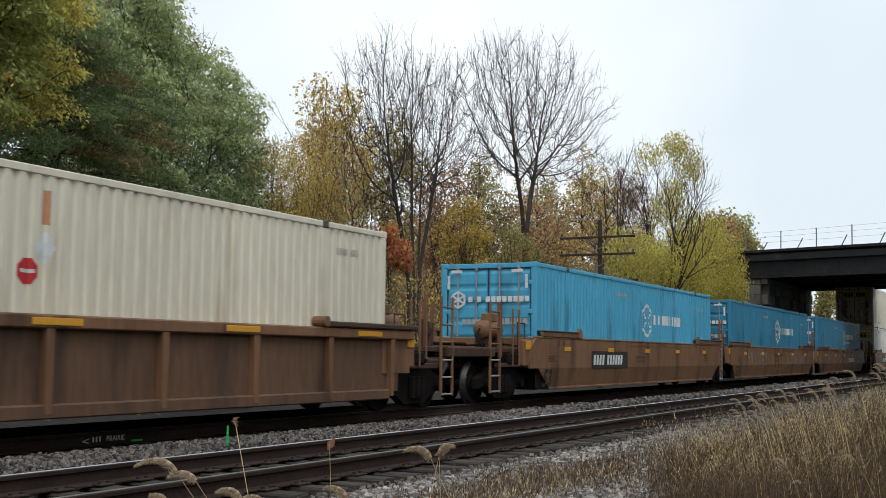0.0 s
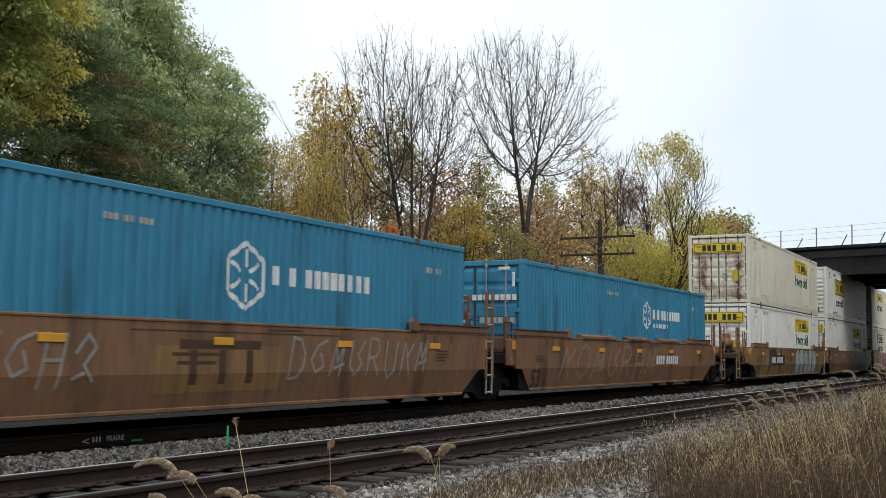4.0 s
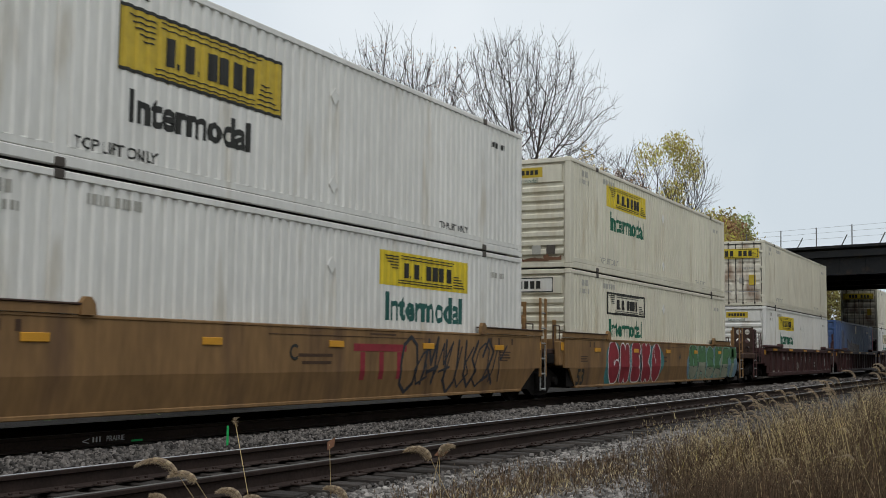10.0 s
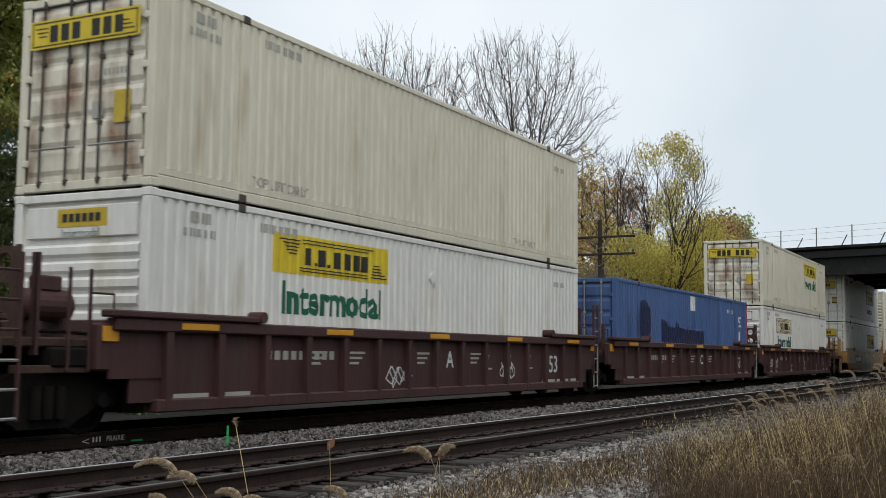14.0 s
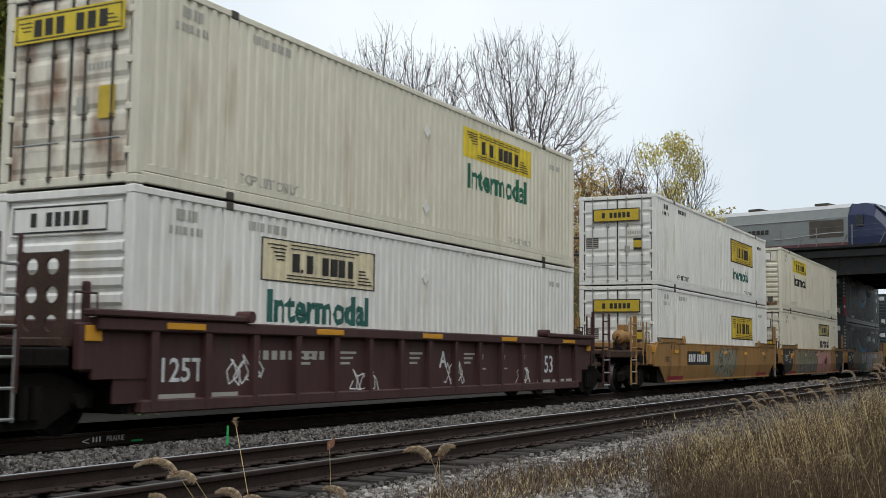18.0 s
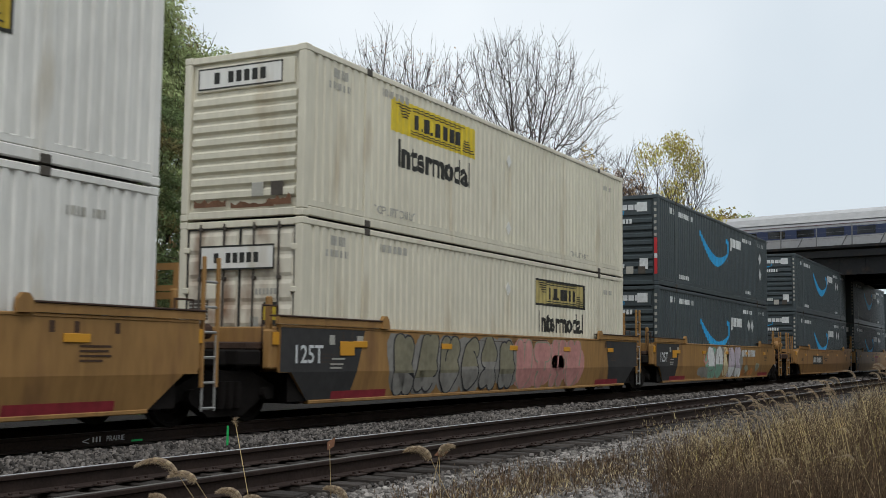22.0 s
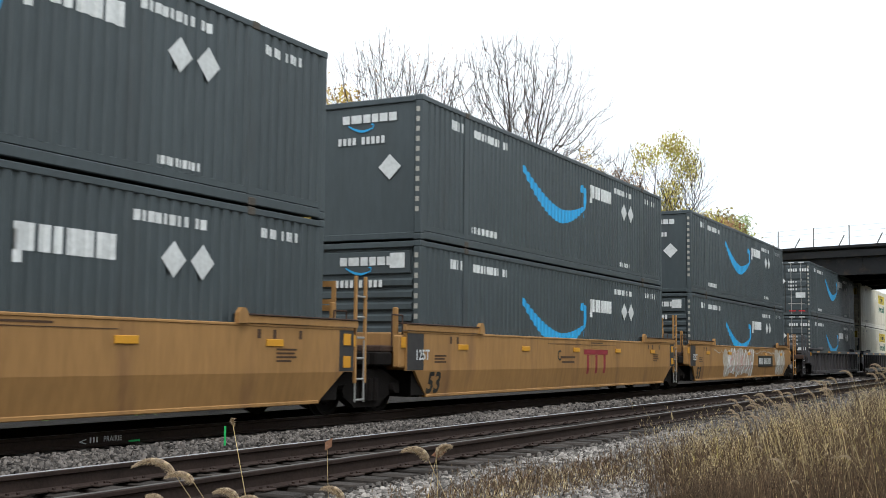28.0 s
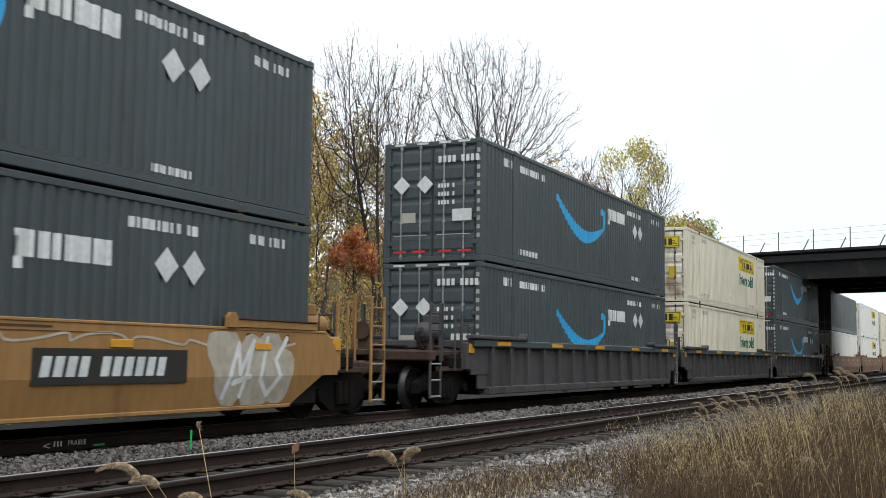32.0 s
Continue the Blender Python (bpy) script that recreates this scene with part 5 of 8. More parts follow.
def colonise(start, pulls, step, reach, kill, seed, lift=0.12, keep=0.55, rounds=150):
    """Grows a branching frame from the start points (rows of point, parent) towards pulls, each of which ends when reached."""
    g = np.random.default_rng(seed)
    pos, par = [np.array(p, float) for p, _ in start], [q for _, q in start]
    way = [np.array((0.0, 0, 1.0)) for _ in pos]
    kids = [0] * len(pos)
    pulls = np.asarray(pulls, float)
    near = np.full(len(pulls), -1)
    dist = np.full(len(pulls), 1e9)
    fresh = list(range(len(pos)))
    for _ in range(rounds):
        d = np.linalg.norm(pulls[:, None] - np.array([pos[i] for i in fresh])[None], axis=2)
        k = d.argmin(1)
        dk = d[np.arange(len(pulls)), k]
        better = dk < dist
        near = np.where(better, np.array(fresh)[k], near)
        dist = np.minimum(dist, dk)
        live = dist > kill
        pulls, near, dist = pulls[live], near[live], dist[live]
        if not len(pulls):
            break
        sel = dist < reach
        fresh = []
        for i in np.unique(near[sel]):
            if kids[i] > 2:
                continue
            to = pulls[sel & (near == i)] - pos[i]
            v = (to / np.linalg.norm(to, axis=1)[:, None]).mean(0)
            v = v / (np.linalg.norm(v) + 1e-6) + way[i] * keep + np.array((0, 0, lift)) + g.normal(size=3) * 0.09
            v /= np.linalg.norm(v)
            q = pos[i] + v * step
            fresh.append(len(pos))
            kids[i] += 1
            pos.append(q)
            par.append(int(i))
            way.append(v)
            kids.append(0)
        if not fresh:
            break
    return np.array(pos), par, np.array(way)


def thickness(par, tip, power=2.25):
    load = np.zeros(len(par))
    kids = np.zeros(len(par), int)
    for p in par:
        if p >= 0:
            kids[p] += 1
    for i in range(len(par) - 1, -1, -1):
        if kids[i] == 0:
            load[i] = tip ** power
        if par[i] >= 0:
            load[par[i]] += load[i]
    return load ** (1 / power)


def frame_shape(pos, par, way, rad, g, twigs, twig_len, heart):
    """Tubes along a branching frame, with fine side twigs on its thin ends."""
    s = Shape()
    for i, p in enumerate(par):
        if p >= 0:
            r0 = min(rad[p], rad[i] * 1.6)
            s.tube(pos[p], pos[i], r0, 8 if r0 > 0.09 else (5 if r0 > 0.03 else 3), rad[i])
    thin = [i for i in range(len(par)) if rad[i] < 0.028 and par[i] >= 0]
    for i in thin:
        for _ in range(g.poisson(twigs)):
            out = pos[i] - heart
            d = out / np.linalg.norm(out) + way[i] * 0.3 + g.normal(size=3) * 0.38 + np.array((0, 0, 0.3))
            d *= twig_len * g.uniform(0.4, 1.2) / np.linalg.norm(d)
            s.tube(pos[i], pos[i] + d, min(0.0095, rad[i]), 3, 0.004)
    return s, thin


def shell_points(lumps, count, g, inner=0.0):
    """Points inside lumps (centre, half width, half height), more of them towards the skins."""
    vol = np.array([l[3] ** 2 * l[4] for l in lumps])
    L = np.array(lumps)[g.choice(len(lumps), count, p=vol / vol.sum())]
    d = g.normal(size=(count, 3))
    d /= np.linalg.norm(d, axis=1)[:, None]
    d *= (inner + (1 - inner) * g.random(count) ** 0.4)[:, None]
    return L[:, :3] + d * np.stack([L[:, 3], L[:, 3], L[:, 4]], -1)


def clumps(lumps, n, seed, small=0.5):
    """Smaller lumps over the skins of large ones."""
    r = random.Random(seed)
    out = []
    for x, y, z, rx, rz in lumps:
        for _ in range(n):
            d = Vector((r.gauss(0, 1), r.gauss(0, 1), r.gauss(0, 1))).normalized() * r.uniform(0.35, 0.85)
            k = small * r.uniform(0.6, 1.25)
            out.append((x + d.x * rx, y + d.y * rx, z + d.z * rz, rx * k, rz * k))
    return out


def grown_tree(name, x, y, label, seed, lumps, fork, pulls=1500, tip=0.0085, kill=0.42, twigs=1.0, leaves=(), lean=(0, 0), stems=((0, 0),), inner=0.25, twig_len=0.6, lift=0.12, fill=(), rounds=60, sprays=()):
    """A tree whose limbs fill the lumps of its crown; leaves: rows of (material, where(position), leaves at each twig, scatter, size, hang);
    sprays: rows of (material, where(position), gap, radius, leaves in each, size)."""
    g = np.random.default_rng(seed)
    z0 = float(ground_z(x, y)) - 0.1
    root = thing(name, label, "tree", "trees beyond the tracks")
    start = []
    for sx, sy in stems:
        n = max(3, int((fork - z0) / 0.6))
        first = len(start)
        for i in range(n + 1):
            u = i / n
            start.append(((x + sx * (0.35 + u) + lean[0] * u + 0.06 * math.sin(i * 1.3 + seed), y + sy * (0.35 + u) + lean[1] * u, z0 + (fork - z0) * u), first + i - 1 if i else -1))
    pos, par, way = colonise(start, shell_points(lumps, pulls, g, inner), 0.4, 6.0, kill, seed, lift, rounds=rounds)
    rad = thickness(par, tip)
    shape, thin = frame_shape(pos, par, way, rad, g, twigs, twig_len, np.array((x, y, fork - 1.0)))
    part("trunk", shape, M["bark"], root, "grey-brown trunk, limbs and twigs")
    for k, (mat_name, where, per, scatter, size, hang) in enumerate(leaves):
        pts = np.array([pos[i] for i in thin if where(pos[i])])
        if len(pts):
            v, f = leaf_cloud(pts, per, scatter, size, seed + 17 * k, 0.8, 0.05, 0.5, hang)
            raw_mesh("crown", v, f, M[mat_name], "", "", root)
    for k, (mat_name, where, gap, radius, per, size) in enumerate(sprays):
        pts = np.array([pos[i] for i in thin if where(pos[i])])
        v, f = leaf_domes(spaced(pts, gap, g), radius, 0.55, per, size, seed + 53 * k)
        raw_mesh("crown", v, f, M[mat_name], "", "", root)
    for k, (mat_name, count, size, shrink) in enumerate(fill):
        inside = shell_points([(a, b, c, rx * shrink, rz * shrink) for a, b, c, rx, rz in lumps], count // 8, g, 0.3)
        v, f = leaf_cloud(inside, 8, size * 2.0, size, seed + 31 + k, 0.8, 0.05, 0.55, 0.3)
        raw_mesh("crown", v, f, M[mat_name], "", "", root)
    return root


def leaf_domes(points, r, rise, per, size, seed, narrow=0.5):
    """Sprays of leaves that arch outward and down from the ends of twigs."""
    g = np.random.default_rng(seed)
    big = np.repeat(r * g.uniform(0.6, 1.25, len(points)), per)
    n = len(big)
    c = np.repeat(np.asarray(points, float), per, axis=0)
    a, rho = g.random(n) * 6.283, np.sqrt(g.random(n))
    lobes = 1 + 0.25 * np.sin(3 * a + np.repeat(g.random(len(points)) * 6.283, per))
    out = np.stack([np.cos(a), np.sin(a), np.zeros(n)], -1)
    c = c + out * (rho * big * lobes)[:, None] + np.array((0, 0, 1)) * (big * rise * (0.4 - rho ** 2) + g.normal(size=n) * 0.16 * big)[:, None]
    u = out + g.normal(size=(n, 3)) * 0.4 - np.array((0, 0, 1)) * (0.25 + 0.7 * rho)[:, None]
    u /= np.linalg.norm(u, axis=1)[:, None]
    w = np.cross(u, np.array((0, 0, 1.0)) + g.normal(size=(n, 3)) * 0.35)
    w /= np.linalg.norm(w, axis=1)[:, None]
    k = (size * (0.55 + 0.9 * g.random(n)))[:, None]
    return np.stack([c - u * k, c + w * k * narrow, c + u * k, c - w * k * narrow], 1).reshape(-1, 3), np.arange(4 * n).reshape(-1, 4)


def spaced(points, gap, g):
    """Some of the points, none nearer to another than the gap."""
    out = []
    for p in points[g.permutation(len(points))]:
        if not out or np.min(np.sum((np.array(out) - p) ** 2, axis=1)) > gap * gap:
            out.append(p)
    return np.array(out)


def pine(x, y, height, reach, label, seed):
    """Tiers of long drooping boughs with tufts of needles."""
    r = random.Random(seed)
    z0 = float(ground_z(x, y)) - 0.1
    root = thing("pine_tree", label, "tree", "trees beyond the tracks")
    s = Shape().tube((x, y, z0), (x, y, z0 + height), 0.26, 12, 0.04)
    green, brown = [], []
    z = 0.9
    while z < height - 0.3:
        n = 8
        for k in range(n):
            a = 6.283 * (k + r.random()) / n
            long = reach * (1 - 0.5 * z / height - 0.4 * (z / height) ** 4) * r.uniform(0.7, 1.1)
            rise, fall = r.uniform(0.05, 0.25), r.uniform(0.25, 0.42)
            pts = []
            for i in range(7):
                t = i / 6
                pts.append(Vector((x + math.cos(a) * long * t, y + math.sin(a) * long * t, z0 + z + long * (rise * t - fall * t * t) + 0.1)))
            for i in range(6):
                s.tube(pts[i], pts[i + 1], 0.035 * (1 - i / 7), 4, 0.035 * (1 - (i + 1) / 7))
            home = brown if (height * 0.9 > z > height * 0.5 and math.cos(a + 0.5) > -0.2 and r.random() < 0.28) else green
            for i in range(int(long * 15)):
                t = r.uniform(0.22, 1.0)
                j = min(5, int(t * 6))
                c = pts[j].lerp(pts[j + 1], t * 6 - j)
                wide = 0.26 * long * (1.05 - t) * r.uniform(-1, 1)
                c = c + Vector((-math.sin(a) * wide, math.cos(a) * wide, -0.12 * abs(wide) + r.uniform(-0.05, 0.06)))
                (home if r.random() < 0.97 else brown).append(tuple(c))
        z += r.uniform(0.42, 0.6)
    part("trunk", s, M["bark"], root, "dark trunk and boughs")
    for pts, mat_name in ((green, "leaf_pine"), (brown, "leaf_dead")):
        v, f = leaf_cloud(pts, 14, 0.15, 0.1, seed, 0.5, 0.05, 0.17, 0.1, 0.2)
        raw_mesh("crown", v, f, M[mat_name], "", "", root)
    return root


def lumps_in(x, y, z, rx, ry, rz, n, seed, small=0.42):
    """A handful of lumps that fill an ellipsoid unevenly."""
    r = random.Random(seed)
    out = []
    for _ in range(n):
        while True:
            a, b, c = (r.uniform(-1, 1) for _ in range(3))
            if a * a + b * b + c * c < 1:
                break
        k = r.uniform(0.75, 1.25) * small
        out.append((x + a * rx * 0.75, y + b * ry * 0.75, z + c * rz * 0.8, k * (rx + ry) / 2, k * rz * 0.8))
    return out


def anywhere(p):
    return True


def dappled(scale, level, shift=0.0):
    """True in patches of a few metres."""
    return lambda p: math.sin(p[0] * scale + shift) + math.sin(p[1] * scale * 1.2 + 2 * shift) + math.sin(p[2] * scale * 1.1 + 1) > level


def above(z, blur=0.6):
    return lambda p: p[2] + blur * math.sin(p[0] * 2.1) > z


def below(z, blur=0.6):
    return lambda p: p[2] + blur * math.sin(p[0] * 2.1) <= z


def turned(p):
    """The yellow side of the maple: its outer boughs and some patches."""
    return p[0] - 16.6 + 0.5 * math.sin(p[2] * 2.3) + 0.4 * math.sin(p[1] * 2.0 + p[0]) > 0.75


grown_tree("maple_tree", 16.4, 21.0, "maple turning from green to yellow, dense crown", 21, clumps([(16.6, 20.6, 9.6, 2.7, 2.0), (17.2, 20.2, 8.0, 1.9, 1.3), (16.2, 20.6, 7.0, 2.4, 1.2), (18.1, 20.4, 9.2, 1.1, 1.0), (17.6, 20.2, 7.3, 1.0, 0.8)], 7, 3, 0.6), 4.0, 1000, 0.008, 0.42, 0.4,
           inner=0.4, sprays=(("leaf_maple", lambda p: not turned(p), 0.36, 0.5, 150, 0.055), ("leaf_lime", turned, 0.34, 0.42, 150, 0.05), ("leaf_gold", dappled(1.7, 1.3, 1.0), 0.5, 0.3, 70, 0.045)), fill=(("leaf_maple", 16000, 0.055, 0.8),))
pine(22.2, 23.6, 11.0, 7.2, "white pine with drooping green boughs and browning inner needles", 22)
SILVER = [(29.4, 29.2, 12.8, 2.9, 2.2), (27.0, 29.0, 11.6, 2.6, 2.2), (31.4, 29.0, 11.9, 2.3, 1.9), (33.8, 28.6, 11.5, 1.8, 1.9), (35.6, 28.4, 10.6, 1.5, 1.6), (36.0, 28.2, 8.8, 1.5, 1.6), (36.2, 28.2, 7.0, 1.3, 1.5),
          (29.5, 28.6, 9.4, 3.2, 2.2), (33.0, 28.4, 9.2, 2.4, 2.0), (33.2, 28.2, 6.8, 2.4, 1.8), (29.0, 28.4, 6.6, 2.8, 1.6), (36.0, 28.2, 5.2, 1.6, 1.6), (31.0, 28.6, 13.6, 1.2, 1.2), (33.2, 28.6, 12.6, 1.0, 1.2)]
grown_tree("silver_maple_tree", 31.0, 29.4, "tall silver maple with green leaves, pale beneath", 23, SILVER, 4.5, 3000, 0.008, 0.42, 0.8,
           stems=((0, 0), (1.0, -0.3), (-1.0, 0.3)), inner=0.45, sprays=(("leaf_green", dappled(1.1, -1.4), 0.52, 0.72, 170, 0.066), ("leaf_pale", dappled(1.6, 0.7, 2.0), 0.5, 0.5, 90, 0.055), ("leaf_olive", dappled(1.3, 1.5, 4.0), 0.6, 0.5, 70, 0.055)), fill=(("leaf_green", 40000, 0.085, 0.85),))
grown_tree("golden_tree", 38.6, 27.6, "golden-leaved tree with thin yellow crown", 24, [(37.8, 27.4, 8.1, 1.7, 1.8), (36.5, 27.2, 7.8, 1.6, 2.1), (39.6, 27.6, 8.7, 1.5, 2.0), (38.4, 27.4, 6.4, 2.0, 1.6), (40.8, 27.6, 7.2, 1.5, 2.0)], 2.6, 560, 0.007, 0.42, 0.8,
           (("leaf_gold", below(9.8), 22, 0.28, 0.042, 0.3), ("leaf_olive", dappled(1.4, 0.4), 10, 0.26, 0.042, 0.3), ("leaf_brown", above(9.6), 8, 0.26, 0.05, 0.2)), stems=((0, 0), (0.5, 0.1), (-0.5, 0.0)), fill=(("leaf_gold", 16000, 0.042, 1.0),))
grown_tree("golden_tree", 43.0, 28.6, "golden-leaved tree among bare trunks", 27, [(42.2, 28.4, 9.8, 1.5, 2.4), (43.9, 28.4, 9.4, 1.5, 2.8), (42.6, 28.2, 7.0, 2.1, 2.0)], 3.0, 480, 0.007, 0.42, 0.9,
           (("leaf_gold", dappled(1.2, -0.2), 14, 0.28, 0.042, 0.3), ("leaf_brown", dappled(1.2, -0.4, 2.0), 14, 0.28, 0.042, 0.3)), stems=((0, 0), (0.4, 0.1)), fill=(("leaf_gold", 6000, 0.045, 1.0),))
grown_tree("russet_tree", 46.4, 31, "slender tree with russet and gold leaves", 25, [(45.4, 30.6, 12.0, 1.1, 2.4), (46.8, 30.6, 11.0, 1.4, 2.6), (46.2, 30.6, 8.0, 2.0, 2.2), (48.4, 30.6, 9.4, 1.4, 2.2)], 3.2, 480, 0.007, 0.42, 0.9,
           (("leaf_brown", anywhere, 14, 0.3, 0.042, 0.3), ("leaf_red", dappled(1.3, 0.9), 8, 0.28, 0.042, 0.3), ("leaf_gold", dappled(1.2, 0.2, 3.0), 12, 0.28, 0.042, 0.3)), stems=((0, 0), (0.5, 0.2)))
grown_tree("bare_tree", 46.6, 26.0, "tall bare tree with a few brown leaves", 31, [(43.8, 26.0, 13.1, 2.6, 3.0), (46.6, 26.0, 15.4, 3.0, 2.8), (50.2, 26.0, 15.1, 2.7, 3.0), (42.8, 26.0, 10.4, 2.2, 1.9), (50.4, 26.0, 11.0, 2.4, 2.2), (46.8, 26.0, 11.2, 2.6, 2.4), (43.4, 25.6, 8.0, 2.2, 1.0)], 4.4, 3600, 0.0082, 0.36, 0.85,
           (("leaf_brown", above(13.4), 1, 0.22, 0.045, 0.3), ("leaf_brown", dappled(1.0, 1.2), 2, 0.25, 0.05, 0.3)), stems=((0, 0), (0.55, 0.1), (-0.6, -0.1)), inner=0.15, lift=0.32, twig_len=0.95, rounds=30)
grown_tree("bare_tree", 61.8, 27.0, "tall bare tree with fine rising twigs", 32, [(57.8, 27.0, 15.8, 3.0, 3.4), (62.6, 27.0, 17.4, 3.8, 3.3), (67.6, 27.0, 16.8, 3.8, 3.0), (71.8, 27.0, 15.4, 3.0, 2.2), (58.0, 27.0, 12.8, 2.4, 1.8), (67.0, 27.0, 13.4, 3.6, 1.6), (62.6, 27.0, 14.0, 3.4, 2.6)], 7.4, 4400, 0.0094, 0.42, 0.8,
           (("leaf_brown", dappled(0.9, 1.9), 1, 0.3, 0.05, 0.3),), inner=0.15, twig_len=1.1, lift=0.32, stems=((0, 0), (0.25, 0.1)), rounds=36)
grown_tree("bare_tree", 53.4, 29.5, "slim bare tree between two larger ones with russet leaves", 36, [(53.2, 29.4, 13.4, 2.0, 3.0), (54.6, 29.4, 10.4, 2.0, 2.4), (52.2, 29.4, 9.2, 1.8, 2.0)], 5.0, 520, 0.0085, 0.45, 1.0, (("leaf_brown", below(12.5), 3, 0.28, 0.055, 0.3),))
grown_tree("bare_tree", 39.6, 25.0, "thin bare sapling among golden leaves", 37, [(39.2, 25, 7.6, 1.5, 2.0), (40.6, 25, 6.2, 1.5, 1.6)], 2.6, 260, 0.007, 0.42, 1.0, (("leaf_gold", below(7.5), 2, 0.25, 0.05, 0.3),), stems=((0, 0), (0.3, 0)))
grown_tree("bare_tree", 70.0, 25.0, "bare tree leaning towards the bridge", 38, [(70.0, 25, 12.4, 2.6, 2.4), (72.4, 25, 11.0, 2.4, 2.0), (68.4, 25, 10.4, 2.2, 2.0)], 5.0, 520, 0.009, 0.5, 1.0, (("leaf_olive", below(11.5), 1, 0.28, 0.055, 0.3),))
for k, (fx, top, wide, mt, count) in enumerate(((57.6, 19.0, 3.2, "leaf_gold", 5000), (64.5, 17.5, 3.0, "leaf_olive", 5000), (72.0, 16.0, 3.2, "leaf_brown", 4000), (79.3, 17.5, 3.2, "leaf_olive", 4500), (90.8, 17.5, 3.6, "leaf_olive", 5000), (102.0, 20.5, 3.6, "leaf_gold", 6000), (113.0, 20.0, 4.0, "leaf_brown", 6000))):
    leafy_tree("background_tree", fx, 38.5, "autumn tree with thinning " + {"leaf_gold": "golden", "leaf_olive": "olive", "leaf_brown": "russet"}[mt] + " leaves behind the bare trees",
               lumps_in(fx, 38, top * 0.66, wide, wide, top * 0.42, 40, 200 + k, 0.24), mt, count * 2, 0.1, 210 + k, 0.16)
tree("half_bare_tree", 60.5, 18.4, 14.2, "half-bare tree with drooping yellow-green leaves", 33, 0.17, 0.3, 7, 0.65, 0.4, 3, (4, 6), (("leaf_lime", 1, 0.25, 0.1, 3, 9),), 0.36, 0.5,
     crown=(61.5, 18.3, 8, 6.0, 3.6, 6.8), lump_leaf="leaf_lime", lump_count=42000, lump_size=0.085,
     lumps=((67, 18, 8.9, 1.7, 1.1), (69.5, 17.6, 8.0, 1.6, 1.2), (70.2, 17.1, 6.9, 1.3, 1.0), (70.9, 16.9, 6.0, 1.0, 0.8), (70.6, 16.9, 5.0, 1.0, 0.8), (66, 17.8, 7.2, 1.8, 1.3), (63, 18, 7.0, 1.9, 1.3), (59, 18.2, 6.4, 1.7, 1.0), (56, 18.4, 6.8, 1.6, 1.2),
            (69, 17.4, 5.9, 1.8, 1.0), (64, 18, 5.6, 2.0, 0.9), (60.5, 18, 9.6, 0.9, 0.8), (62, 18, 10.9, 0.7, 0.5), (62.3, 18, 13.4, 0.9, 0.6), (65.5, 18, 12.4, 0.8, 0.55), (58.0, 18.2, 12.2, 0.7, 0.4), (63.5, 17.6, 12.8, 0.8, 0.5)))


def thicket(name, x0, x1, y0, y1, h, count, mat_name, label, seed, size=0.1):
    g = np.random.default_rng(seed)
    n = count // 8
    x, y = x0 + (x1 - x0) * g.random(n), y0 + (y1 - y0) * g.random(n)
    top = h * (0.55 + 0.3 * np.sin(x * 0.9 + seed) + 0.2 * np.sin(x * 2.3 + y))
    z = ground_z(x, y) + np.maximum(0.4, top) * g.random(n) ** 0.7
    v, f = leaf_cloud(np.stack([x, y, z], -1), 8, 0.28, size, seed)
    raw_mesh(name, v, f, M[mat_name], label, "shrubs")


def stems(name, x0, x1, y0, y1, h, count, label, seed):
    r = random.Random(seed)
    s = Shape()
    for _ in range(count):
        x, y = r.uniform(x0, x1), r.uniform(y0, y1)
        p = Vector((x, y, float(ground_z(x, y))))
        grow(s, p, Vector((r.uniform(-0.3, 0.3), r.uniform(-0.3, 0.3), 1)), h * r.uniform(0.6, 1.2), 0.035, 2, r, 0.5, 0.4, [], 3, (3, 5))
    ob = new(name, s.mesh(name, M["bark"]))
    return tagged(ob, label, "shrubs", kind="stuff")


thicket("undergrowth", 10, 72, 19.5, 25, 4.2, 44000, "leaf_olive", "tangled olive and brown undergrowth behind the tracks", 41, 0.06)
thicket("undergrowth", 26, 75, 24, 32, 6.0, 22000, "leaf_gold", "yellowing saplings and shrubs behind the tracks", 42, 0.075)
thicket("undergrowth", 34, 90, 30, 40, 7.5, 24000, "leaf_brown", "brown thicket at the foot of the trees", 43, 0.14)
# Dark leaves added in front: the lower crown's shade, put into leaf colour.
thicket("undergrowth", 25, 37, 25.2, 27.8, 8.4, 34000, "leaf_shade", "dark green leaves added before the tall maple's lower crown as its shade", 47, 0.06)
thicket("undergrowth", 6, 34, 24, 31, 7.0, 30000, "leaf_pine", "dark green undergrowth below the pine", 44, 0.085)
# Added backing: blocks sky in the crowns' gaps and so darkens them.
thicket("undergrowth", 12, 37.5, 30.5, 35, 10.4, 34000, "leaf_pine", "dark green leaves added behind the maples to block the sky", 48, 0.16)
stems("saplings", 28, 72, 20, 30, 5.0, 70, "bare grey saplings among the shrubs", 45)
leafy_tree("golden_tree", 49.0, 24.6, "low golden tree below the bare crowns", lumps_in(49.0, 24.4, 6.4, 2.2, 1.8, 2.6, 26, 301, 0.22), "leaf_gold", 8000, 0.06, 302, 0.08)
leafy_tree("olive_tree", 57.0, 25.5, "low olive-leaved tree below the bare crowns", lumps_in(57.0, 25.2, 6.2, 2.4, 1.8, 2.6, 26, 303, 0.22), "leaf_olive", 8000, 0.065, 304, 0.08)
leafy_tree("sumac", 40.0, 23.6, "red-orange sumac beside the tracks", lumps_in(40.0, 23.5, 5.6, 1.2, 1.0, 1.5, 12, 12, 0.32), "leaf_red", 4500, 0.07, 46, 0.06)
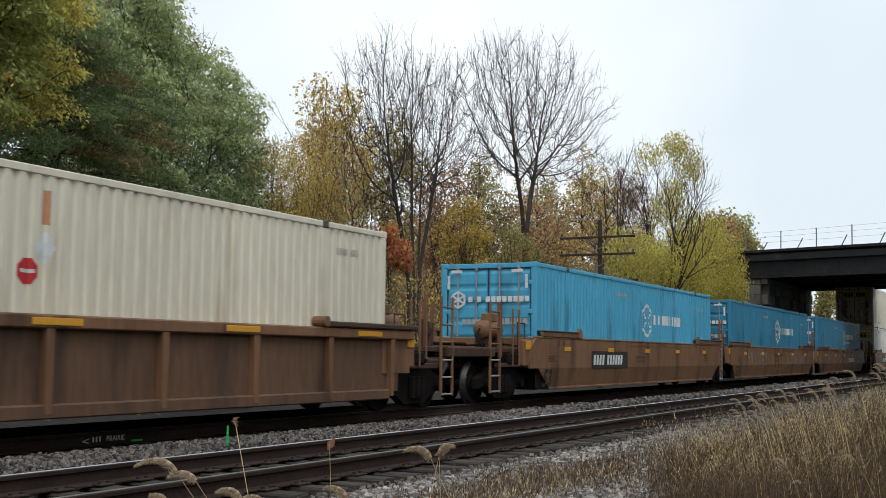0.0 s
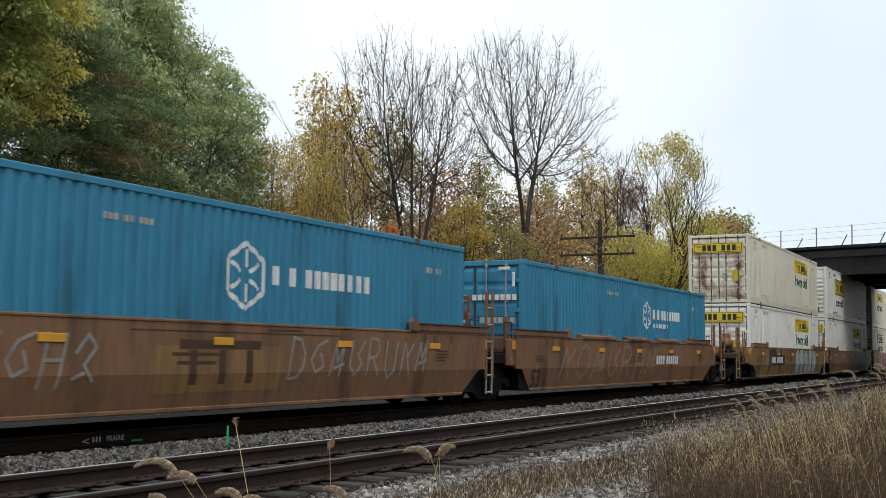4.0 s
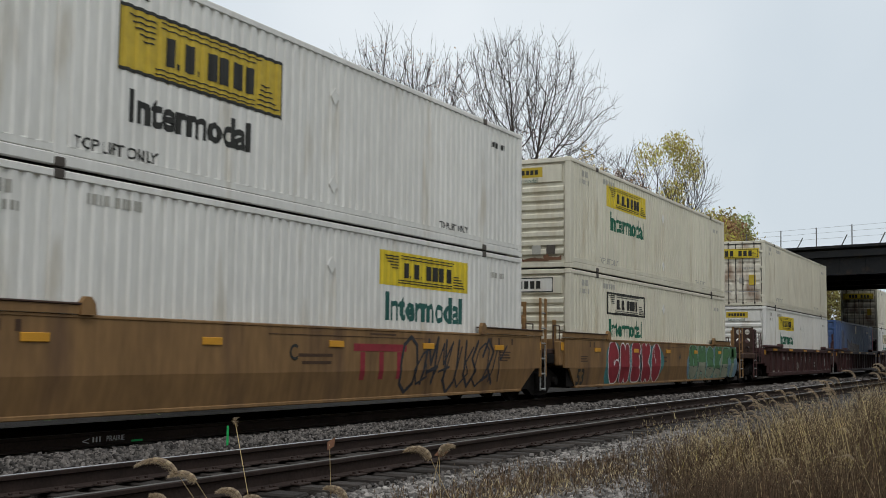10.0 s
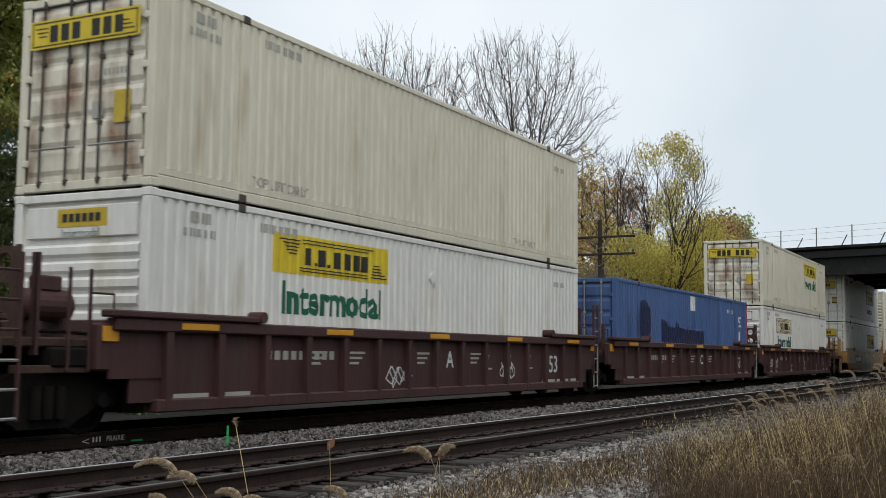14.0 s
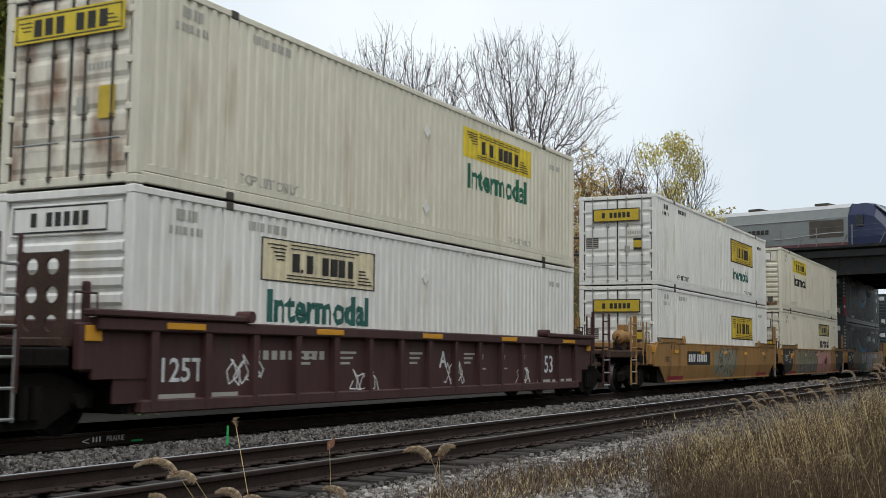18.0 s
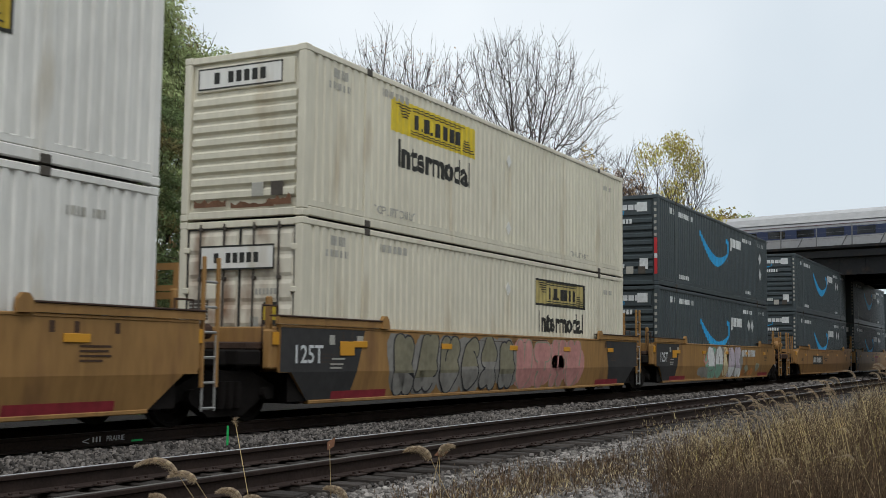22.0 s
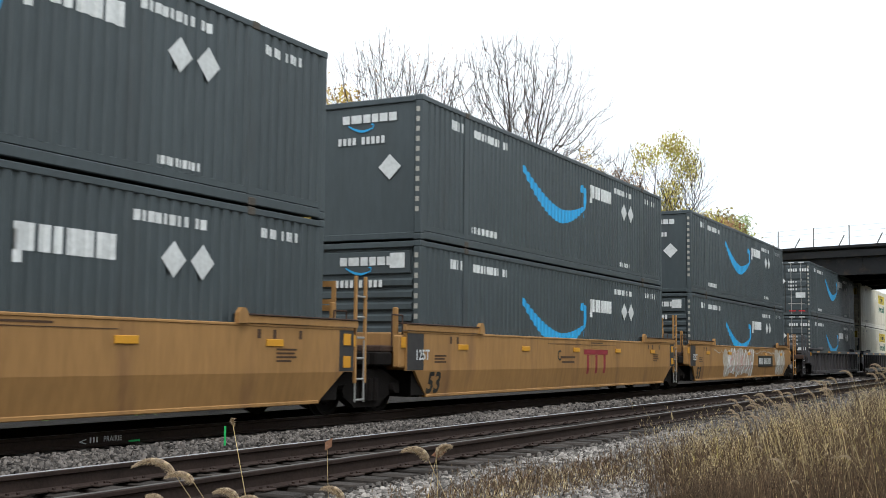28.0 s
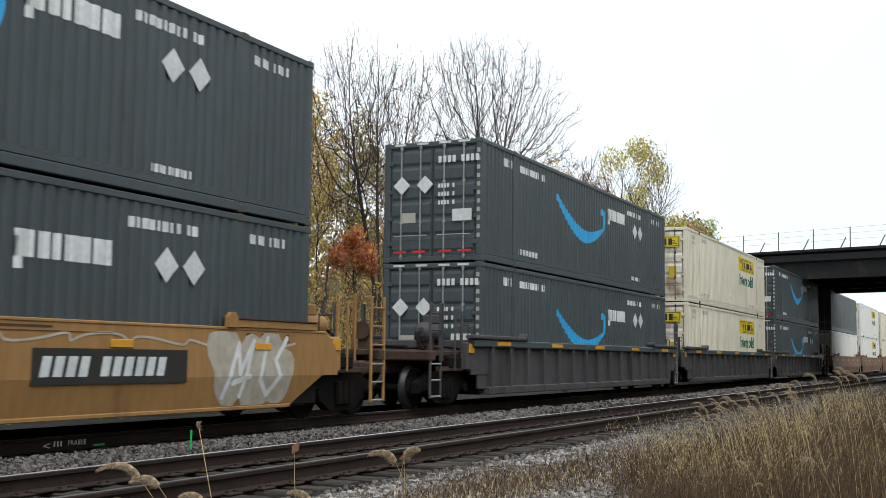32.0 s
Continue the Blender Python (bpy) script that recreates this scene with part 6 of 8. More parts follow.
for k, (fx, fy, fz, fr, fh, mt) in enumerate([(118, 30, 9.5, 5.5, 7, "leaf_brown"), (131, 33, 11, 6, 8, "leaf_olive"), (146, 37, 12.5, 6, 9, "leaf_olive"), (160, 38, 13, 5, 10, "leaf_green"), (182, 42, 11, 7, 8, "leaf_brown"),
                                               (108, 46, 9, 7, 8, "leaf_gold"), (90, 48, 8, 7, 7, "leaf_brown")]):
    leafy_tree("distant_tree", fx, fy, "distant autumn tree beyond the bridge", lumps_in(fx, fy, fz, fr, fr, fh, 30, 60 + k, 0.26), mt, 10000, 0.205, 70 + k, 0.3)
leafy_tree("roadside_tree", 104, 16.6, "olive-leaved tree beyond the bridge", lumps_in(104, 16.5, 4.2, 1.5, 1.5, 4.6, 14, 90, 0.45), "leaf_olive", 7000, 0.12, 91, 0.12)
leafy_tree("roadside_tree", 125, 17.6, "brown-leaved tree beyond the bridge", lumps_in(125, 17.6, 4.5, 2.6, 2.4, 4.6, 14, 92, 0.4), "leaf_olive", 7000, 0.14, 93, 0.12)
thicket("far_woods", -40, 420, 55, 75, 12.0, 18200, "leaf_olive", "far autumn woods closing the view", 81, 0.5)
thicket("far_woods", 150, 600, -60, 60, 10.0, 14000, "leaf_brown", "far autumn woods beyond the bridge", 82, 0.7)
# Never in view: added woods that close off the low sky behind the viewpoint.
thicket("far_woods", -160, -25, -60, 90, 13.0, 15399, "leaf_olive", "unseen woods added behind the viewpoint", 83, 0.8)
# Trees added outside the view to dim the space under the bridge.
thicket("far_woods", 46, 73, -16, 2.2, 12.0, 12000, "leaf_olive", "unseen trees added beside the bridge to darken the underpass", 85, 0.5)
# Never in view: added trees that cut low sky light from the near side.
thicket("far_woods", -30, 62, -34, -12, 13.0, 18200, "leaf_olive", "unseen trees added on the near side to block low sky light", 84, 0.6)


def blades(name, count, area, height, seed, mat_name, label, width=0.006, lean=0.28, edge=None, ears=0.0, inner=None, head_name=None):
    """Grass blades, each a thin bent strip."""
    g = np.random.default_rng(seed)
    x0, x1, y0, y1 = area
    x = x0 + (x1 - x0) * g.random(count) ** 1.3
    y = y0 + (y1 - y0) * g.random(count)
    if edge is not None:
        keep = y < edge(x) + 0.16 * g.normal(size=count)
        if edge is grass_edge:
            keep &= (y > 0.085 * x + 0.12 * g.normal(size=count)) | (x > 13.5)
        if inner:
            keep &= y > edge(x) - inner * (0.4 + g.random(count))
        x, y = x[keep], y[keep]
    n = len(x)
    h = height * (0.45 + 0.65 * g.random(n)) * (0.85 + 0.2 * np.sin(x * 1.1 + y * 2))
    a = g.random(n) * 6.283
    dx, dy = np.cos(a), np.sin(a)
    b = lean * h * (0.3 + g.random(n))
    z = ground_z(x, y) - 0.02
    w = width * (0.6 + 0.8 * g.random(n))
    wa = g.random(n) * 6.283
    wx, wy = np.cos(wa) * w, np.sin(wa) * w
    lv = []
    for t, k in ((0, 1.0), (0.55, 0.8), (1.0, 0.12)):
        cx, cy, cz = x + dx * b * t * t, y + dy * b * t * t, z + h * (t - 0.12 * t * t)
        lv += [np.stack([cx - wx * k, cy - wy * k, cz], -1), np.stack([cx + wx * k, cy + wy * k, cz], -1)]
    v = np.stack(lv, 1).reshape(-1, 3)
    f = (np.array([(0, 1, 3, 2), (2, 3, 5, 4)])[None] + 6 * np.arange(n)[:, None, None]).reshape(-1, 4)
    if ears:
        # short husks up the stem
        m = int(n * ears)
        ev = []
        for _ in range(13 if head_name else 7):
            t = (0.8 + 0.2 * g.random(m)) if head_name else (0.4 + 0.55 * g.random(m))
            cx, cy, cz = x[:m] + dx[:m] * b[:m] * t * t, y[:m] + dy[:m] * b[:m] * t * t, z[:m] + h[:m] * (t - 0.12 * t * t)
            ha = g.random(m) * 6.283
            l, k = (0.025 + 0.03 * g.random(m)) * (0.55 if head_name else 1.0), width * (0.8 if head_name else 1.3)
            tx, ty, tz = cx + np.cos(ha) * l * 0.55, cy + np.sin(ha) * l * 0.55, cz + l
            ev.append(np.stack([np.stack([cx, cy, cz], -1), np.stack([(cx + tx) / 2 - np.sin(ha) * k, (cy + ty) / 2 + np.cos(ha) * k, (cz + tz) / 2], -1),
                                np.stack([tx, ty, tz], -1), np.stack([(cx + tx) / 2 + np.sin(ha) * k, (cy + ty) / 2 - np.cos(ha) * k, (cz + tz) / 2], -1)], 1))
        ev = np.concatenate(ev)
        if head_name:
            raw_mesh("seed_heads", ev.reshape(-1, 3), np.arange(4 * len(ev)).reshape(-1, 4), M[head_name], "pale feathery seed heads along the top of the grass", "grass")
        else:
            f = np.concatenate([f, np.arange(4 * len(ev)).reshape(-1, 4) + len(v)])
            v = np.concatenate([v, ev.reshape(-1, 3)])
    raw_mesh(name, v, f, M[mat_name], label, "grass")


def grass_edge(x):
    return np.minimum(3.3 + 0.35 * np.sin(x * 0.7) + 0.012 * x, 0.29 * x + 0.12 * np.sin(x * 1.7))


def green_edge(x):
    return 0.08 * x


blades("dry_grass", 50000, (5.5, 17, 0.2, 4.2), 0.9, 91, "straw_dark", "tall brown dry grass beside the ballast", 0.003, 0.24, grass_edge, 0.35)
blades("dry_grass", 22000, (13, 42, -2.5, 4.6), 1.12, 94, "straw_dark", "tall brown dry grass along the ballast", 0.005, 0.18, grass_edge, 0.3)
blades("dry_grass", 9000, (6, 17, 0.4, 4.2), 0.88, 96, "straw_red", "reddish stems among the brown grass", 0.0028, 0.15, grass_edge, 0.7)
blades("dry_grass", 8000, (12.0, 34, -1.5, 4.4), 1.06, 92, "straw", "tall straw-coloured grass beside the ballast", 0.0024, 0.34, grass_edge, 1.0, 0.95)
blades("dry_grass", 13000, (10.0, 32, -0.5, 4.4), 1.12, 192, "straw_red", "tall brown stems with pale heads", 0.0026, 0.34, grass_edge, 1.0, 1.5, "straw")
blades("dry_grass", 2000, (11.0, 18, 0.6, 3.4), 0.95, 99, "grass_yellow", "yellowing green stems among the dry grass", 0.0034, 0.18, grass_edge, 0.3)
blades("green_grass", 9000, (7.0, 13.5, -1.6, 1.1), 0.42, 93, "grass_green", "yellow-green grass at the verge", 0.005, 0.4, green_edge)
blades("dry_grass", 2600, (8, 20, 3.0, 4.6), 0.34, 98, "straw", "short pale weeds among the stones", 0.0025, 0.5, None, 0.9)
blades("dry_grass", 2200, (7.0, 14, 2.6, 4.9), 0.34, 97, "straw_red", "low reddish weeds over the stones", 0.0028, 0.4, None, 0.9)
blades("dry_grass", 6000, (5.5, 15, 2.2, 4.8), 0.42, 95, "straw_dark", "thin dry weeds at the edge of the stones", 0.003, 0.35, None, 0.8)


def foxtail(x, y, h, way, reach, seed, label="dry foxtail grass with a drooping seed head", head=0.1, z=None, thick=0.0105, bristles=40):
    """A bent stem with a bristly arching head."""
    r = random.Random(seed)
    base = Vector((x, y, float(ground_z(x, y)) if z is None else z))
    d = Vector((math.cos(way), math.sin(way), 0))
    root = thing("foxtail_grass", label, "grass", "foxtails at the verge")
    pts = []
    for i in range(9):
        t = i / 8
        pts.append(base + d * reach * t ** 2.4 + Vector((0, 0, h * (t - 0.06 * t ** 4))))
    part("stem", Shape().path(pts, 0.0011, 4), M["straw"], root)
    s = Shape()
    w = (pts[-1] - pts[-2]).normalized()
    c, q = [], pts[-1].copy()
    for i in range(11):
        c.append(q.copy())
        q = q + w * head / 10
        w = (w + d * 0.10 + Vector((0, 0, -0.17))).normalized()
    for i in range(10):
        u = (i + 0.5) / 10
        ra = thick * math.sin(math.pi * min(1, 0.22 + u * 0.8)) ** 0.6
        s.tube(c[i], c[i + 1], ra * 0.6, 7)
        for k in range(bristles):
            side = Vector((r.uniform(-1, 1), r.uniform(-1, 1), r.uniform(-1, 1))).normalized()
            p = c[i].lerp(c[i + 1], r.random())
            tip = p + side * (ra * r.uniform(0.7, 1.1) + 0.006) + w * 0.009
            o = side.orthogonal().normalized() * 0.0008
            s.add([tuple(p + o), tuple(p - o), tuple(tip)], [(0, 1, 2)])
    part("seed_head", s, M["foxtail"], root, "bristly tan seed head")
    return root


# ---- railway bridge over the tracks ----
BX, BSKEW, DECK, SOFFIT, BWID = 73.0, 0.28, 7.88, 6.3, 16.0


def bx(y, across=0.0):
    """x on the bridge: across metres behind its near face, at y."""
    return BX + BSKEW * (y - 13.0) + across


def slab(y0, y1, a0, a1, z0, z1):
    """A slanted block that follows the bridge's skew."""
    s = Shape()
    return s.add([(bx(y0, a0), y0, z0), (bx(y0, a1), y0, z0), (bx(y1, a1), y1, z0), (bx(y1, a0), y1, z0),
                  (bx(y0, a0), y0, z1), (bx(y0, a1), y0, z1), (bx(y1, a1), y1, z1), (bx(y1, a0), y1, z1)],
                 [(0, 1, 2, 3), (7, 6, 5, 4), (4, 5, 1, 0), (5, 6, 2, 1), (6, 7, 3, 2), (7, 4, 0, 3)])


bridge = thing("railway_bridge", "black steel plate girder railway bridge on stone abutments", "bridge")
BY0, BY1 = 2.6, 17.6
for a in (0.0, 5.2, 10.4, 15.6):
    girder = part("girder", slab(BY0, BY1, a, a + 0.06, SOFFIT + 0.02, DECK), M["girder"], bridge, "black riveted plate girder")
    part("flange", slab(BY0, BY1, a - 0.2, a + 0.26, SOFFIT - 0.02, SOFFIT + 0.02), M["girder"], girder)
    part("flange", slab(BY0, BY1, a - 0.2, a + 0.26, DECK, DECK + 0.04), M["girder"], girder)
    if a == 0.0:
        y = BY0 + 0.4
        while y < BY1:
            part("stiffener", slab(y, y + 0.05, -0.025, -0.002, SOFFIT + 0.03, DECK - 0.01), M["girder"], girder)
            y += 1.55
part("deck", slab(BY0 - 3, BY1 + 3, -0.25, BWID, DECK - 0.5, DECK - 0.1), M["girder"], bridge, "dark ballasted deck")
part("kerb", slab(BY0 - 3, BY1 + 3, -0.35, 0.05, DECK + 0.045, DECK + 0.2), M["girder"], bridge, "dark parapet kerb")
for y in np.arange(BY0 + 1, BY1, 2.2):
    part("floor_beam", slab(float(y), float(y) + 0.25, 0.1, BWID - 0.5, SOFFIT + 0.25, DECK - 0.52), M["girder"], bridge)
for y, tall, tilt in ((21.4, 1.0, 0), (19.0, 1.05, 0), (16.7, 1.1, 0), (14.4, 1.15, 0), (12.13, 1.2, 0), (9.95, 1.25, 0), (7.75, 1.25, 0), (5.5, 1.3, 0), (3.2, 1.3, 0), (13.35, 0.62, 0.35), (10.6, 0.66, 0.35), (8.35, 0.66, 0.35), (6.1, 0.66, 0.35), (15.6, 0.5, 0.3)):
    top = (bx(y - tilt, 0.0), y - tilt, DECK + 0.2 + tall)
    part("fence_post", Shape().tube((bx(y, -0.1), y, DECK + 0.15), top, 0.035, 8), M["galv"], bridge)
for z in (0.55, 0.95, 1.3):
    part("fence_wire", Shape().tube((bx(21.4, -0.02), 21.4, DECK + 0.2 + z * 0.8), (bx(3.2, -0.02), 3.2, DECK + 0.2 + z * 0.98), 0.008, 4), M["galv"], bridge)
abut = thing("bridge_abutment", "dark weathered stone block abutment under the bridge", "abutment", kind="structure")
part("core", slab(15.75, 19.5, 0.35, BWID - 0.3, -0.8, SOFFIT - 0.03), M["stone"], abut)
stone_r = random.Random(9)
for course in range(11):
    z0 = -0.6 + course * 0.65
    a = 0.0 + (0.4 if course % 2 else 0.0)
    while a < BWID - 0.6:
        w = stone_r.uniform(0.9, 1.5)
        b = min(a + w, BWID)
        part("stone_block", slab(15.35 + stone_r.uniform(-0.04, 0.04), 15.76, a + 0.015, b - 0.015, z0 + 0.012, min(z0 + 0.638, SOFFIT - 0.03)), M["stone"], abut)
        a = b
    y = 15.8
    while y < 20:
        w = stone_r.uniform(0.8, 1.4)
        part("stone_block", slab(y + 0.015, y + w - 0.015, -0.05 + stone_r.uniform(-0.04, 0.04), 0.36, z0 + 0.012, min(z0 + 0.638, SOFFIT - 0.03)), M["stone"], abut)
        y += w
# Out of view; its place close to the tracks is chosen to darken the underpass.
far_abut = thing("bridge_abutment", "dark weathered stone abutment on the near bank, unseen, set close to dim the underpass", "abutment", kind="structure")
part("core", slab(1.0, 4.3, 0.2, BWID - 0.3, -0.8, SOFFIT - 0.03), M["stone"], far_abut)
part("bridge_seat", slab(15.3, 17.5, -0.1, BWID, SOFFIT - 0.028, SOFFIT - 0.022), M["stone"], abut)
TRACK_A = 11.0       # the crossing line's centre, metres behind the near girder
crossing = thing("railway_track", "railway track on the bridge deck", "railway track", kind="structure")
for a in (TRACK_A - 0.75, TRACK_A + 0.75):
    part("rail", slab(-150, 260, a - 0.035, a + 0.035, DECK - 0.1, DECK - 0.0), M["rail_side"], crossing)

# ---- utility pole ----
pole = thing("utility_pole", "dark wooden utility pole with two crossarms", "utility pole")
part("pole", Shape().tube((48.8, 17.6, -0.6), (48.8, 17.6, 7.4), 0.13, 10, 0.1), M["pole_wood"], pole)
for z in (6.6, 5.82):
    arm = part("crossarm", Shape().cbox(48.62, 48.72, 15.9, 19.5, z - 0.05, z + 0.05, 0.02), M["pole_wood"], pole)
    for y in (16.0, 16.7, 18.7, 19.4):
        part("insulator", Shape().tube((48.67, y, z + 0.07), (48.67, y, z + 0.2), 0.035, 8), M["pole_wood"], arm)
    part("brace", Shape().tube((48.67, 17.0, z - 0.05), (48.67, 17.6, z - 0.55), 0.02, 6).tube((48.67, 18.2, z - 0.05), (48.67, 17.6, z - 0.55), 0.02, 6), M["galv"], pole)

# ---- small things by the tracks ----
stake = new("survey_stake", Shape().cbox(11.845, 11.873, 9.33, 9.35, -0.16, 0.315, 0.004).mesh("survey_stake", M["stake"]))
tagged(stake, "thin bright green survey stake in the ballast", "stake")
flat_decal("chalk_mark", text_shape("PRAIRIE", 0.075), M["white_ink"], far_track, Matrix.Translation((11.62, FAR_C - 0.755 - 0.0145, 0.05)), "white chalk word on the rail web")
flat_decal("chalk_mark", bars([0.03, 0.03, 0.03], 0.07, 0.03), M["white_ink"], far_track, Matrix.Translation((11.36, FAR_C - 0.755 - 0.0145, 0.05)))
flat_decal("chalk_mark", stroke([(11.3, 0.1), (11.18, 0.07), (11.3, 0.04)], 0.012), M["white_ink"], far_track, Matrix.Translation((0, FAR_C - 0.755 - 0.0145, 0)))
flat_decal("paint_mark", panel(0.22, 0.025), M["stake"], far_track, Matrix.Translation((12.05, FAR_C - 0.81, 0.02)), "green paint mark on the rail foot")

# ---- passenger train on the bridge ----
COACH_L = 21.9


def body_outline(w, h, floor=0.95):
    return [(-w / 2, floor), (-w / 2 - 0.04, floor + 1.0), (-w / 2, h - 1.0), (-w / 2 + 0.25, h - 0.35), (-w / 2 + 0.8, h - 0.04), (0, h), (w / 2 - 0.8, h - 0.04), (w / 2 - 0.25, h - 0.35), (w / 2, h - 1.0), (w / 2 + 0.04, floor + 1.0), (w / 2, floor)]


def coach_gear(root, length):
    for x in (2.2, length - 3.2):
        bogie = part("bogie", Shape().cbox(x - 1.2, x + 1.2, -1.05, 1.05, 0.35, 0.75, 0.05), M["black"], root)
        for dx in (-1.1, 1.1):
            part("wheel", Shape().tube((x + dx, -0.8, 0.45), (x + dx, 0.8, 0.45), 0.45, 18), M["black"], bogie)


def build_coach():
    """Local x runs forwards along the train, y to its near side."""
    root = thing("passenger_coach", "silver passenger coach with a blue window band", "railway coach", "cars of the passenger train")
    L = COACH_L - 0.5
    part("body", Shape().prism(body_outline(3.1, 3.85), "x", 0.0, L), M["silver_body"], root)
    part("roof", Shape().prism([(-1.56, 3.05), (-1.31, 3.56), (-0.75, 3.86), (0, 3.9), (0.75, 3.86), (1.31, 3.56), (1.56, 3.05), (1.2, 3.3), (0, 3.6), (-1.2, 3.3)], "x", 0.0, L), M["coach_roof"], root)
    part("underframe", Shape().cbox(0.1, L - 0.1, -1.4, 1.4, 0.7, 0.96, 0.02), M["black"], root)
    for side in (-1, 1):
        ya, yb = sorted((side * 1.575, side * 1.6))
        part("window_band", Shape().box(2.3, L - 2.3, ya, yb, 1.95, 2.6), M["coach_blue"], root, "dark blue window band")
        for k in range(8):
            x = 2.7 + k * (L - 6.0) / 7
            y1, y2 = sorted((side * 1.602, side * 1.612))
            part("window", Shape().cbox(x - 0.65, x + 0.65, y1, y2, 2.02, 2.53, 0.004), M["glass"], root)
        for x in (1.1, L - 1.1):
            door = part("door", Shape().cbox(x - 0.45, x + 0.45, *sorted((side * 1.57, side * 1.6)), 1.15, 3.1, 0.01), M["silver_body"], root)
            part("window", Shape().cbox(x - 0.22, x + 0.22, *sorted((side * 1.601, side * 1.61)), 2.1, 2.8, 0.004), M["glass"], door)
        part("red_stripe", Shape().box(0.4, L - 0.4, *sorted((side * 1.57, side * 1.592)), 2.78, 2.81), M["loco_red"], root)
    part("gangway", Shape().cbox(L + 0.005, L + 0.5, -0.6, 0.6, 1.0, 3.2, 0.04), M["post_dirt"], root, "grey gangway diaphragm")
    coach_gear(root, L)
    return root


def build_loco():
    root = thing("diesel_locomotive", "grey and navy streamlined passenger diesel locomotive", "locomotive", "cars of the passenger train")
    L = 19.9
    part("body", Shape().prism(body_outline(3.1, 4.25), "x", 0.2, L - 3.4), M["loco_grey"], root)
    part("roof", Shape().prism([(-1.3, 3.92), (-0.75, 4.25), (0, 4.3), (0.75, 4.25), (1.3, 3.92), (0, 3.9)], "x", 0.2, L - 3.4), M["coach_roof"], root)
    cab = Shape()
    secs = [(L - 3.4, 4.25, 1.56), (L - 2.4, 4.3, 1.56), (L - 1.6, 4.05, 1.5), (L - 0.75, 3.1, 1.4), (L - 0.3, 2.3, 1.28), (L, 1.9, 1.1)]
    v, f = [], []
    for x, h, w in secs:
        v += [(x, -w, 0.6), (x, -w * 1.02, 1.9), (x, -w * 0.95, max(1.95, h - 0.9)), (x, -w * 0.6, h - 0.1), (x, 0, h), (x, w * 0.6, h - 0.1), (x, w * 0.95, max(1.95, h - 0.9)), (x, w * 1.02, 1.9), (x, w, 0.6)]
    for i in range(len(secs) - 1):
        for j in range(8):
            f.append((9 * i + j, 9 * i + j + 1, 9 * i + j + 10, 9 * i + j + 9))
    f += [tuple(range(9))[::-1], tuple(range(9 * 5, 9 * 5 + 9))]
    cab.add(v, f)
    part("cab", cab, M["loco_navy"], root, "navy cab with sloping nose")
    part("windscreen", Shape().add([(L - 1.72, -1.1, 4.0), (L - 1.72, 1.1, 4.0), (L - 0.7, 1.0, 3.12), (L - 0.7, -1.0, 3.12), (L - 1.68, -1.1, 4.06), (L - 1.68, 1.1, 4.06), (L - 0.66, 1.0, 3.18), (L - 0.66, -1.0, 3.18)],
                                   [(0, 1, 2, 3), (7, 6, 5, 4), (0, 4, 5, 1), (1, 5, 6, 2), (2, 6, 7, 3), (3, 7, 4, 0)]), M["glass"], root)
    for side in (-1, 1):
        part("cab_window", Shape().cbox(L - 2.9, L - 2.3, *sorted((side * 1.55, side * 1.6)), 2.5, 3.3, 0.01), M["glass"], root)
        part("skirt_stripe", Shape().box(0.3, L - 3.4, *sorted((side * 1.56, side * 1.6)), 0.95, 1.5), M["loco_red"], root, "dark red lower band")
        part("curved_stripe", Shape().path([(L - 9 + 0.6 * k, side * 1.6, 1.95 + 0.012 * k * k - 0.001 * k ** 3) for k in range(10)], 0.03, 4), M["coach_roof"], root)
        part("top_stripe", Shape().box(0.4, L - 5.2, *sorted((side * 1.55, side * 1.6)), 3.2, 3.25), M["coach_roof"], root)
        for x0, x1 in ((7.0, 7.7), (4.9, 6.7), (L - 6.2, L - 3.7), (1.0, 2.8)):
            part("grille", Shape().cbox(x0, x1, *sorted((side * 1.585, side * 1.605)), 1.9, 3.1, 0.006), M["post_dirt"], root)
        brace = Shape()
        for za, zb in ((1.95, 3.05), (3.05, 1.95)):
            brace.tube((4.95, side * 1.61, za), (6.65, side * 1.61, zb), 0.06, 4)
        part("cross_brace", brace, M["loco_grey"], root)
        part("name_strip", Shape().add([(x + 8.6, side * 1.603, z + 2.4) for x, _, z in letters(6, 0.3, 0.9).v], letters(6, 0.3, 0.9).f), M["ink"], root)
        part("headlight", Shape().tube((L - 0.35, side * 0.75, 2.05), (L - 0.12, side * 0.78, 2.02), 0.12, 12), M["lamp"], root, "lit headlight")
    for x in (3.0, 9.0, 14.2):
        part("roof_vent", Shape().cbox(x - 0.5, x + 0.5, -0.7, 0.7, 4.28, 4.45, 0.03), M["post_dirt"], root)
    part("underframe", Shape().cbox(0.2, L - 1.0, -1.4, 1.4, 0.55, 0.96, 0.02), M["black"], root)
    coach_gear(root, L)
    return root


PASSENGER = [(build_loco(), 19.9)]          # thing, metres from the nose back to its origin
coach = build_coach()
for k in (1, 2, 3):
    PASSENGER.append((coach if k == 1 else copy_thing(coach, Matrix.Identity(4)), 20.1 + COACH_L * k))


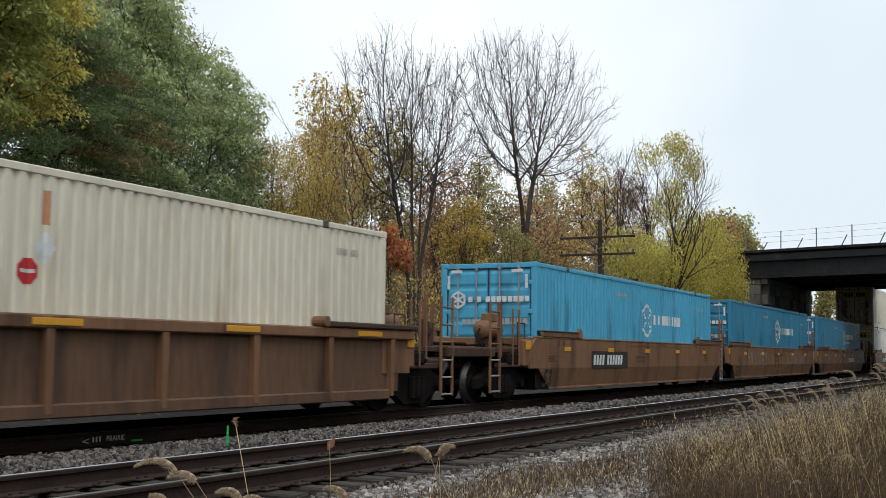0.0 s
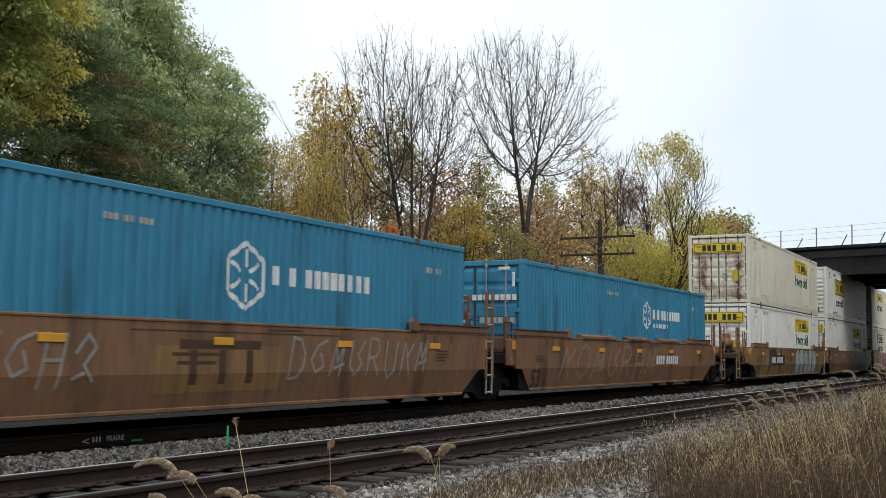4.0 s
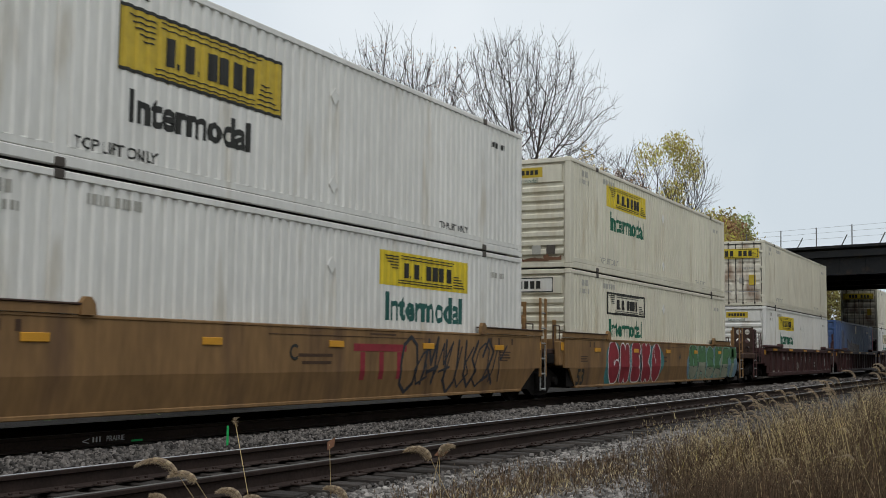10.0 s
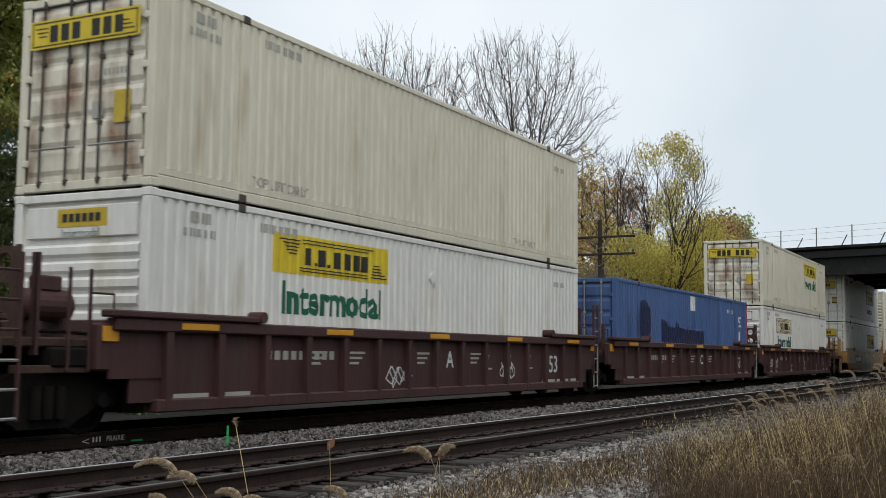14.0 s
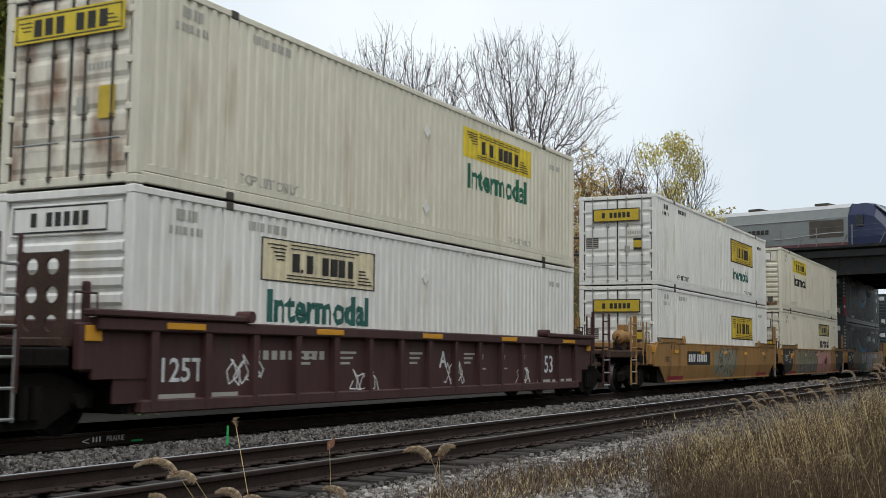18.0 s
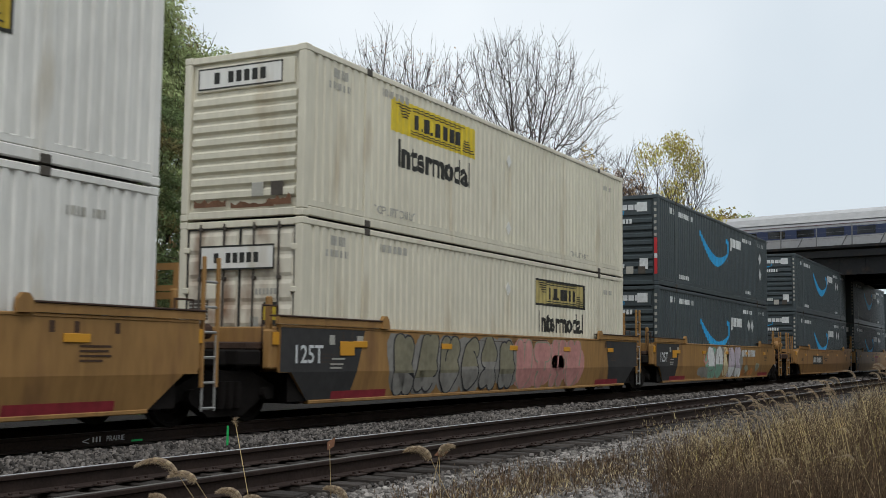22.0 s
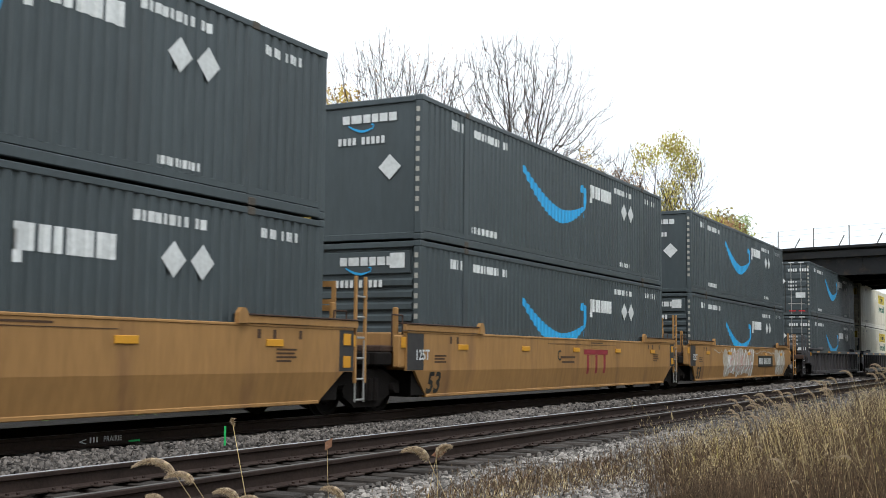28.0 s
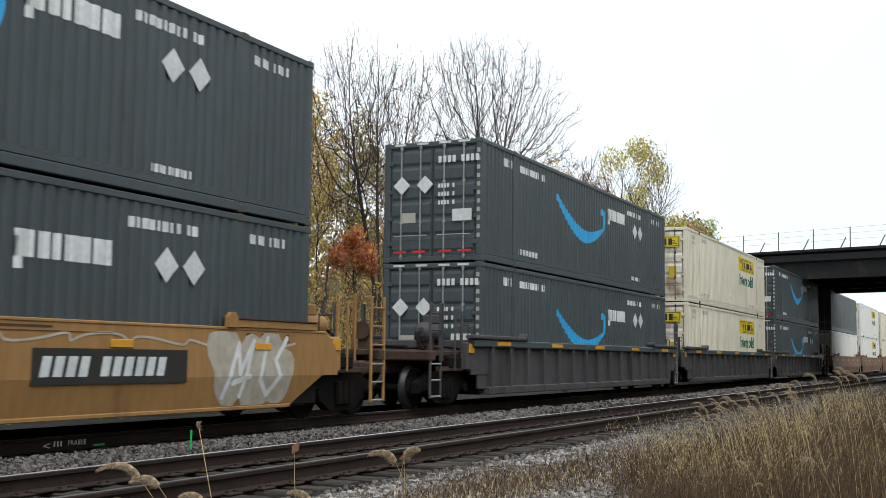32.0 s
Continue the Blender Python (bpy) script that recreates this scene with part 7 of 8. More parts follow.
# ---- the freight train ----
CARS, LOADS = {}, {}
LOW_Z, HIGH_Z = 0.60, 3.513
CAR_LABEL = {"brown": "brown double-stack well car unit, weathered", "tan": "yellow-tan double-stack well car unit, sprayed with graffiti", "tan_old": "grimy yellow-tan double-stack well car unit, sprayed with graffiti", "tan_new": "bright yellow-tan double-stack well car unit", "maroon": "maroon ribbed well car unit with white markings",
             "grey_car": "dark grey ribbed well car unit"}
LOAD_LABEL = {"cream": "cream 53-foot ribbed shipping container, grimy", "white": "white 53-foot ribbed shipping container", "sky_blue": "light blue 53-foot ribbed shipping container",
              "sea_blue": "deep blue 53-foot ribbed shipping container", "royal": "royal blue 53-foot ribbed shipping container", "slate": "dark slate 53-foot ribbed shipping container",
              "grey_load": "grey 53-foot ribbed shipping container"}
# place of the load's near end, car kind, colour, first, last, lower load, upper load
UNITS = [
    (0.80, "ribbed", "brown", False, True, ("cream", "doors"), None),
    (24.05, "smooth", "brown", True, False, ("sky_blue", "doors"), None),
    (43.35, "smooth", "brown", False, False, ("sea_blue", "doors"), None),
    (62.65, "smooth", "brown", False, True, ("sea_blue", "doors"), None),
    (86.00, "smooth", "tan_old", True, False, ("white", "doors"), ("cream", "doors")),
    (105.20, "smooth", "tan_old", False, False, ("white", "doors"), ("white", "louvre")),
    (124.45, "smooth", "tan_old", False, True, ("cream", "louvre"), ("cream", "louvre")),
    (147.87, "ribbed", "maroon", True, False, ("white", "louvre"), ("cream", "doors")),
    (167.10, "ribbed", "maroon", False, False, ("royal", "doors"), None),
    (186.42, "ribbed", "maroon", False, True, ("white", "louvre"), ("cream", "doors")),
    (209.75, "smooth", "tan", True, False, ("white", "doors"), ("white", "doors")),
    (229.35, "smooth", "tan", False, False, ("cream", "doors"), ("cream", "louvre")),
    (248.95, "smooth", "tan", False, True, ("slate", "louvre"), ("slate", "louvre")),
    (271.75, "smooth", "tan_new", True, False, ("slate", "louvre"), ("slate", "louvre")),
    (291.30, "smooth", "tan_new", False, False, ("slate", "louvre"), ("slate", "plain")),
    (310.95, "smooth", "tan_new", False, True, ("slate", "louvre"), ("slate", "plain")),
    (334.40, "ribbed_blue", "grey_car", True, False, ("slate", "doors"), ("slate", "doors")),
    (353.80, "ribbed_blue", "grey_car", False, False, ("cream", "doors"), ("cream", "doors")),
    (373.20, "ribbed_blue", "grey_car", False, True, ("slate", "doors"), ("slate", "doors")),
    (395.80, "smooth", "brown", True, False, ("white", "doors"), ("grey_load", "doors")),
    (415.10, "smooth", "brown", False, False, ("white", "doors"), ("white", "doors")),
    (434.40, "smooth", "brown", False, True, ("cream", "doors"), ("cream", "doors")),
]
L_END = LOAD_LEN
COVERS = ((3.4, 5.98), (7.11, 9.09), (10.18, 12.22), (13.25, 14.03))
TRAIN = []          # thing, its x when the train's travel is 0, its z


def get_car(kind, colour, first, last):
    key = (kind, colour, first, last)
    if key not in CARS:
        CARS[key] = build_car(kind, colour, first, last, CAR_LABEL[colour])
        return CARS[key]
    return copy_thing(CARS[key], Matrix.Identity(4))


def get_load(body, end):
    key = (body, end)
    if key not in LOADS:
        LOADS[key] = build_load(body, end, LOAD_LABEL[body], "containers of the freight train")
        return LOADS[key]
    return copy_thing(LOADS[key], Matrix.Identity(4))


U = []
for ux, kind, colour, first, last, low_load, high_load in UNITS:
    car = get_car(kind, colour, first, last)
    lo = get_load(*low_load) if low_load else None
    hi = get_load(*high_load) if high_load else None
    U.append((car, lo, hi))
    for ob, z in ((car, 0.0), (lo, LOW_Z), (hi, HIGH_Z)):
        if ob:
            TRAIN.append((ob, ux, z))


def carrier_side(load, at, style="yellow", ink="green_ink"):
    """Panel and word on a carrier's container; at: 'fore' near the oncoming end, 'aft' near the other."""
    x = 2.85 if at == "fore" else 9.75
    if style == "gold":
        wing_mark(load, x + 0.1, 1.47, 3.7, 0.92, "gold", "ink")
        intermodal(load, x + 0.35, 0.82, 0.44, ink if ink == "ink" else "teal_ink")
    elif style == "faded_high":
        wing_mark(load, x, 1.86, 3.3, 0.64, "tarnished_gold", "ink")
        intermodal(load, x + 0.2, 1.24, 0.5, "ink")
    elif style == "gold_only":
        wing_mark(load, x, 1.35, 3.7, 0.92, "gold", "ink")
    elif style == "faded":
        wing_mark(load, x, 1.78, 3.4, 0.68, "faded_gold", "ink")
        intermodal(load, x + 0.2, 1.16, 0.5, "teal_ink")
    elif style == "outline":
        wing_mark(load, x, 1.82, 3.4, 0.62, "yellow", "ink", True)
        intermodal(load, x + 0.2, 1.22, 0.48, ink)
    else:
        wing_mark(load, x, 1.93, 3.6, 0.64, style, "ink")
        intermodal(load, x + 0.25, 1.3, 0.52, ink)
    small_writing(load, "grey_ink" if style != "gold" else "ink")
    for z in (2.15, 0.62):
        holder = Shape().prism([(0, -0.15), (0.13, 0), (0, 0.15), (-0.13, 0)], "y", -0.004, 0.012)
        part("placard_holder", holder, M["white"], load).location = (8.15, 0.0, z)


def carrier_end(load, kind, framed=False, pale=False):
    w = LOAD_WID
    if kind == "doors" and framed:
        end_decal("carrier_panel", panel(1.56, 0.42), w - 0.5, 2.04, M["white" if pale else "gold"], load, -0.036, "carrier panel with a dark border")
        for s, dy, dz in ((panel(1.56, 0.03), 0, 0), (panel(1.56, 0.03), 0, 0.39), (panel(0.03, 0.42), 0, 0), (panel(0.03, 0.42), 1.53, 0)):
            end_decal("panel_border", s, w - 0.5 - dy, 2.04 + dz, M["ink"], load, -0.039)
        end_decal("carrier_name", letters(7, 0.17, 0.6, (1,)), w - 0.8, 2.16, M["ink"], load, -0.04)
        end_decal("sticker", panel(0.28, 0.36), 0.75, 1.12, M["gold"], load, -0.004, "yellow warning sticker")
        end_decal("sticker", panel(0.42, 0.34), w - 0.24, 1.2, M["post_dirt"], load, 0.02, "grey vent plate")
        for k in range(5):
            end_decal("vent_slat", panel(0.4, 0.02), w - 0.25, 1.23 + 0.06 * k, M["grey_ink"], load, 0.017)
        for z in (1.12, 1.42):
            end_decal("sticker_band", panel(0.28, 0.07), 0.75, z, M["ink"], load, -0.006)
        end_decal("sticker", panel(0.18, 0.2), 1.05, 1.05, M["grey_ink"], load, 0.02)
        end_decal("number_strip", letters(6, 0.1), 0.95, 1.62, M["grey_ink"], load, 0.02)
    elif kind == "doors":
        end_decal("carrier_panel", panel(2.12, 0.42), w - 0.22, 2.12, M["yellow"], load, -0.036, "yellow carrier panel")
        end_decal("carrier_name", letters(7, 0.25, 0.62, (3,)), w - 0.62, 2.2, M["ink"], load, -0.04)
        for s, dy, dz in ((panel(2.02, 0.02), 0.05, 0.03), (panel(2.02, 0.02), 0.05, 0.37), (panel(0.02, 0.34), 0.05, 0.04), (panel(0.02, 0.34), 2.05, 0.04), (panel(0.26, 0.02), 0.1, 0.29), (panel(0.22, 0.02), 0.14, 0.23), (panel(0.16, 0.02), 0.18, 0.17), (panel(0.26, 0.02), 1.76, 0.11), (panel(0.22, 0.02), 1.76, 0.17), (panel(0.16, 0.02), 1.76, 0.23)):
            end_decal("panel_border", s, w - 0.22 - dy, 2.12 + dz, M["ink"], load, -0.039)
        end_decal("sticker", panel(0.3, 0.46), 0.72, 0.92, M["gold"], load, -0.004, "yellow warning sticker")
        end_decal("sticker", panel(0.22, 0.24), 1.15, 1.02, M["grey_ink"], load, 0.02)
        end_decal("number_strip", letters(6, 0.1), 0.95, 1.62, M["grey_ink"], load, 0.02)
    elif pale:
        end_decal("carrier_panel", panel(1.8, 0.38), w - 0.3, 2.29, M["white"], load, 0.025, "white carrier panel with a dark border")
        for s, dy, dz in ((panel(1.8, 0.025), 0, 0), (panel(1.8, 0.025), 0, 0.355), (panel(0.025, 0.38), 0, 0), (panel(0.025, 0.38), 1.775, 0)):
            end_decal("panel_border", s, w - 0.3 - dy, 2.29 + dz, M["ink"], load, 0.022)
        end_decal("carrier_name", letters(7, 0.2, 0.6, (1,)), w - 0.65, 2.38, M["ink"], load, 0.021)
    else:
        end_decal("carrier_panel", panel(0.95, 0.26), w - 0.85, 2.4, M["gold"], load, 0.025, "small yellow carrier panel")
        end_decal("carrier_name", letters(6, 0.12, 0.8), w - 0.95, 2.47, M["ink"], load, 0.021)
        end_decal("lettering", text_shape("Intermodal", 0.12), w - 0.95, 2.26, M["teal_ink"], load, 0.025)


for unit, lo_style, hi_style in ((4, ("aft", "yellow"), ("aft", "yellow")), (5, ("aft", "yellow", "teal_ink"), ("fore", "gold", "ink")), (6, ("fore", "outline"), ("fore", "yellow")),
                                 (7, ("fore", "yellow"), None), (9, ("fore", "faded"), ("aft", "yellow")), (10, ("aft", "gold_only"), ("aft", "gold")),
                                 (11, ("aft", "faded_high", "ink"), ("fore", "yellow", "ink")), (17, ("aft", "yellow"), ("aft", "yellow")), (20, ("aft", "yellow"), ("aft", "yellow"))):
    for load, style, spec in ((U[unit][1], lo_style, UNITS[unit][5]), (U[unit][2], hi_style, UNITS[unit][6])):
        if style:
            carrier_side(load, *style)
        else:
            small_writing(load, "grey_ink")
        carrier_end(load, spec[1], unit in (10, 11), unit == 11 or (unit in (6, 9) and load is U[unit][1]))
for unit in (12, 13, 14, 15, 16, 18):
    for which in (1, 2):
        parcel_marks(U[unit][which], which == 1, (14.75 if which == 2 else 12.5) if unit == 12 else 12.4, UNITS[unit][4 + which][1], unit != 14, unit == 12 and which == 2)


for unit in (6, 11):
    for k, (y, z, wide, tall) in enumerate(((2.3, 0.22, 0.7, 0.16), (1.5, 0.18, 0.9, 0.12), (0.75, 0.2, 0.5, 0.2))):
        r = random.Random(unit * 7 + k)
        edge = [(wide * (i / 9), tall * r.uniform(0.35, 1.0)) for i in range(10)]
        end_decal("rust_stain", outline_shape([(wide, 0), *edge[::-1], (0, 0)]), y, z, M["rust_light"], U[unit][2], 0.004, "rusty stain along the sill")
end_decal("lettering", text_shape("53", 0.2), LOAD_WID - 1.05, 1.3, M["white_ink"], U[12][2], 0.012)
for y_left in (LOAD_WID - 0.03, 0.13):
    for z, colour in ((0.35, "red"), (0.85, "white_ink"), (1.0, "red")):
        end_decal("reflective_strip", panel(0.1, 0.5 if colour == "red" else 0.15), y_left, z, M[colour], U[12][2], -0.006)


def hexagon_mark(load, x, z, r):
    for k in range(6):
        a0, a1 = math.pi / 6 + k * math.pi / 3, math.pi / 6 + (k + 1) * math.pi / 3
        side_decal("hexagon_mark", stroke([(r * math.cos(a0), r * math.sin(a0)), (r * math.cos(a1), r * math.sin(a1))], 0.16 * r), x, z, M["white_ink"], load)
        side_decal("hexagon_mark", stroke([(0.25 * r * math.cos(a0), 0.25 * r * math.sin(a0)), (0.8 * r * math.cos(a0), 0.8 * r * math.sin(a0))], 0.13 * r), x, z, M["white_ink"], load, 0.006)


for unit in (1, 2, 3):
    load = U[unit][1]
    hx, hz, hr = {1: (8.65, 1.74, 0.5), 2: (8.8, 1.82, 0.5), 3: (9.38, 1.9, 0.4)}[unit]
    hexagon_mark(load, hx, hz, hr)
    side_decal("name_strip", letters(12, 0.3, 0.62, (1, 3)), hx + 0.66, hz - 0.1, M["white_ink"], load)
    if unit == 3:
        side_decal("name_strip", letters(13, 0.13, 0.7, (6, 11)), hx + 0.7, hz - 0.36, M["white_ink"], load)
    side_decal("number_strip", letters(14, 0.09, space=(4, 9)), 5.8, 2.37, M["grey_ink"], load)
    side_decal("number_strip", letters(8, 0.11, space=(4,)), 14.5, 2.25, M["grey_ink"], load)
    w = LOAD_WID
    for k in range(6):
        a0, a1 = math.pi / 6 + k * math.pi / 3, math.pi / 6 + (k + 1) * math.pi / 3
        end_decal("hexagon_mark", stroke([(0.2 * math.cos(a0), 0.2 * math.sin(a0)), (0.2 * math.cos(a1), 0.2 * math.sin(a1))], 0.05), w - 0.5, 2.0, M["white_ink"], load, -0.036)
    for k in range(3):
        a = math.pi / 6 + k * math.pi / 3
        end_decal("hexagon_mark", stroke([(0.17 * math.cos(a), 0.17 * math.sin(a)), (-0.17 * math.cos(a), -0.17 * math.sin(a))], 0.05), w - 0.5, 2.0, M["white_ink"], load, -0.038 - 0.001 * k)
    end_decal("name_strip", letters(12, 0.135, 0.85, (1, 3)), w - 0.78, 1.94, M["white_ink"], load, -0.036)
    end_decal("number_strip", letters(4, 0.12, 0.85), w - 0.62, 1.4, M["grey_ink"], load, -0.036)
    end_decal("number_strip", letters(6, 0.14, 0.85), 1.12, 1.4, M["grey_ink"], load, -0.036)
    for y in (w - 0.3, 0.65):
        end_decal("sticker", panel(0.3, 0.07), y, 2.66, M["white_ink"], load, -0.036)
    for y in (w - 0.2, 0.29):
        end_decal("sticker", panel(0.07, 0.34), y, 2.26, M["white_ink"], load, -0.036)
small_writing(U[0][1], "grey_ink")
side_decal("sticker", outline_shape([(0.17 * math.cos(k * 0.7854 + 0.39), 0.17 * math.sin(k * 0.7854 + 0.39)) for k in range(8)]), 7.78, 1.6, M["red"], U[0][1], 0.004, "red eight-sided warning sign")
side_decal("sticker", panel(0.22, 0.045), 7.67, 1.58, M["white_ink"], U[0][1], 0.008)
side_decal("sticker", panel(0.1, 0.42), 8.0, 2.18, M["orange_sticker"], U[0][1], 0.004, "faded orange strip")
side_decal("sticker", diamond(0.2), 8.05, 1.9, M["white_ink"], U[0][1], 0.004, "pale diamond placard holder")
load = U[8][1]
side_decal("patch", panel(0.6, 0.5), 7.72, 2.24, M["white_ink"], load, 0.004, "white rectangular placard")
side_decal("patch", panel(0.32, 0.36), 14.72, 1.3, M["white_ink"], load, 0.004, "white rectangular placard")
# a dark repainted patch with a wavy top, and a round one
DARK_TOP = ((5.55, 1.05), (5.55, 1.85), (6.0, 1.78), (6.3, 1.62), (7.0, 1.6), (7.25, 1.85), (7.55, 1.62), (8.4, 1.58), (9.9, 1.55), (10.6, 1.56), (10.6, 1.05))
side_decal("painted_out_mark", outline_shape(DARK_TOP), -1.15, 0.0, M["loco_navy"], load, 0.005, "darker blue painted-out patch")
side_decal("painted_out_mark", outline_shape([(0.75 * math.cos(k * 0.3927), 0.62 * math.sin(k * 0.3927)) for k in range(16)]), 2.55, 1.75, M["loco_navy"], load, 0.006, "round darker blue painted-out patch")
side_decal("number_strip", letters(9, 0.14), 12.85, 2.34, M["white_ink"], load)
side_decal("lettering", text_shape("53", 0.42, 0.01), 14.75, 1.85, M["white_ink"], load)
part("red_edge", Shape().box(L_END - 0.14, L_END - 0.02, -0.006, -0.002, 0.14, LOAD_HGT - 0.14), M["red"], load, "red painted corner edge")

# car markings
for unit, nx, nz, board in ((1, 3.45, 1.02, True), (3, 9.75, 1.02, False), (4, 3.35, 1.02, True), (10, 3.0, 1.08, True), (12, 10.5, 1.28, False), (13, 3.6, 1.02, True), (15, 9.9, 0.98, True)):
    car_number(U[unit][0], nx, nz, board=board)
for unit in (1, 2, 3, 4, 5, 6, 14, 15):
    low_mark(U[unit][0], "53", 0.14, 0.52, 0.42, "ink")
for unit in (5, 11, 12, 14, 15):
    big = unit in (11, 12)
    car_mark(U[unit][0], "125T", -0.35 if big else -0.4, 1.1 if big else 1.16, 0.3 if big else 0.2, "white_ink", -0.162)
    if big:
        part("reflector", Shape().cbox(0.95, 1.4, -0.17, -0.156, 1.22, 1.46, 0.004), M["reflector"], U[unit][0], "amber reflector plate")
        for x, z, w, h in ((0.62, 1.4, 0.16, 0.16), (1.48, 1.42, 0.2, 0.14), (0.65, 1.06, 0.4, 0.03), (0.65, 1.0, 0.36, 0.03), (0.7, 1.15, 0.4, 0.03)):
            flat_decal("stencil_line", panel(w, h), M["grey_ink"], U[unit][0], Matrix.Translation((x, -0.162, z)))
for unit, ch, x in ((5, "C", 6.75), (4, "B", 6.75), (6, "A", 9.3), (13, "B", 6.85), (14, "C", 6.8)):
    car_mark(U[unit][0], ch, x, 1.15, 0.26, "ink", -0.158)
patch = panel(2.8, 0.66)
patch.v = [(vx + 6.7, 0.0, vz + 0.69) for vx, _, vz in patch.v]
patch = fold(patch, 0.003)
patch.materials.append(M["tan_old"])
part("paint_patch", patch, None, U[2][0], "yellow-brown repainted patch")
for unit, x in ((2, 7.15), (5, 8.65), (14, 8.65)):
    mark = panel(1.85, 0.13)
    mark.v = [(vx, 0.0, vz + 0.5) for vx, _, vz in mark.v]
    for dx in (0.22, 0.86, 1.5):
        mark.add([(vx + dx, 0.0, vz) for vx, _, vz in panel(0.16, 0.49).v], [(0, 1, 2, 3)])
    mark.v = [(vx + x, 0.0, vz + 0.8) for vx, _, vz in mark.v]
    mark = fold(mark, 0.005)
    mark.materials.append(M["stencil"] if unit == 2 else SPRAY["red"])
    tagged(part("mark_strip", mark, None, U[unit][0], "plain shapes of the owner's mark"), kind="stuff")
for unit in (7, 8, 9):
    car = U[unit][0]
    flat_decal("mark_strip", bars([0.14] * 9, 0.14, 0.08), M["grey_ink"], car, Matrix.Translation((2.6, -0.083, 1.15)))
    for k in range(3):
        x = 10.3 + k * 1.12
        flat_decal("mark_strip", outline_shape([(0, 0), (0.07, 0), (0.14, 0.2), (0.07, 0.2)]), M["grey_ink"], car, Matrix.Translation((x, -0.083, 1.06)))
        flat_decal("mark_strip", outline_shape([(0.18, 0), (0.25, 0), (0.32, 0.2), (0.25, 0.2)]), M["grey_ink"], car, Matrix.Translation((x, -0.083, 1.06)))
        flat_decal("mark_strip", panel(0.5, 0.035), M["grey_ink"], car, Matrix.Translation((x - 0.05, -0.083, 0.94)))
    car_mark(car, "53", 14.0, 0.85, 0.42, "white_ink", -0.083)
    if unit == 9:
        car_mark(car, "125T", 0.55, 0.85, 0.34, "white_ink", -0.083)
    car_mark(car, "C" if unit == 8 else "A", 8.6, 1.0, 0.34, "white_ink", -0.083)


def tag(root, x, z, w, h, ink, seed):
    """A small sprayed scribble on a flat side sheet."""
    r = random.Random(seed)
    pts = [(w * (k / 27 + 0.16 * math.sin(k * 1.9 + seed)), h * (0.5 + r.uniform(0.25, 0.5) * math.sin(k * 1.25 + seed))) for k in range(28)]
    tagged(flat_decal("graffiti", stroke(pts, 0.024), SPRAY[ink], root, Matrix.Translation((x, -0.085, z))), kind="stuff")


for unit, rows in ((7, ((6.3, 0.6, 0.8, 0.5), (11.2, 0.7, 0.7, 0.4))), (8, ()), (9, ((2.0, 0.75, 0.75, 0.5), (5.4, 0.55, 0.8, 0.45), (8.9, 0.6, 0.75, 0.55), (12.4, 0.6, 0.7, 0.4)))):
    for k, (x, z, w, h) in enumerate(rows):
        tag(U[unit][0], x, z, w, h, "white", unit * 10 + k)
    for x, w in ((0.5, 0.75), (1.62, 0.6), (L_END - 2.6, 0.8), (L_END - 1.65, 0.75), (L_END - 0.75, 0.4)):
        flat_decal("paint_patch", panel(w, 0.22), M["grey_ink"], U[unit][0], Matrix.Translation((x, -0.084, 0.46)), "faded cream paint patch")
    for x in (3.8, 5.0, 7.4, 9.7):
        for k in range(3):
            flat_decal("stencil_line", panel(0.5 - 0.1 * k, 0.04), M["grey_ink"], U[unit][0], Matrix.Translation((x, -0.083, 1.25 - 0.09 * k)))

for unit in (5, 11, 12, 14, 15):
    patch = fold(outline_shape([(-0.75, 0.96), (-0.75, 1.655), (1.75, 1.655), (1.6, 1.2), (1.35, 0.5), (0.1, 0.5), (-0.45, 0.952)] if unit in (11, 12) else [(-0.75, 0.96), (-0.75, 1.655), (-0.1, 1.655), (-0.1, 0.96)]), 0.004)
    patch.materials.append(M["grey_patch"])
    part("painted_patch", patch, None, U[unit][0], "dark grey repainted end panel")
for unit in (13, 14):
    patch = fold(outline_shape([(L_END + 0.3, 0.96), (L_END + 0.3, 1.655), (L_END + 0.75, 1.655), (L_END + 0.75, 0.96)]), 0.004)
    patch.materials.append(M["grey_patch"])
    part("painted_patch", patch, None, U[unit][0], "dark grey repainted end panel")
    for z in (1.02, 1.4):
        part("reflector", Shape().cbox(L_END + 0.42, L_END + 0.64, -0.17, -0.155, z, z + 0.2, 0.004), M["reflector"], U[unit][0], "amber reflector plate")
for unit in (11,):
    patch = fold(outline_shape([(L_END - 1.6, 0.5), (L_END - 1.9, 1.655), (L_END + 0.75, 1.655), (L_END + 0.75, 0.97), (L_END + 0.45, 0.952), (L_END - 0.1, 0.5)]), 0.004)
    patch.materials.append(M["grey_patch"])
    part("painted_patch", patch, None, U[unit][0], "dark grey repainted end panel")

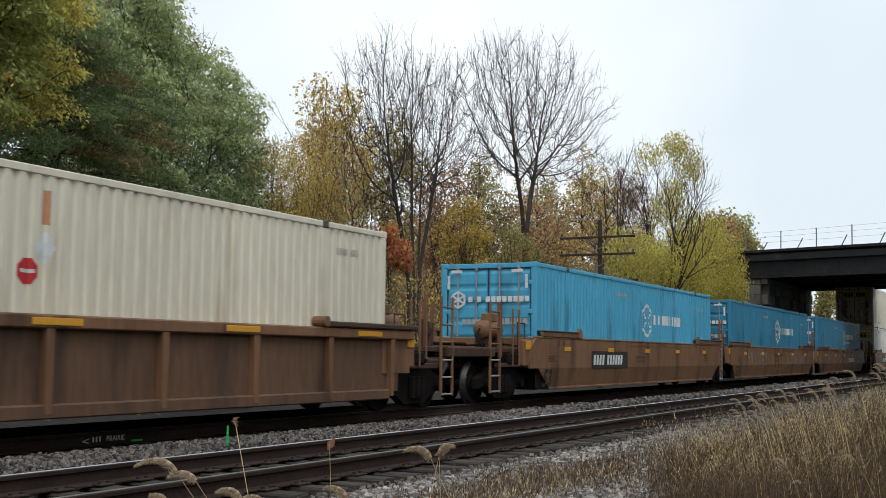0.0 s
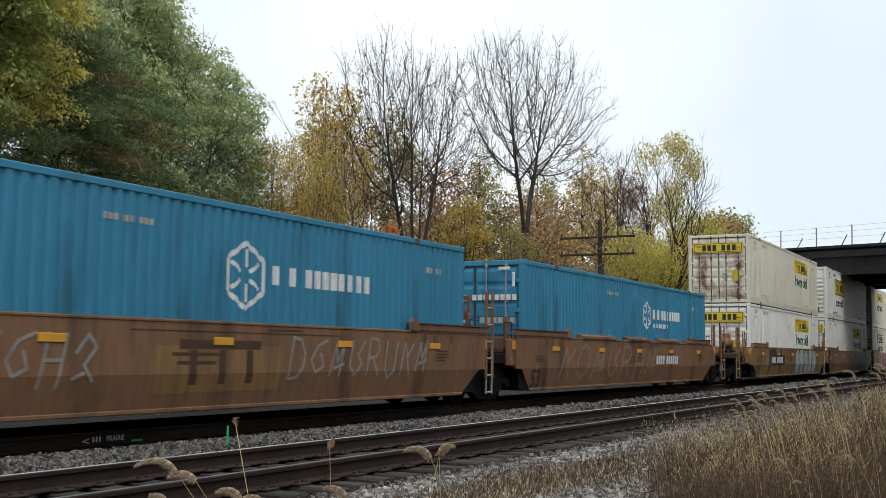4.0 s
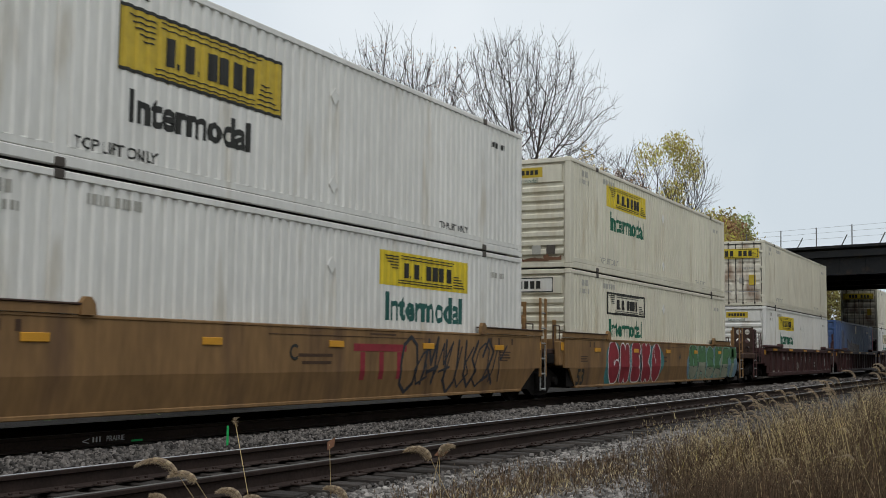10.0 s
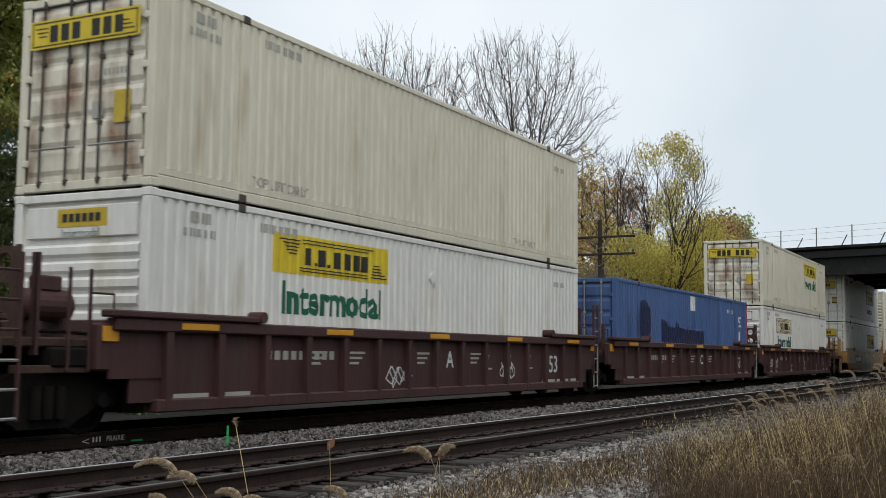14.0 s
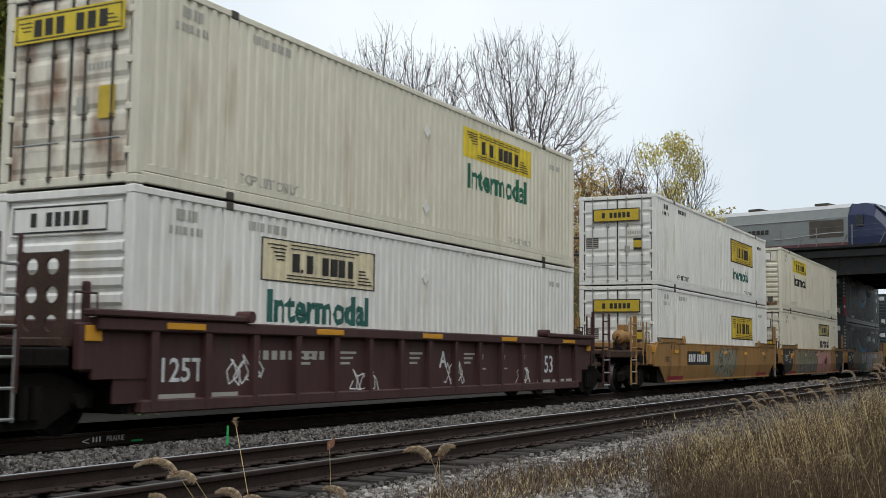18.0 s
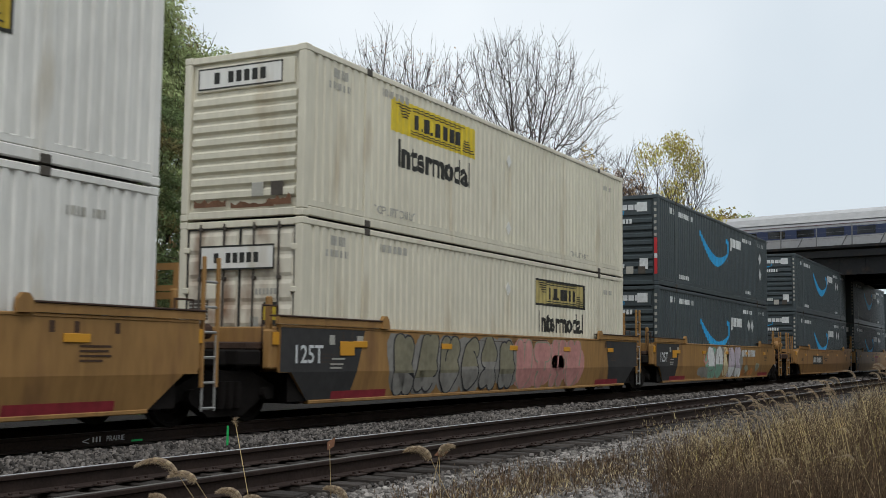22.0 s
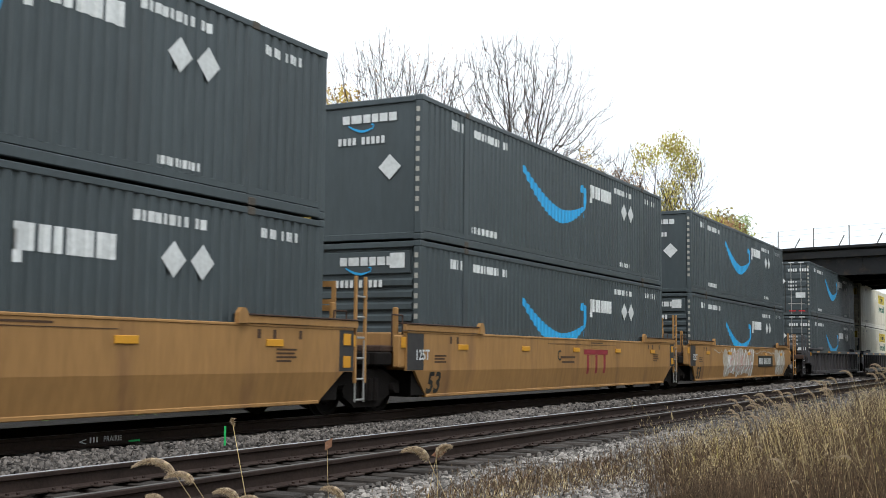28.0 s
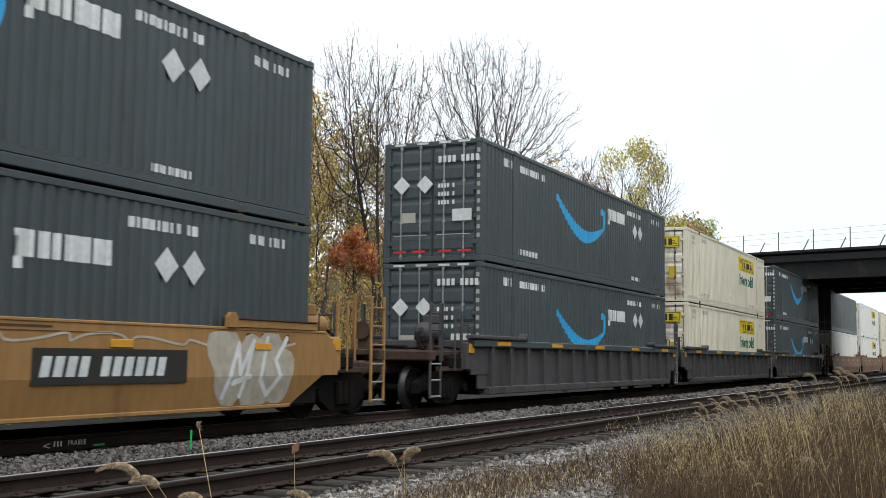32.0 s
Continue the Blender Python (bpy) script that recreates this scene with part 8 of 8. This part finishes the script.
for unit in (10, 11, 12):
    for xa, xb in ((0.8, 2.6), (L_END - 2.6, L_END - 0.8)):
        strip = panel(xb - xa, 0.14)
        strip.v = [(vx + xa, 0.0, vz + LOW_EDGE + 0.005) for vx, _, vz in strip.v]
        strip = fold(strip, 0.006)
        strip.materials.append(SPRAY["red"])
        part("red_strip", strip, None, U[unit][0], "dark red strip along the bottom edge")
for xa, xb in COVERS:
    part("cover_plate", Shape().prism([(-0.19, 1.7), (-0.19, 1.76), (-0.02, 1.82), (0.02, 1.8), (0.02, 1.7)], "x", xa, xb), M["brown"], U[3][0], "pale brown hinged cover plate")
for unit, x in ((7, -2.1), (9, -1.05)):
    screen, cell = Shape(), 0.36
    for col in range(2):
        for row in range(3):
            yc, zc, n = 0.35 + col * cell, 1.6 + row * cell, 16
            ring, edge = [], []
            for i in range(n):
                a = 6.2832 * i / n + math.pi / 4
                c, d = math.cos(a), math.sin(a)
                k = cell / 2 / max(abs(c), abs(d))
                ring.append((yc + 0.11 * c, zc + 0.11 * d))
                edge.append((yc + k * c, zc + k * d))
            v = [(xx, yy, zz) for xx in (x, x + 0.04) for yy, zz in ring + edge]
            f = []
            for i in range(n):
                j = (i + 1) % n
                f += [(i, n + i, n + j, j), (2 * n + j, 3 * n + j, 3 * n + i, 2 * n + i), (i, j, 2 * n + j, 2 * n + i)]
            screen.add(v, f)
    screen.box(x, x + 0.04, 0.13, 0.93, 1.3, 1.418).box(x, x + 0.05, 0.1, 0.168, 1.3, 2.52).box(x, x + 0.05, 0.892, 0.96, 1.3, 2.52)
    part("end_screen", screen, M["rust"], U[unit][0], "dark plate screen with round holes")

# rust runs on the doors of one old container
for ob in U[4][2].children_recursive:
    if ob.name.split(".")[0] in ("door", "door_rib"):
        ob.material_slots[0].link = "OBJECT"
        ob.material_slots[0].material = M["rust_run_cream"]

# sprayed paint on the cars
graffiti(U[4][0], 8.8, 14.3, "CHEKO", "teal", "silver", "black", 4, 0.52, 1.62, weight=0.52)


def sweep(root, pts, w, ink):
    """One broad sprayed line."""
    line = fat(pts, w)
    line.v = [(x, y, min(1.64, max(LOW_EDGE + 0.01, z))) for x, y, z in line.v]
    me = fold(line, 0.005)
    me.materials.append(SPRAY[ink])
    tagged(part("graffiti", me, None, root), kind="stuff")


for pts, w in (([(2.75, 0.36), (2.95, 1.0), (3.0, 1.46), (3.6, 1.56), (4.3, 1.5), (3.7, 1.3), (3.4, 1.05)], 0.24), ([(5.0, 0.4), (5.25, 1.0), (5.5, 1.62)], 0.26), ([(3.85, 0.4), (4.3, 1.1), (4.75, 1.5), (4.95, 1.15)], 0.07),
               ([(5.95, 0.5), (6.15, 1.0), (6.3, 1.6)], 0.06), ([(0.9, 0.5), (1.3, 1.3), (1.8, 1.5)], 0.12)):
    sweep(U[4][0], pts, w, "black")


def strokes(root, x0, x1, forms, z0, z1, ink, w, lift=0.006, slant=0.15):
    """Thin sprayed outlines of letters, one after another."""
    step = (x1 - x0) / len(forms)
    for k, form in enumerate(forms):
        for j, line in enumerate(GLYPHS[form]):
            pts = [(x0 + step * (k + 0.1 + 0.8 * u) + slant * v, z0 + (z1 - z0) * (v + 0.06 * math.sin(k * 2.1))) for u, v in line]
            me = fold(fat(pts, w), lift + 0.0004 * k)
            me.materials.append(SPRAY[ink])
            tagged(part("graffiti", me, None, root), kind="stuff")


def haze(root, x0, x1, z0, z1, ink, n, seed, lift=0.004):
    """Overlapping blots of thin sprayed paint."""
    r = random.Random(seed)
    for k in range(n):
        b = blob(x0 + (x1 - x0) * (k + 0.5) / n, (z0 + z1) / 2 + r.uniform(-0.08, 0.08), (x1 - x0) / n * 0.8, (z1 - z0) * 0.5, seed * 13 + k, 26, 0.35)
        me = fold(b, lift + 0.0004 * k)
        me.materials.append(SPRAY[ink])
        tagged(part("graffiti", me, None, root), kind="stuff")


strokes(U[5][0], 10.1, 14.4, "OaUbd", 0.55, 1.58, "black", 0.075, 0.006)
strokes(U[5][0], 10.5, 14.8, "eabOf", 0.6, 1.5, "black", 0.045, 0.009, 0.4)
graffiti(U[6][0], 2.4, 7.3, "CHEKO", ("teal", "black"), "red", "white", 7, 0.52, 1.62, weight=0.44)
graffiti(U[6][0], 10.5, 17.1, "OMSKET", ("blue", "sage", "blue"), ("green", "sage"), "black", 8, 0.5, 1.64, weight=0.36, halo="mint")
haze(U[10][0], 6.7, 9.6, 0.52, 1.6, "olive", 3, 9)
strokes(U[10][0], 6.7, 9.7, "adU", 0.54, 1.6, "black", 0.05, 0.008, 0.3)
strokes(U[10][0], 6.9, 9.3, "OR", 0.7, 1.45, "grey", 0.09, 0.011)
graffiti(U[11][0], 2.7, 8.2, "fabeda", "grey", ("olive", "grey"), "black", 10, 0.5, 1.62, weight=0.4)
graffiti(U[11][0], 8.2, 12.3, "UTHU", "pink", ("pink", "pink"), "sage", 11, 0.52, 1.6, weight=0.4)
haze(U[12][0], 4.3, 5.5, 0.55, 0.95, "grey", 2, 41)
strokes(U[12][0], 4.6, 5.5, "b", 1.0, 1.45, "pink", 0.09)
for k, (hx, ink) in enumerate(((10.5, "orange"), (11.0, "sage"), (11.9, "orange"), (13.0, "sage"))):
    haze(U[12][0], hx, hx + 0.5, 0.55 + 0.1 * (k % 2), 0.85 + 0.1 * (k % 2), ink, 1, 43 + k)
graffiti(U[12][0], 5.3, 7.5, "RO", ("mint", "grey"), ("white", "mint"), "grey", 12, 0.5, 1.62, weight=0.44)
graffiti(U[12][0], 7.5, 8.3, "e", "cream", "cream", "orange", 22, 0.5, 1.6, weight=0.28)
graffiti(U[12][0], 8.3, 10.4, "OK", ("lilac", "grey"), ("lilac", "white"), "grey", 13, 0.5, 1.62, weight=0.44)
haze(U[15][0], 4.0, 8.8, 0.55, 1.6, "chalk", 7, 14)
haze(U[15][0], 13.4, 15.3, 0.5, 1.6, "chalk", 3, 15)
strokes(U[15][0], 4.2, 8.8, "adUbeH", 0.55, 1.6, "white", 0.1, 0.008, 0.3)
strokes(U[15][0], 4.6, 8.6, "fbaed", 0.7, 1.5, "pink", 0.05, 0.011, 0.2)
strokes(U[15][0], 13.5, 15.2, "ab", 0.55, 1.55, "white", 0.09, 0.008, 0.2)
scrawl(U[15][0], 2.4, 15.8, 1.38, 1.58, "chalk", 16, 44, 0.035)
strokes(U[2][0], 1.9, 5.6, "faUbeHd", 0.85, 1.5, "grey", 0.05)
strokes(U[2][0], 9.6, 14.3, "DeabRUfa", 0.85, 1.5, "grey", 0.05)
strokes(U[3][0], 1.6, 9.6, "fOabRHa", 0.65, 1.5, "umber", 0.085, 0.006, 0.4)
haze(U[0][0], 5.0, 6.9, 0.75, 1.2, "chalk", 3, 18)


# ---- foxtails at the verge ----
LEFTWARD = 2.055
# place of the top of each stem, heading of the droop, sideways reach, length of the head
HEADS = [(3.03, 2.60, 0.895, LEFTWARD, 0.34, 0.15), (3.06, 2.54, 0.865, LEFTWARD, 0.32, 0.1), (3.15, 2.42, 0.805, LEFTWARD, 0.22, 0.09), (3.36, 2.13, 0.795, LEFTWARD, 0.1, 0.095),
         (3.52, 1.89, 0.94, LEFTWARD, 0.24, 0.1), (3.53, 1.86, 0.955, -1.1, 0.1, 0.06), (3.01, 2.62, 0.785, LEFTWARD, 0.1, 0.07), (3.2, 2.36, 0.775, 2.4, 0.1, 0.08)]
for k, (tx, ty, tz, way, reach, head) in enumerate(HEADS):
    bx0, by0 = tx - math.cos(way) * reach, ty - math.sin(way) * reach
    tz -= 0.03
    foxtail(bx0, by0, (tz - float(ground_z(bx0, by0))) / 0.94, way, reach, 300 + k, head=head, thick=0.0145, bristles=170)
dry_stalk = thing("dry_stalk", "thin pale dry weed stalk with a small tuft", "weed")
part("stem", Shape().path([(3.26, 2.28, -0.3), (3.21, 2.36, 0.5), (3.15, 2.45, 1.03)], 0.0012, 5), M["straw"], dry_stalk)
tuft_r = random.Random(12)
tuft = Shape()
for k in range(60):
    a = Vector((3.15, 2.45, 1.022 + 0.022 * tuft_r.random()))
    b = a + Vector((tuft_r.gauss(0, 1), tuft_r.gauss(0, 1), tuft_r.gauss(0.6, 0.8))).normalized() * tuft_r.uniform(0.006, 0.015)
    tuft.tube(a, b, 0.0012, 3, 0.0005)
part("tuft", tuft, M["foxtail"], dry_stalk)
fr = random.Random(77)
for k in range(70):
    # most heads nod along the top of the grass, a few stand lower in it
    far, turn = fr.uniform(8.0, 13.5), fr.choice((fr.uniform(76.5, 81.5), fr.uniform(76.5, 84.5)))
    fall = (-2.95 + (turn - 77) * 0.27 + fr.uniform(-0.5, 0.75)) if k < 60 else fr.uniform(-6.0, -3.0)
    tx, ty, tz = far * math.sin(radians(turn)), far * math.cos(radians(turn)), EYE.z + far * math.tan(radians(fall))
    way, reach = LEFTWARD + fr.uniform(-0.5, 0.5), fr.uniform(0.1, 0.25)
    px0, py0 = tx - math.cos(way) * reach, ty - math.sin(way) * reach
    foxtail(px0, py0, (tz - float(ground_z(px0, py0))) / 0.94, way, reach, 400 + k, head=fr.uniform(0.08, 0.12), thick=0.008)
for k, (tx, ty, tz, tilt) in enumerate(((3.337, 2.183, 0.954, 0.5), (3.527, 1.856, 0.926, 1.3))):
    leaf = Shape().add([(0, 0, -0.022), (0.014, 0.004, 0.0), (0.002, 0.0, 0.03), (-0.014, 0.005, 0.002), (0, 0.002, 0.0)], [(0, 1, 4), (1, 2, 4), (2, 3, 4), (3, 0, 4)])
    ob = new("dead_leaf", leaf.mesh("dead_leaf", M["dead_leaf"]))
    ob.matrix_basis = Matrix.Translation((tx, ty, tz)) @ Matrix.Rotation(-1.08, 4, "Z") @ Matrix.Rotation(tilt, 4, "Y")
    tagged(ob, "small reddish dead leaf caught on a weed stem", "leaf", "dead leaves on the weeds")
    weed = thing("weed_stem", "thin dry weed stem holding a dead leaf", "weed")
    part("stem", Shape().path([(tx + 0.04, ty - 0.05, float(ground_z(tx, ty))), (tx + 0.01, ty, tz - 0.2), (tx, ty + 0.004, tz)], 0.0009, 4), M["straw"], weed)


# ---- a small bird that flies down into the half-bare tree ----
bird = thing("bird", "small dark bird in flight", "bird")
part("body", Shape().tube((-0.11, 0, 0), (0.02, 0, 0.01), 0.008, 8, 0.03).tube((0.02, 0, 0.01), (0.1, 0, 0.015), 0.03, 8, 0.012), M["pole_wood"], bird, smooth=True)
for side in (-1, 1):
    wing = [(0.04, 0.02 * side, 0.015), (0.03, 0.1 * side, 0.05), (-0.03, 0.17 * side, 0.06), (-0.05, 0.1 * side, 0.045), (-0.04, 0.02 * side, 0.012)]
    part("wing", Shape().add(wing + [(x, y, z - 0.006) for x, y, z in wing], [(0, 1, 2, 3, 4), (9, 8, 7, 6, 5), (0, 5, 6, 1), (1, 6, 7, 2), (2, 7, 8, 3), (3, 8, 9, 4), (4, 9, 5, 0)]), M["pole_wood"], bird)
part("tail", Shape().box(-0.17, -0.1, -0.02, 0.02, -0.004, 0.004), M["pole_wood"], bird)
BIRD_PATH = ((0.00, (61.68, -4.36, 30.99)), (1.70, (63.62, 6.88, 17.41)), (1.80, (63.75, 7.57, 16.59)), (1.90, (63.85, 8.20, 15.82)), (2.00, (63.94, 8.84, 15.03)), (2.10, (64.01, 9.63, 14.17)), (2.20, (64.05, 10.70, 13.08)), (2.30, (64.05, 11.99, 11.75)), (2.50, (69.50, 17.30, 6.20)))

# ---- everything that moves ----
TRAVEL = ((0, -1.09), (3, 28.42), (6, 57.93), (8, 77.55), (10, 97.12), (12, 116.68), (14, 136.15), (17, 165.28), (19, 184.72), (21, 204.2), (23, 223.8), (24.5, 238.32), (26, 252.7), (28, 271.85), (30, 291.15), (31, 300.82), (32, 310.48))


def travel(t):
    for (ta, sa), (tb, sb) in zip(TRAVEL, TRAVEL[1:]):
        if t <= tb:
            return sa + (sb - sa) * (t - ta) / (tb - ta)
    return TRAVEL[-1][1]


def motions():
    rows = []
    for k, (t, p) in enumerate(BIRD_PATH):
        rows.append((t, pose(*p, 25 * math.sin(k * 1.9), 30, 110)))
    rows.append((32.0, pose(*BIRD_PATH[-1][1], 0, 0, 110)))
    walk(bird, rows)
    for ob, x, z in TRAIN:
        walk(ob, [(t, pose(x - s, SIDE, z)) for t, s in TRAVEL])
        for wheel in [c for c in ob.children_recursive if c.name.startswith("wheelset")]:
            place = wheel.location.copy()
            at = x + wheel.parent.location.x + place.x
            # it turns while it is anywhere near the view, and rests before and after
            steps = [k / 15 for k in range(481) if -4 < at - travel(k / 15) < 62]
            turn_at = {}
            for t in steps:
                turn_at[t] = -(travel(t) - travel(steps[0])) / AXLE_R
            if not steps:
                turn_at = {0.0: 0.0}
            times = sorted(turn_at)
            if times[0] > 0:
                turn_at[0.0] = turn_at[times[0]]
            if times[-1] < 32:
                turn_at[32.0] = turn_at[times[-1]]
            rows = [(t, Matrix.Translation(place) @ Matrix.Rotation(turn_at[t], 4, "Y")) for t in sorted(turn_at)]
            walk(wheel, rows)
    heading = math.degrees(math.atan2(-1.0, -BSKEW))
    for ob, back in PASSENGER:
        rows = []
        for t in (0.0, 16.0, 20.0, 24.0, 28.0, 32.0):
            y = 14.5 - 11.05 * (t - 17.4) + back * math.cos(math.atan(BSKEW))
            rows.append((t, pose(bx(y, TRACK_A), y, DECK - 0.15, 0, 0, heading)))
        walk(ob, rows)


motions()
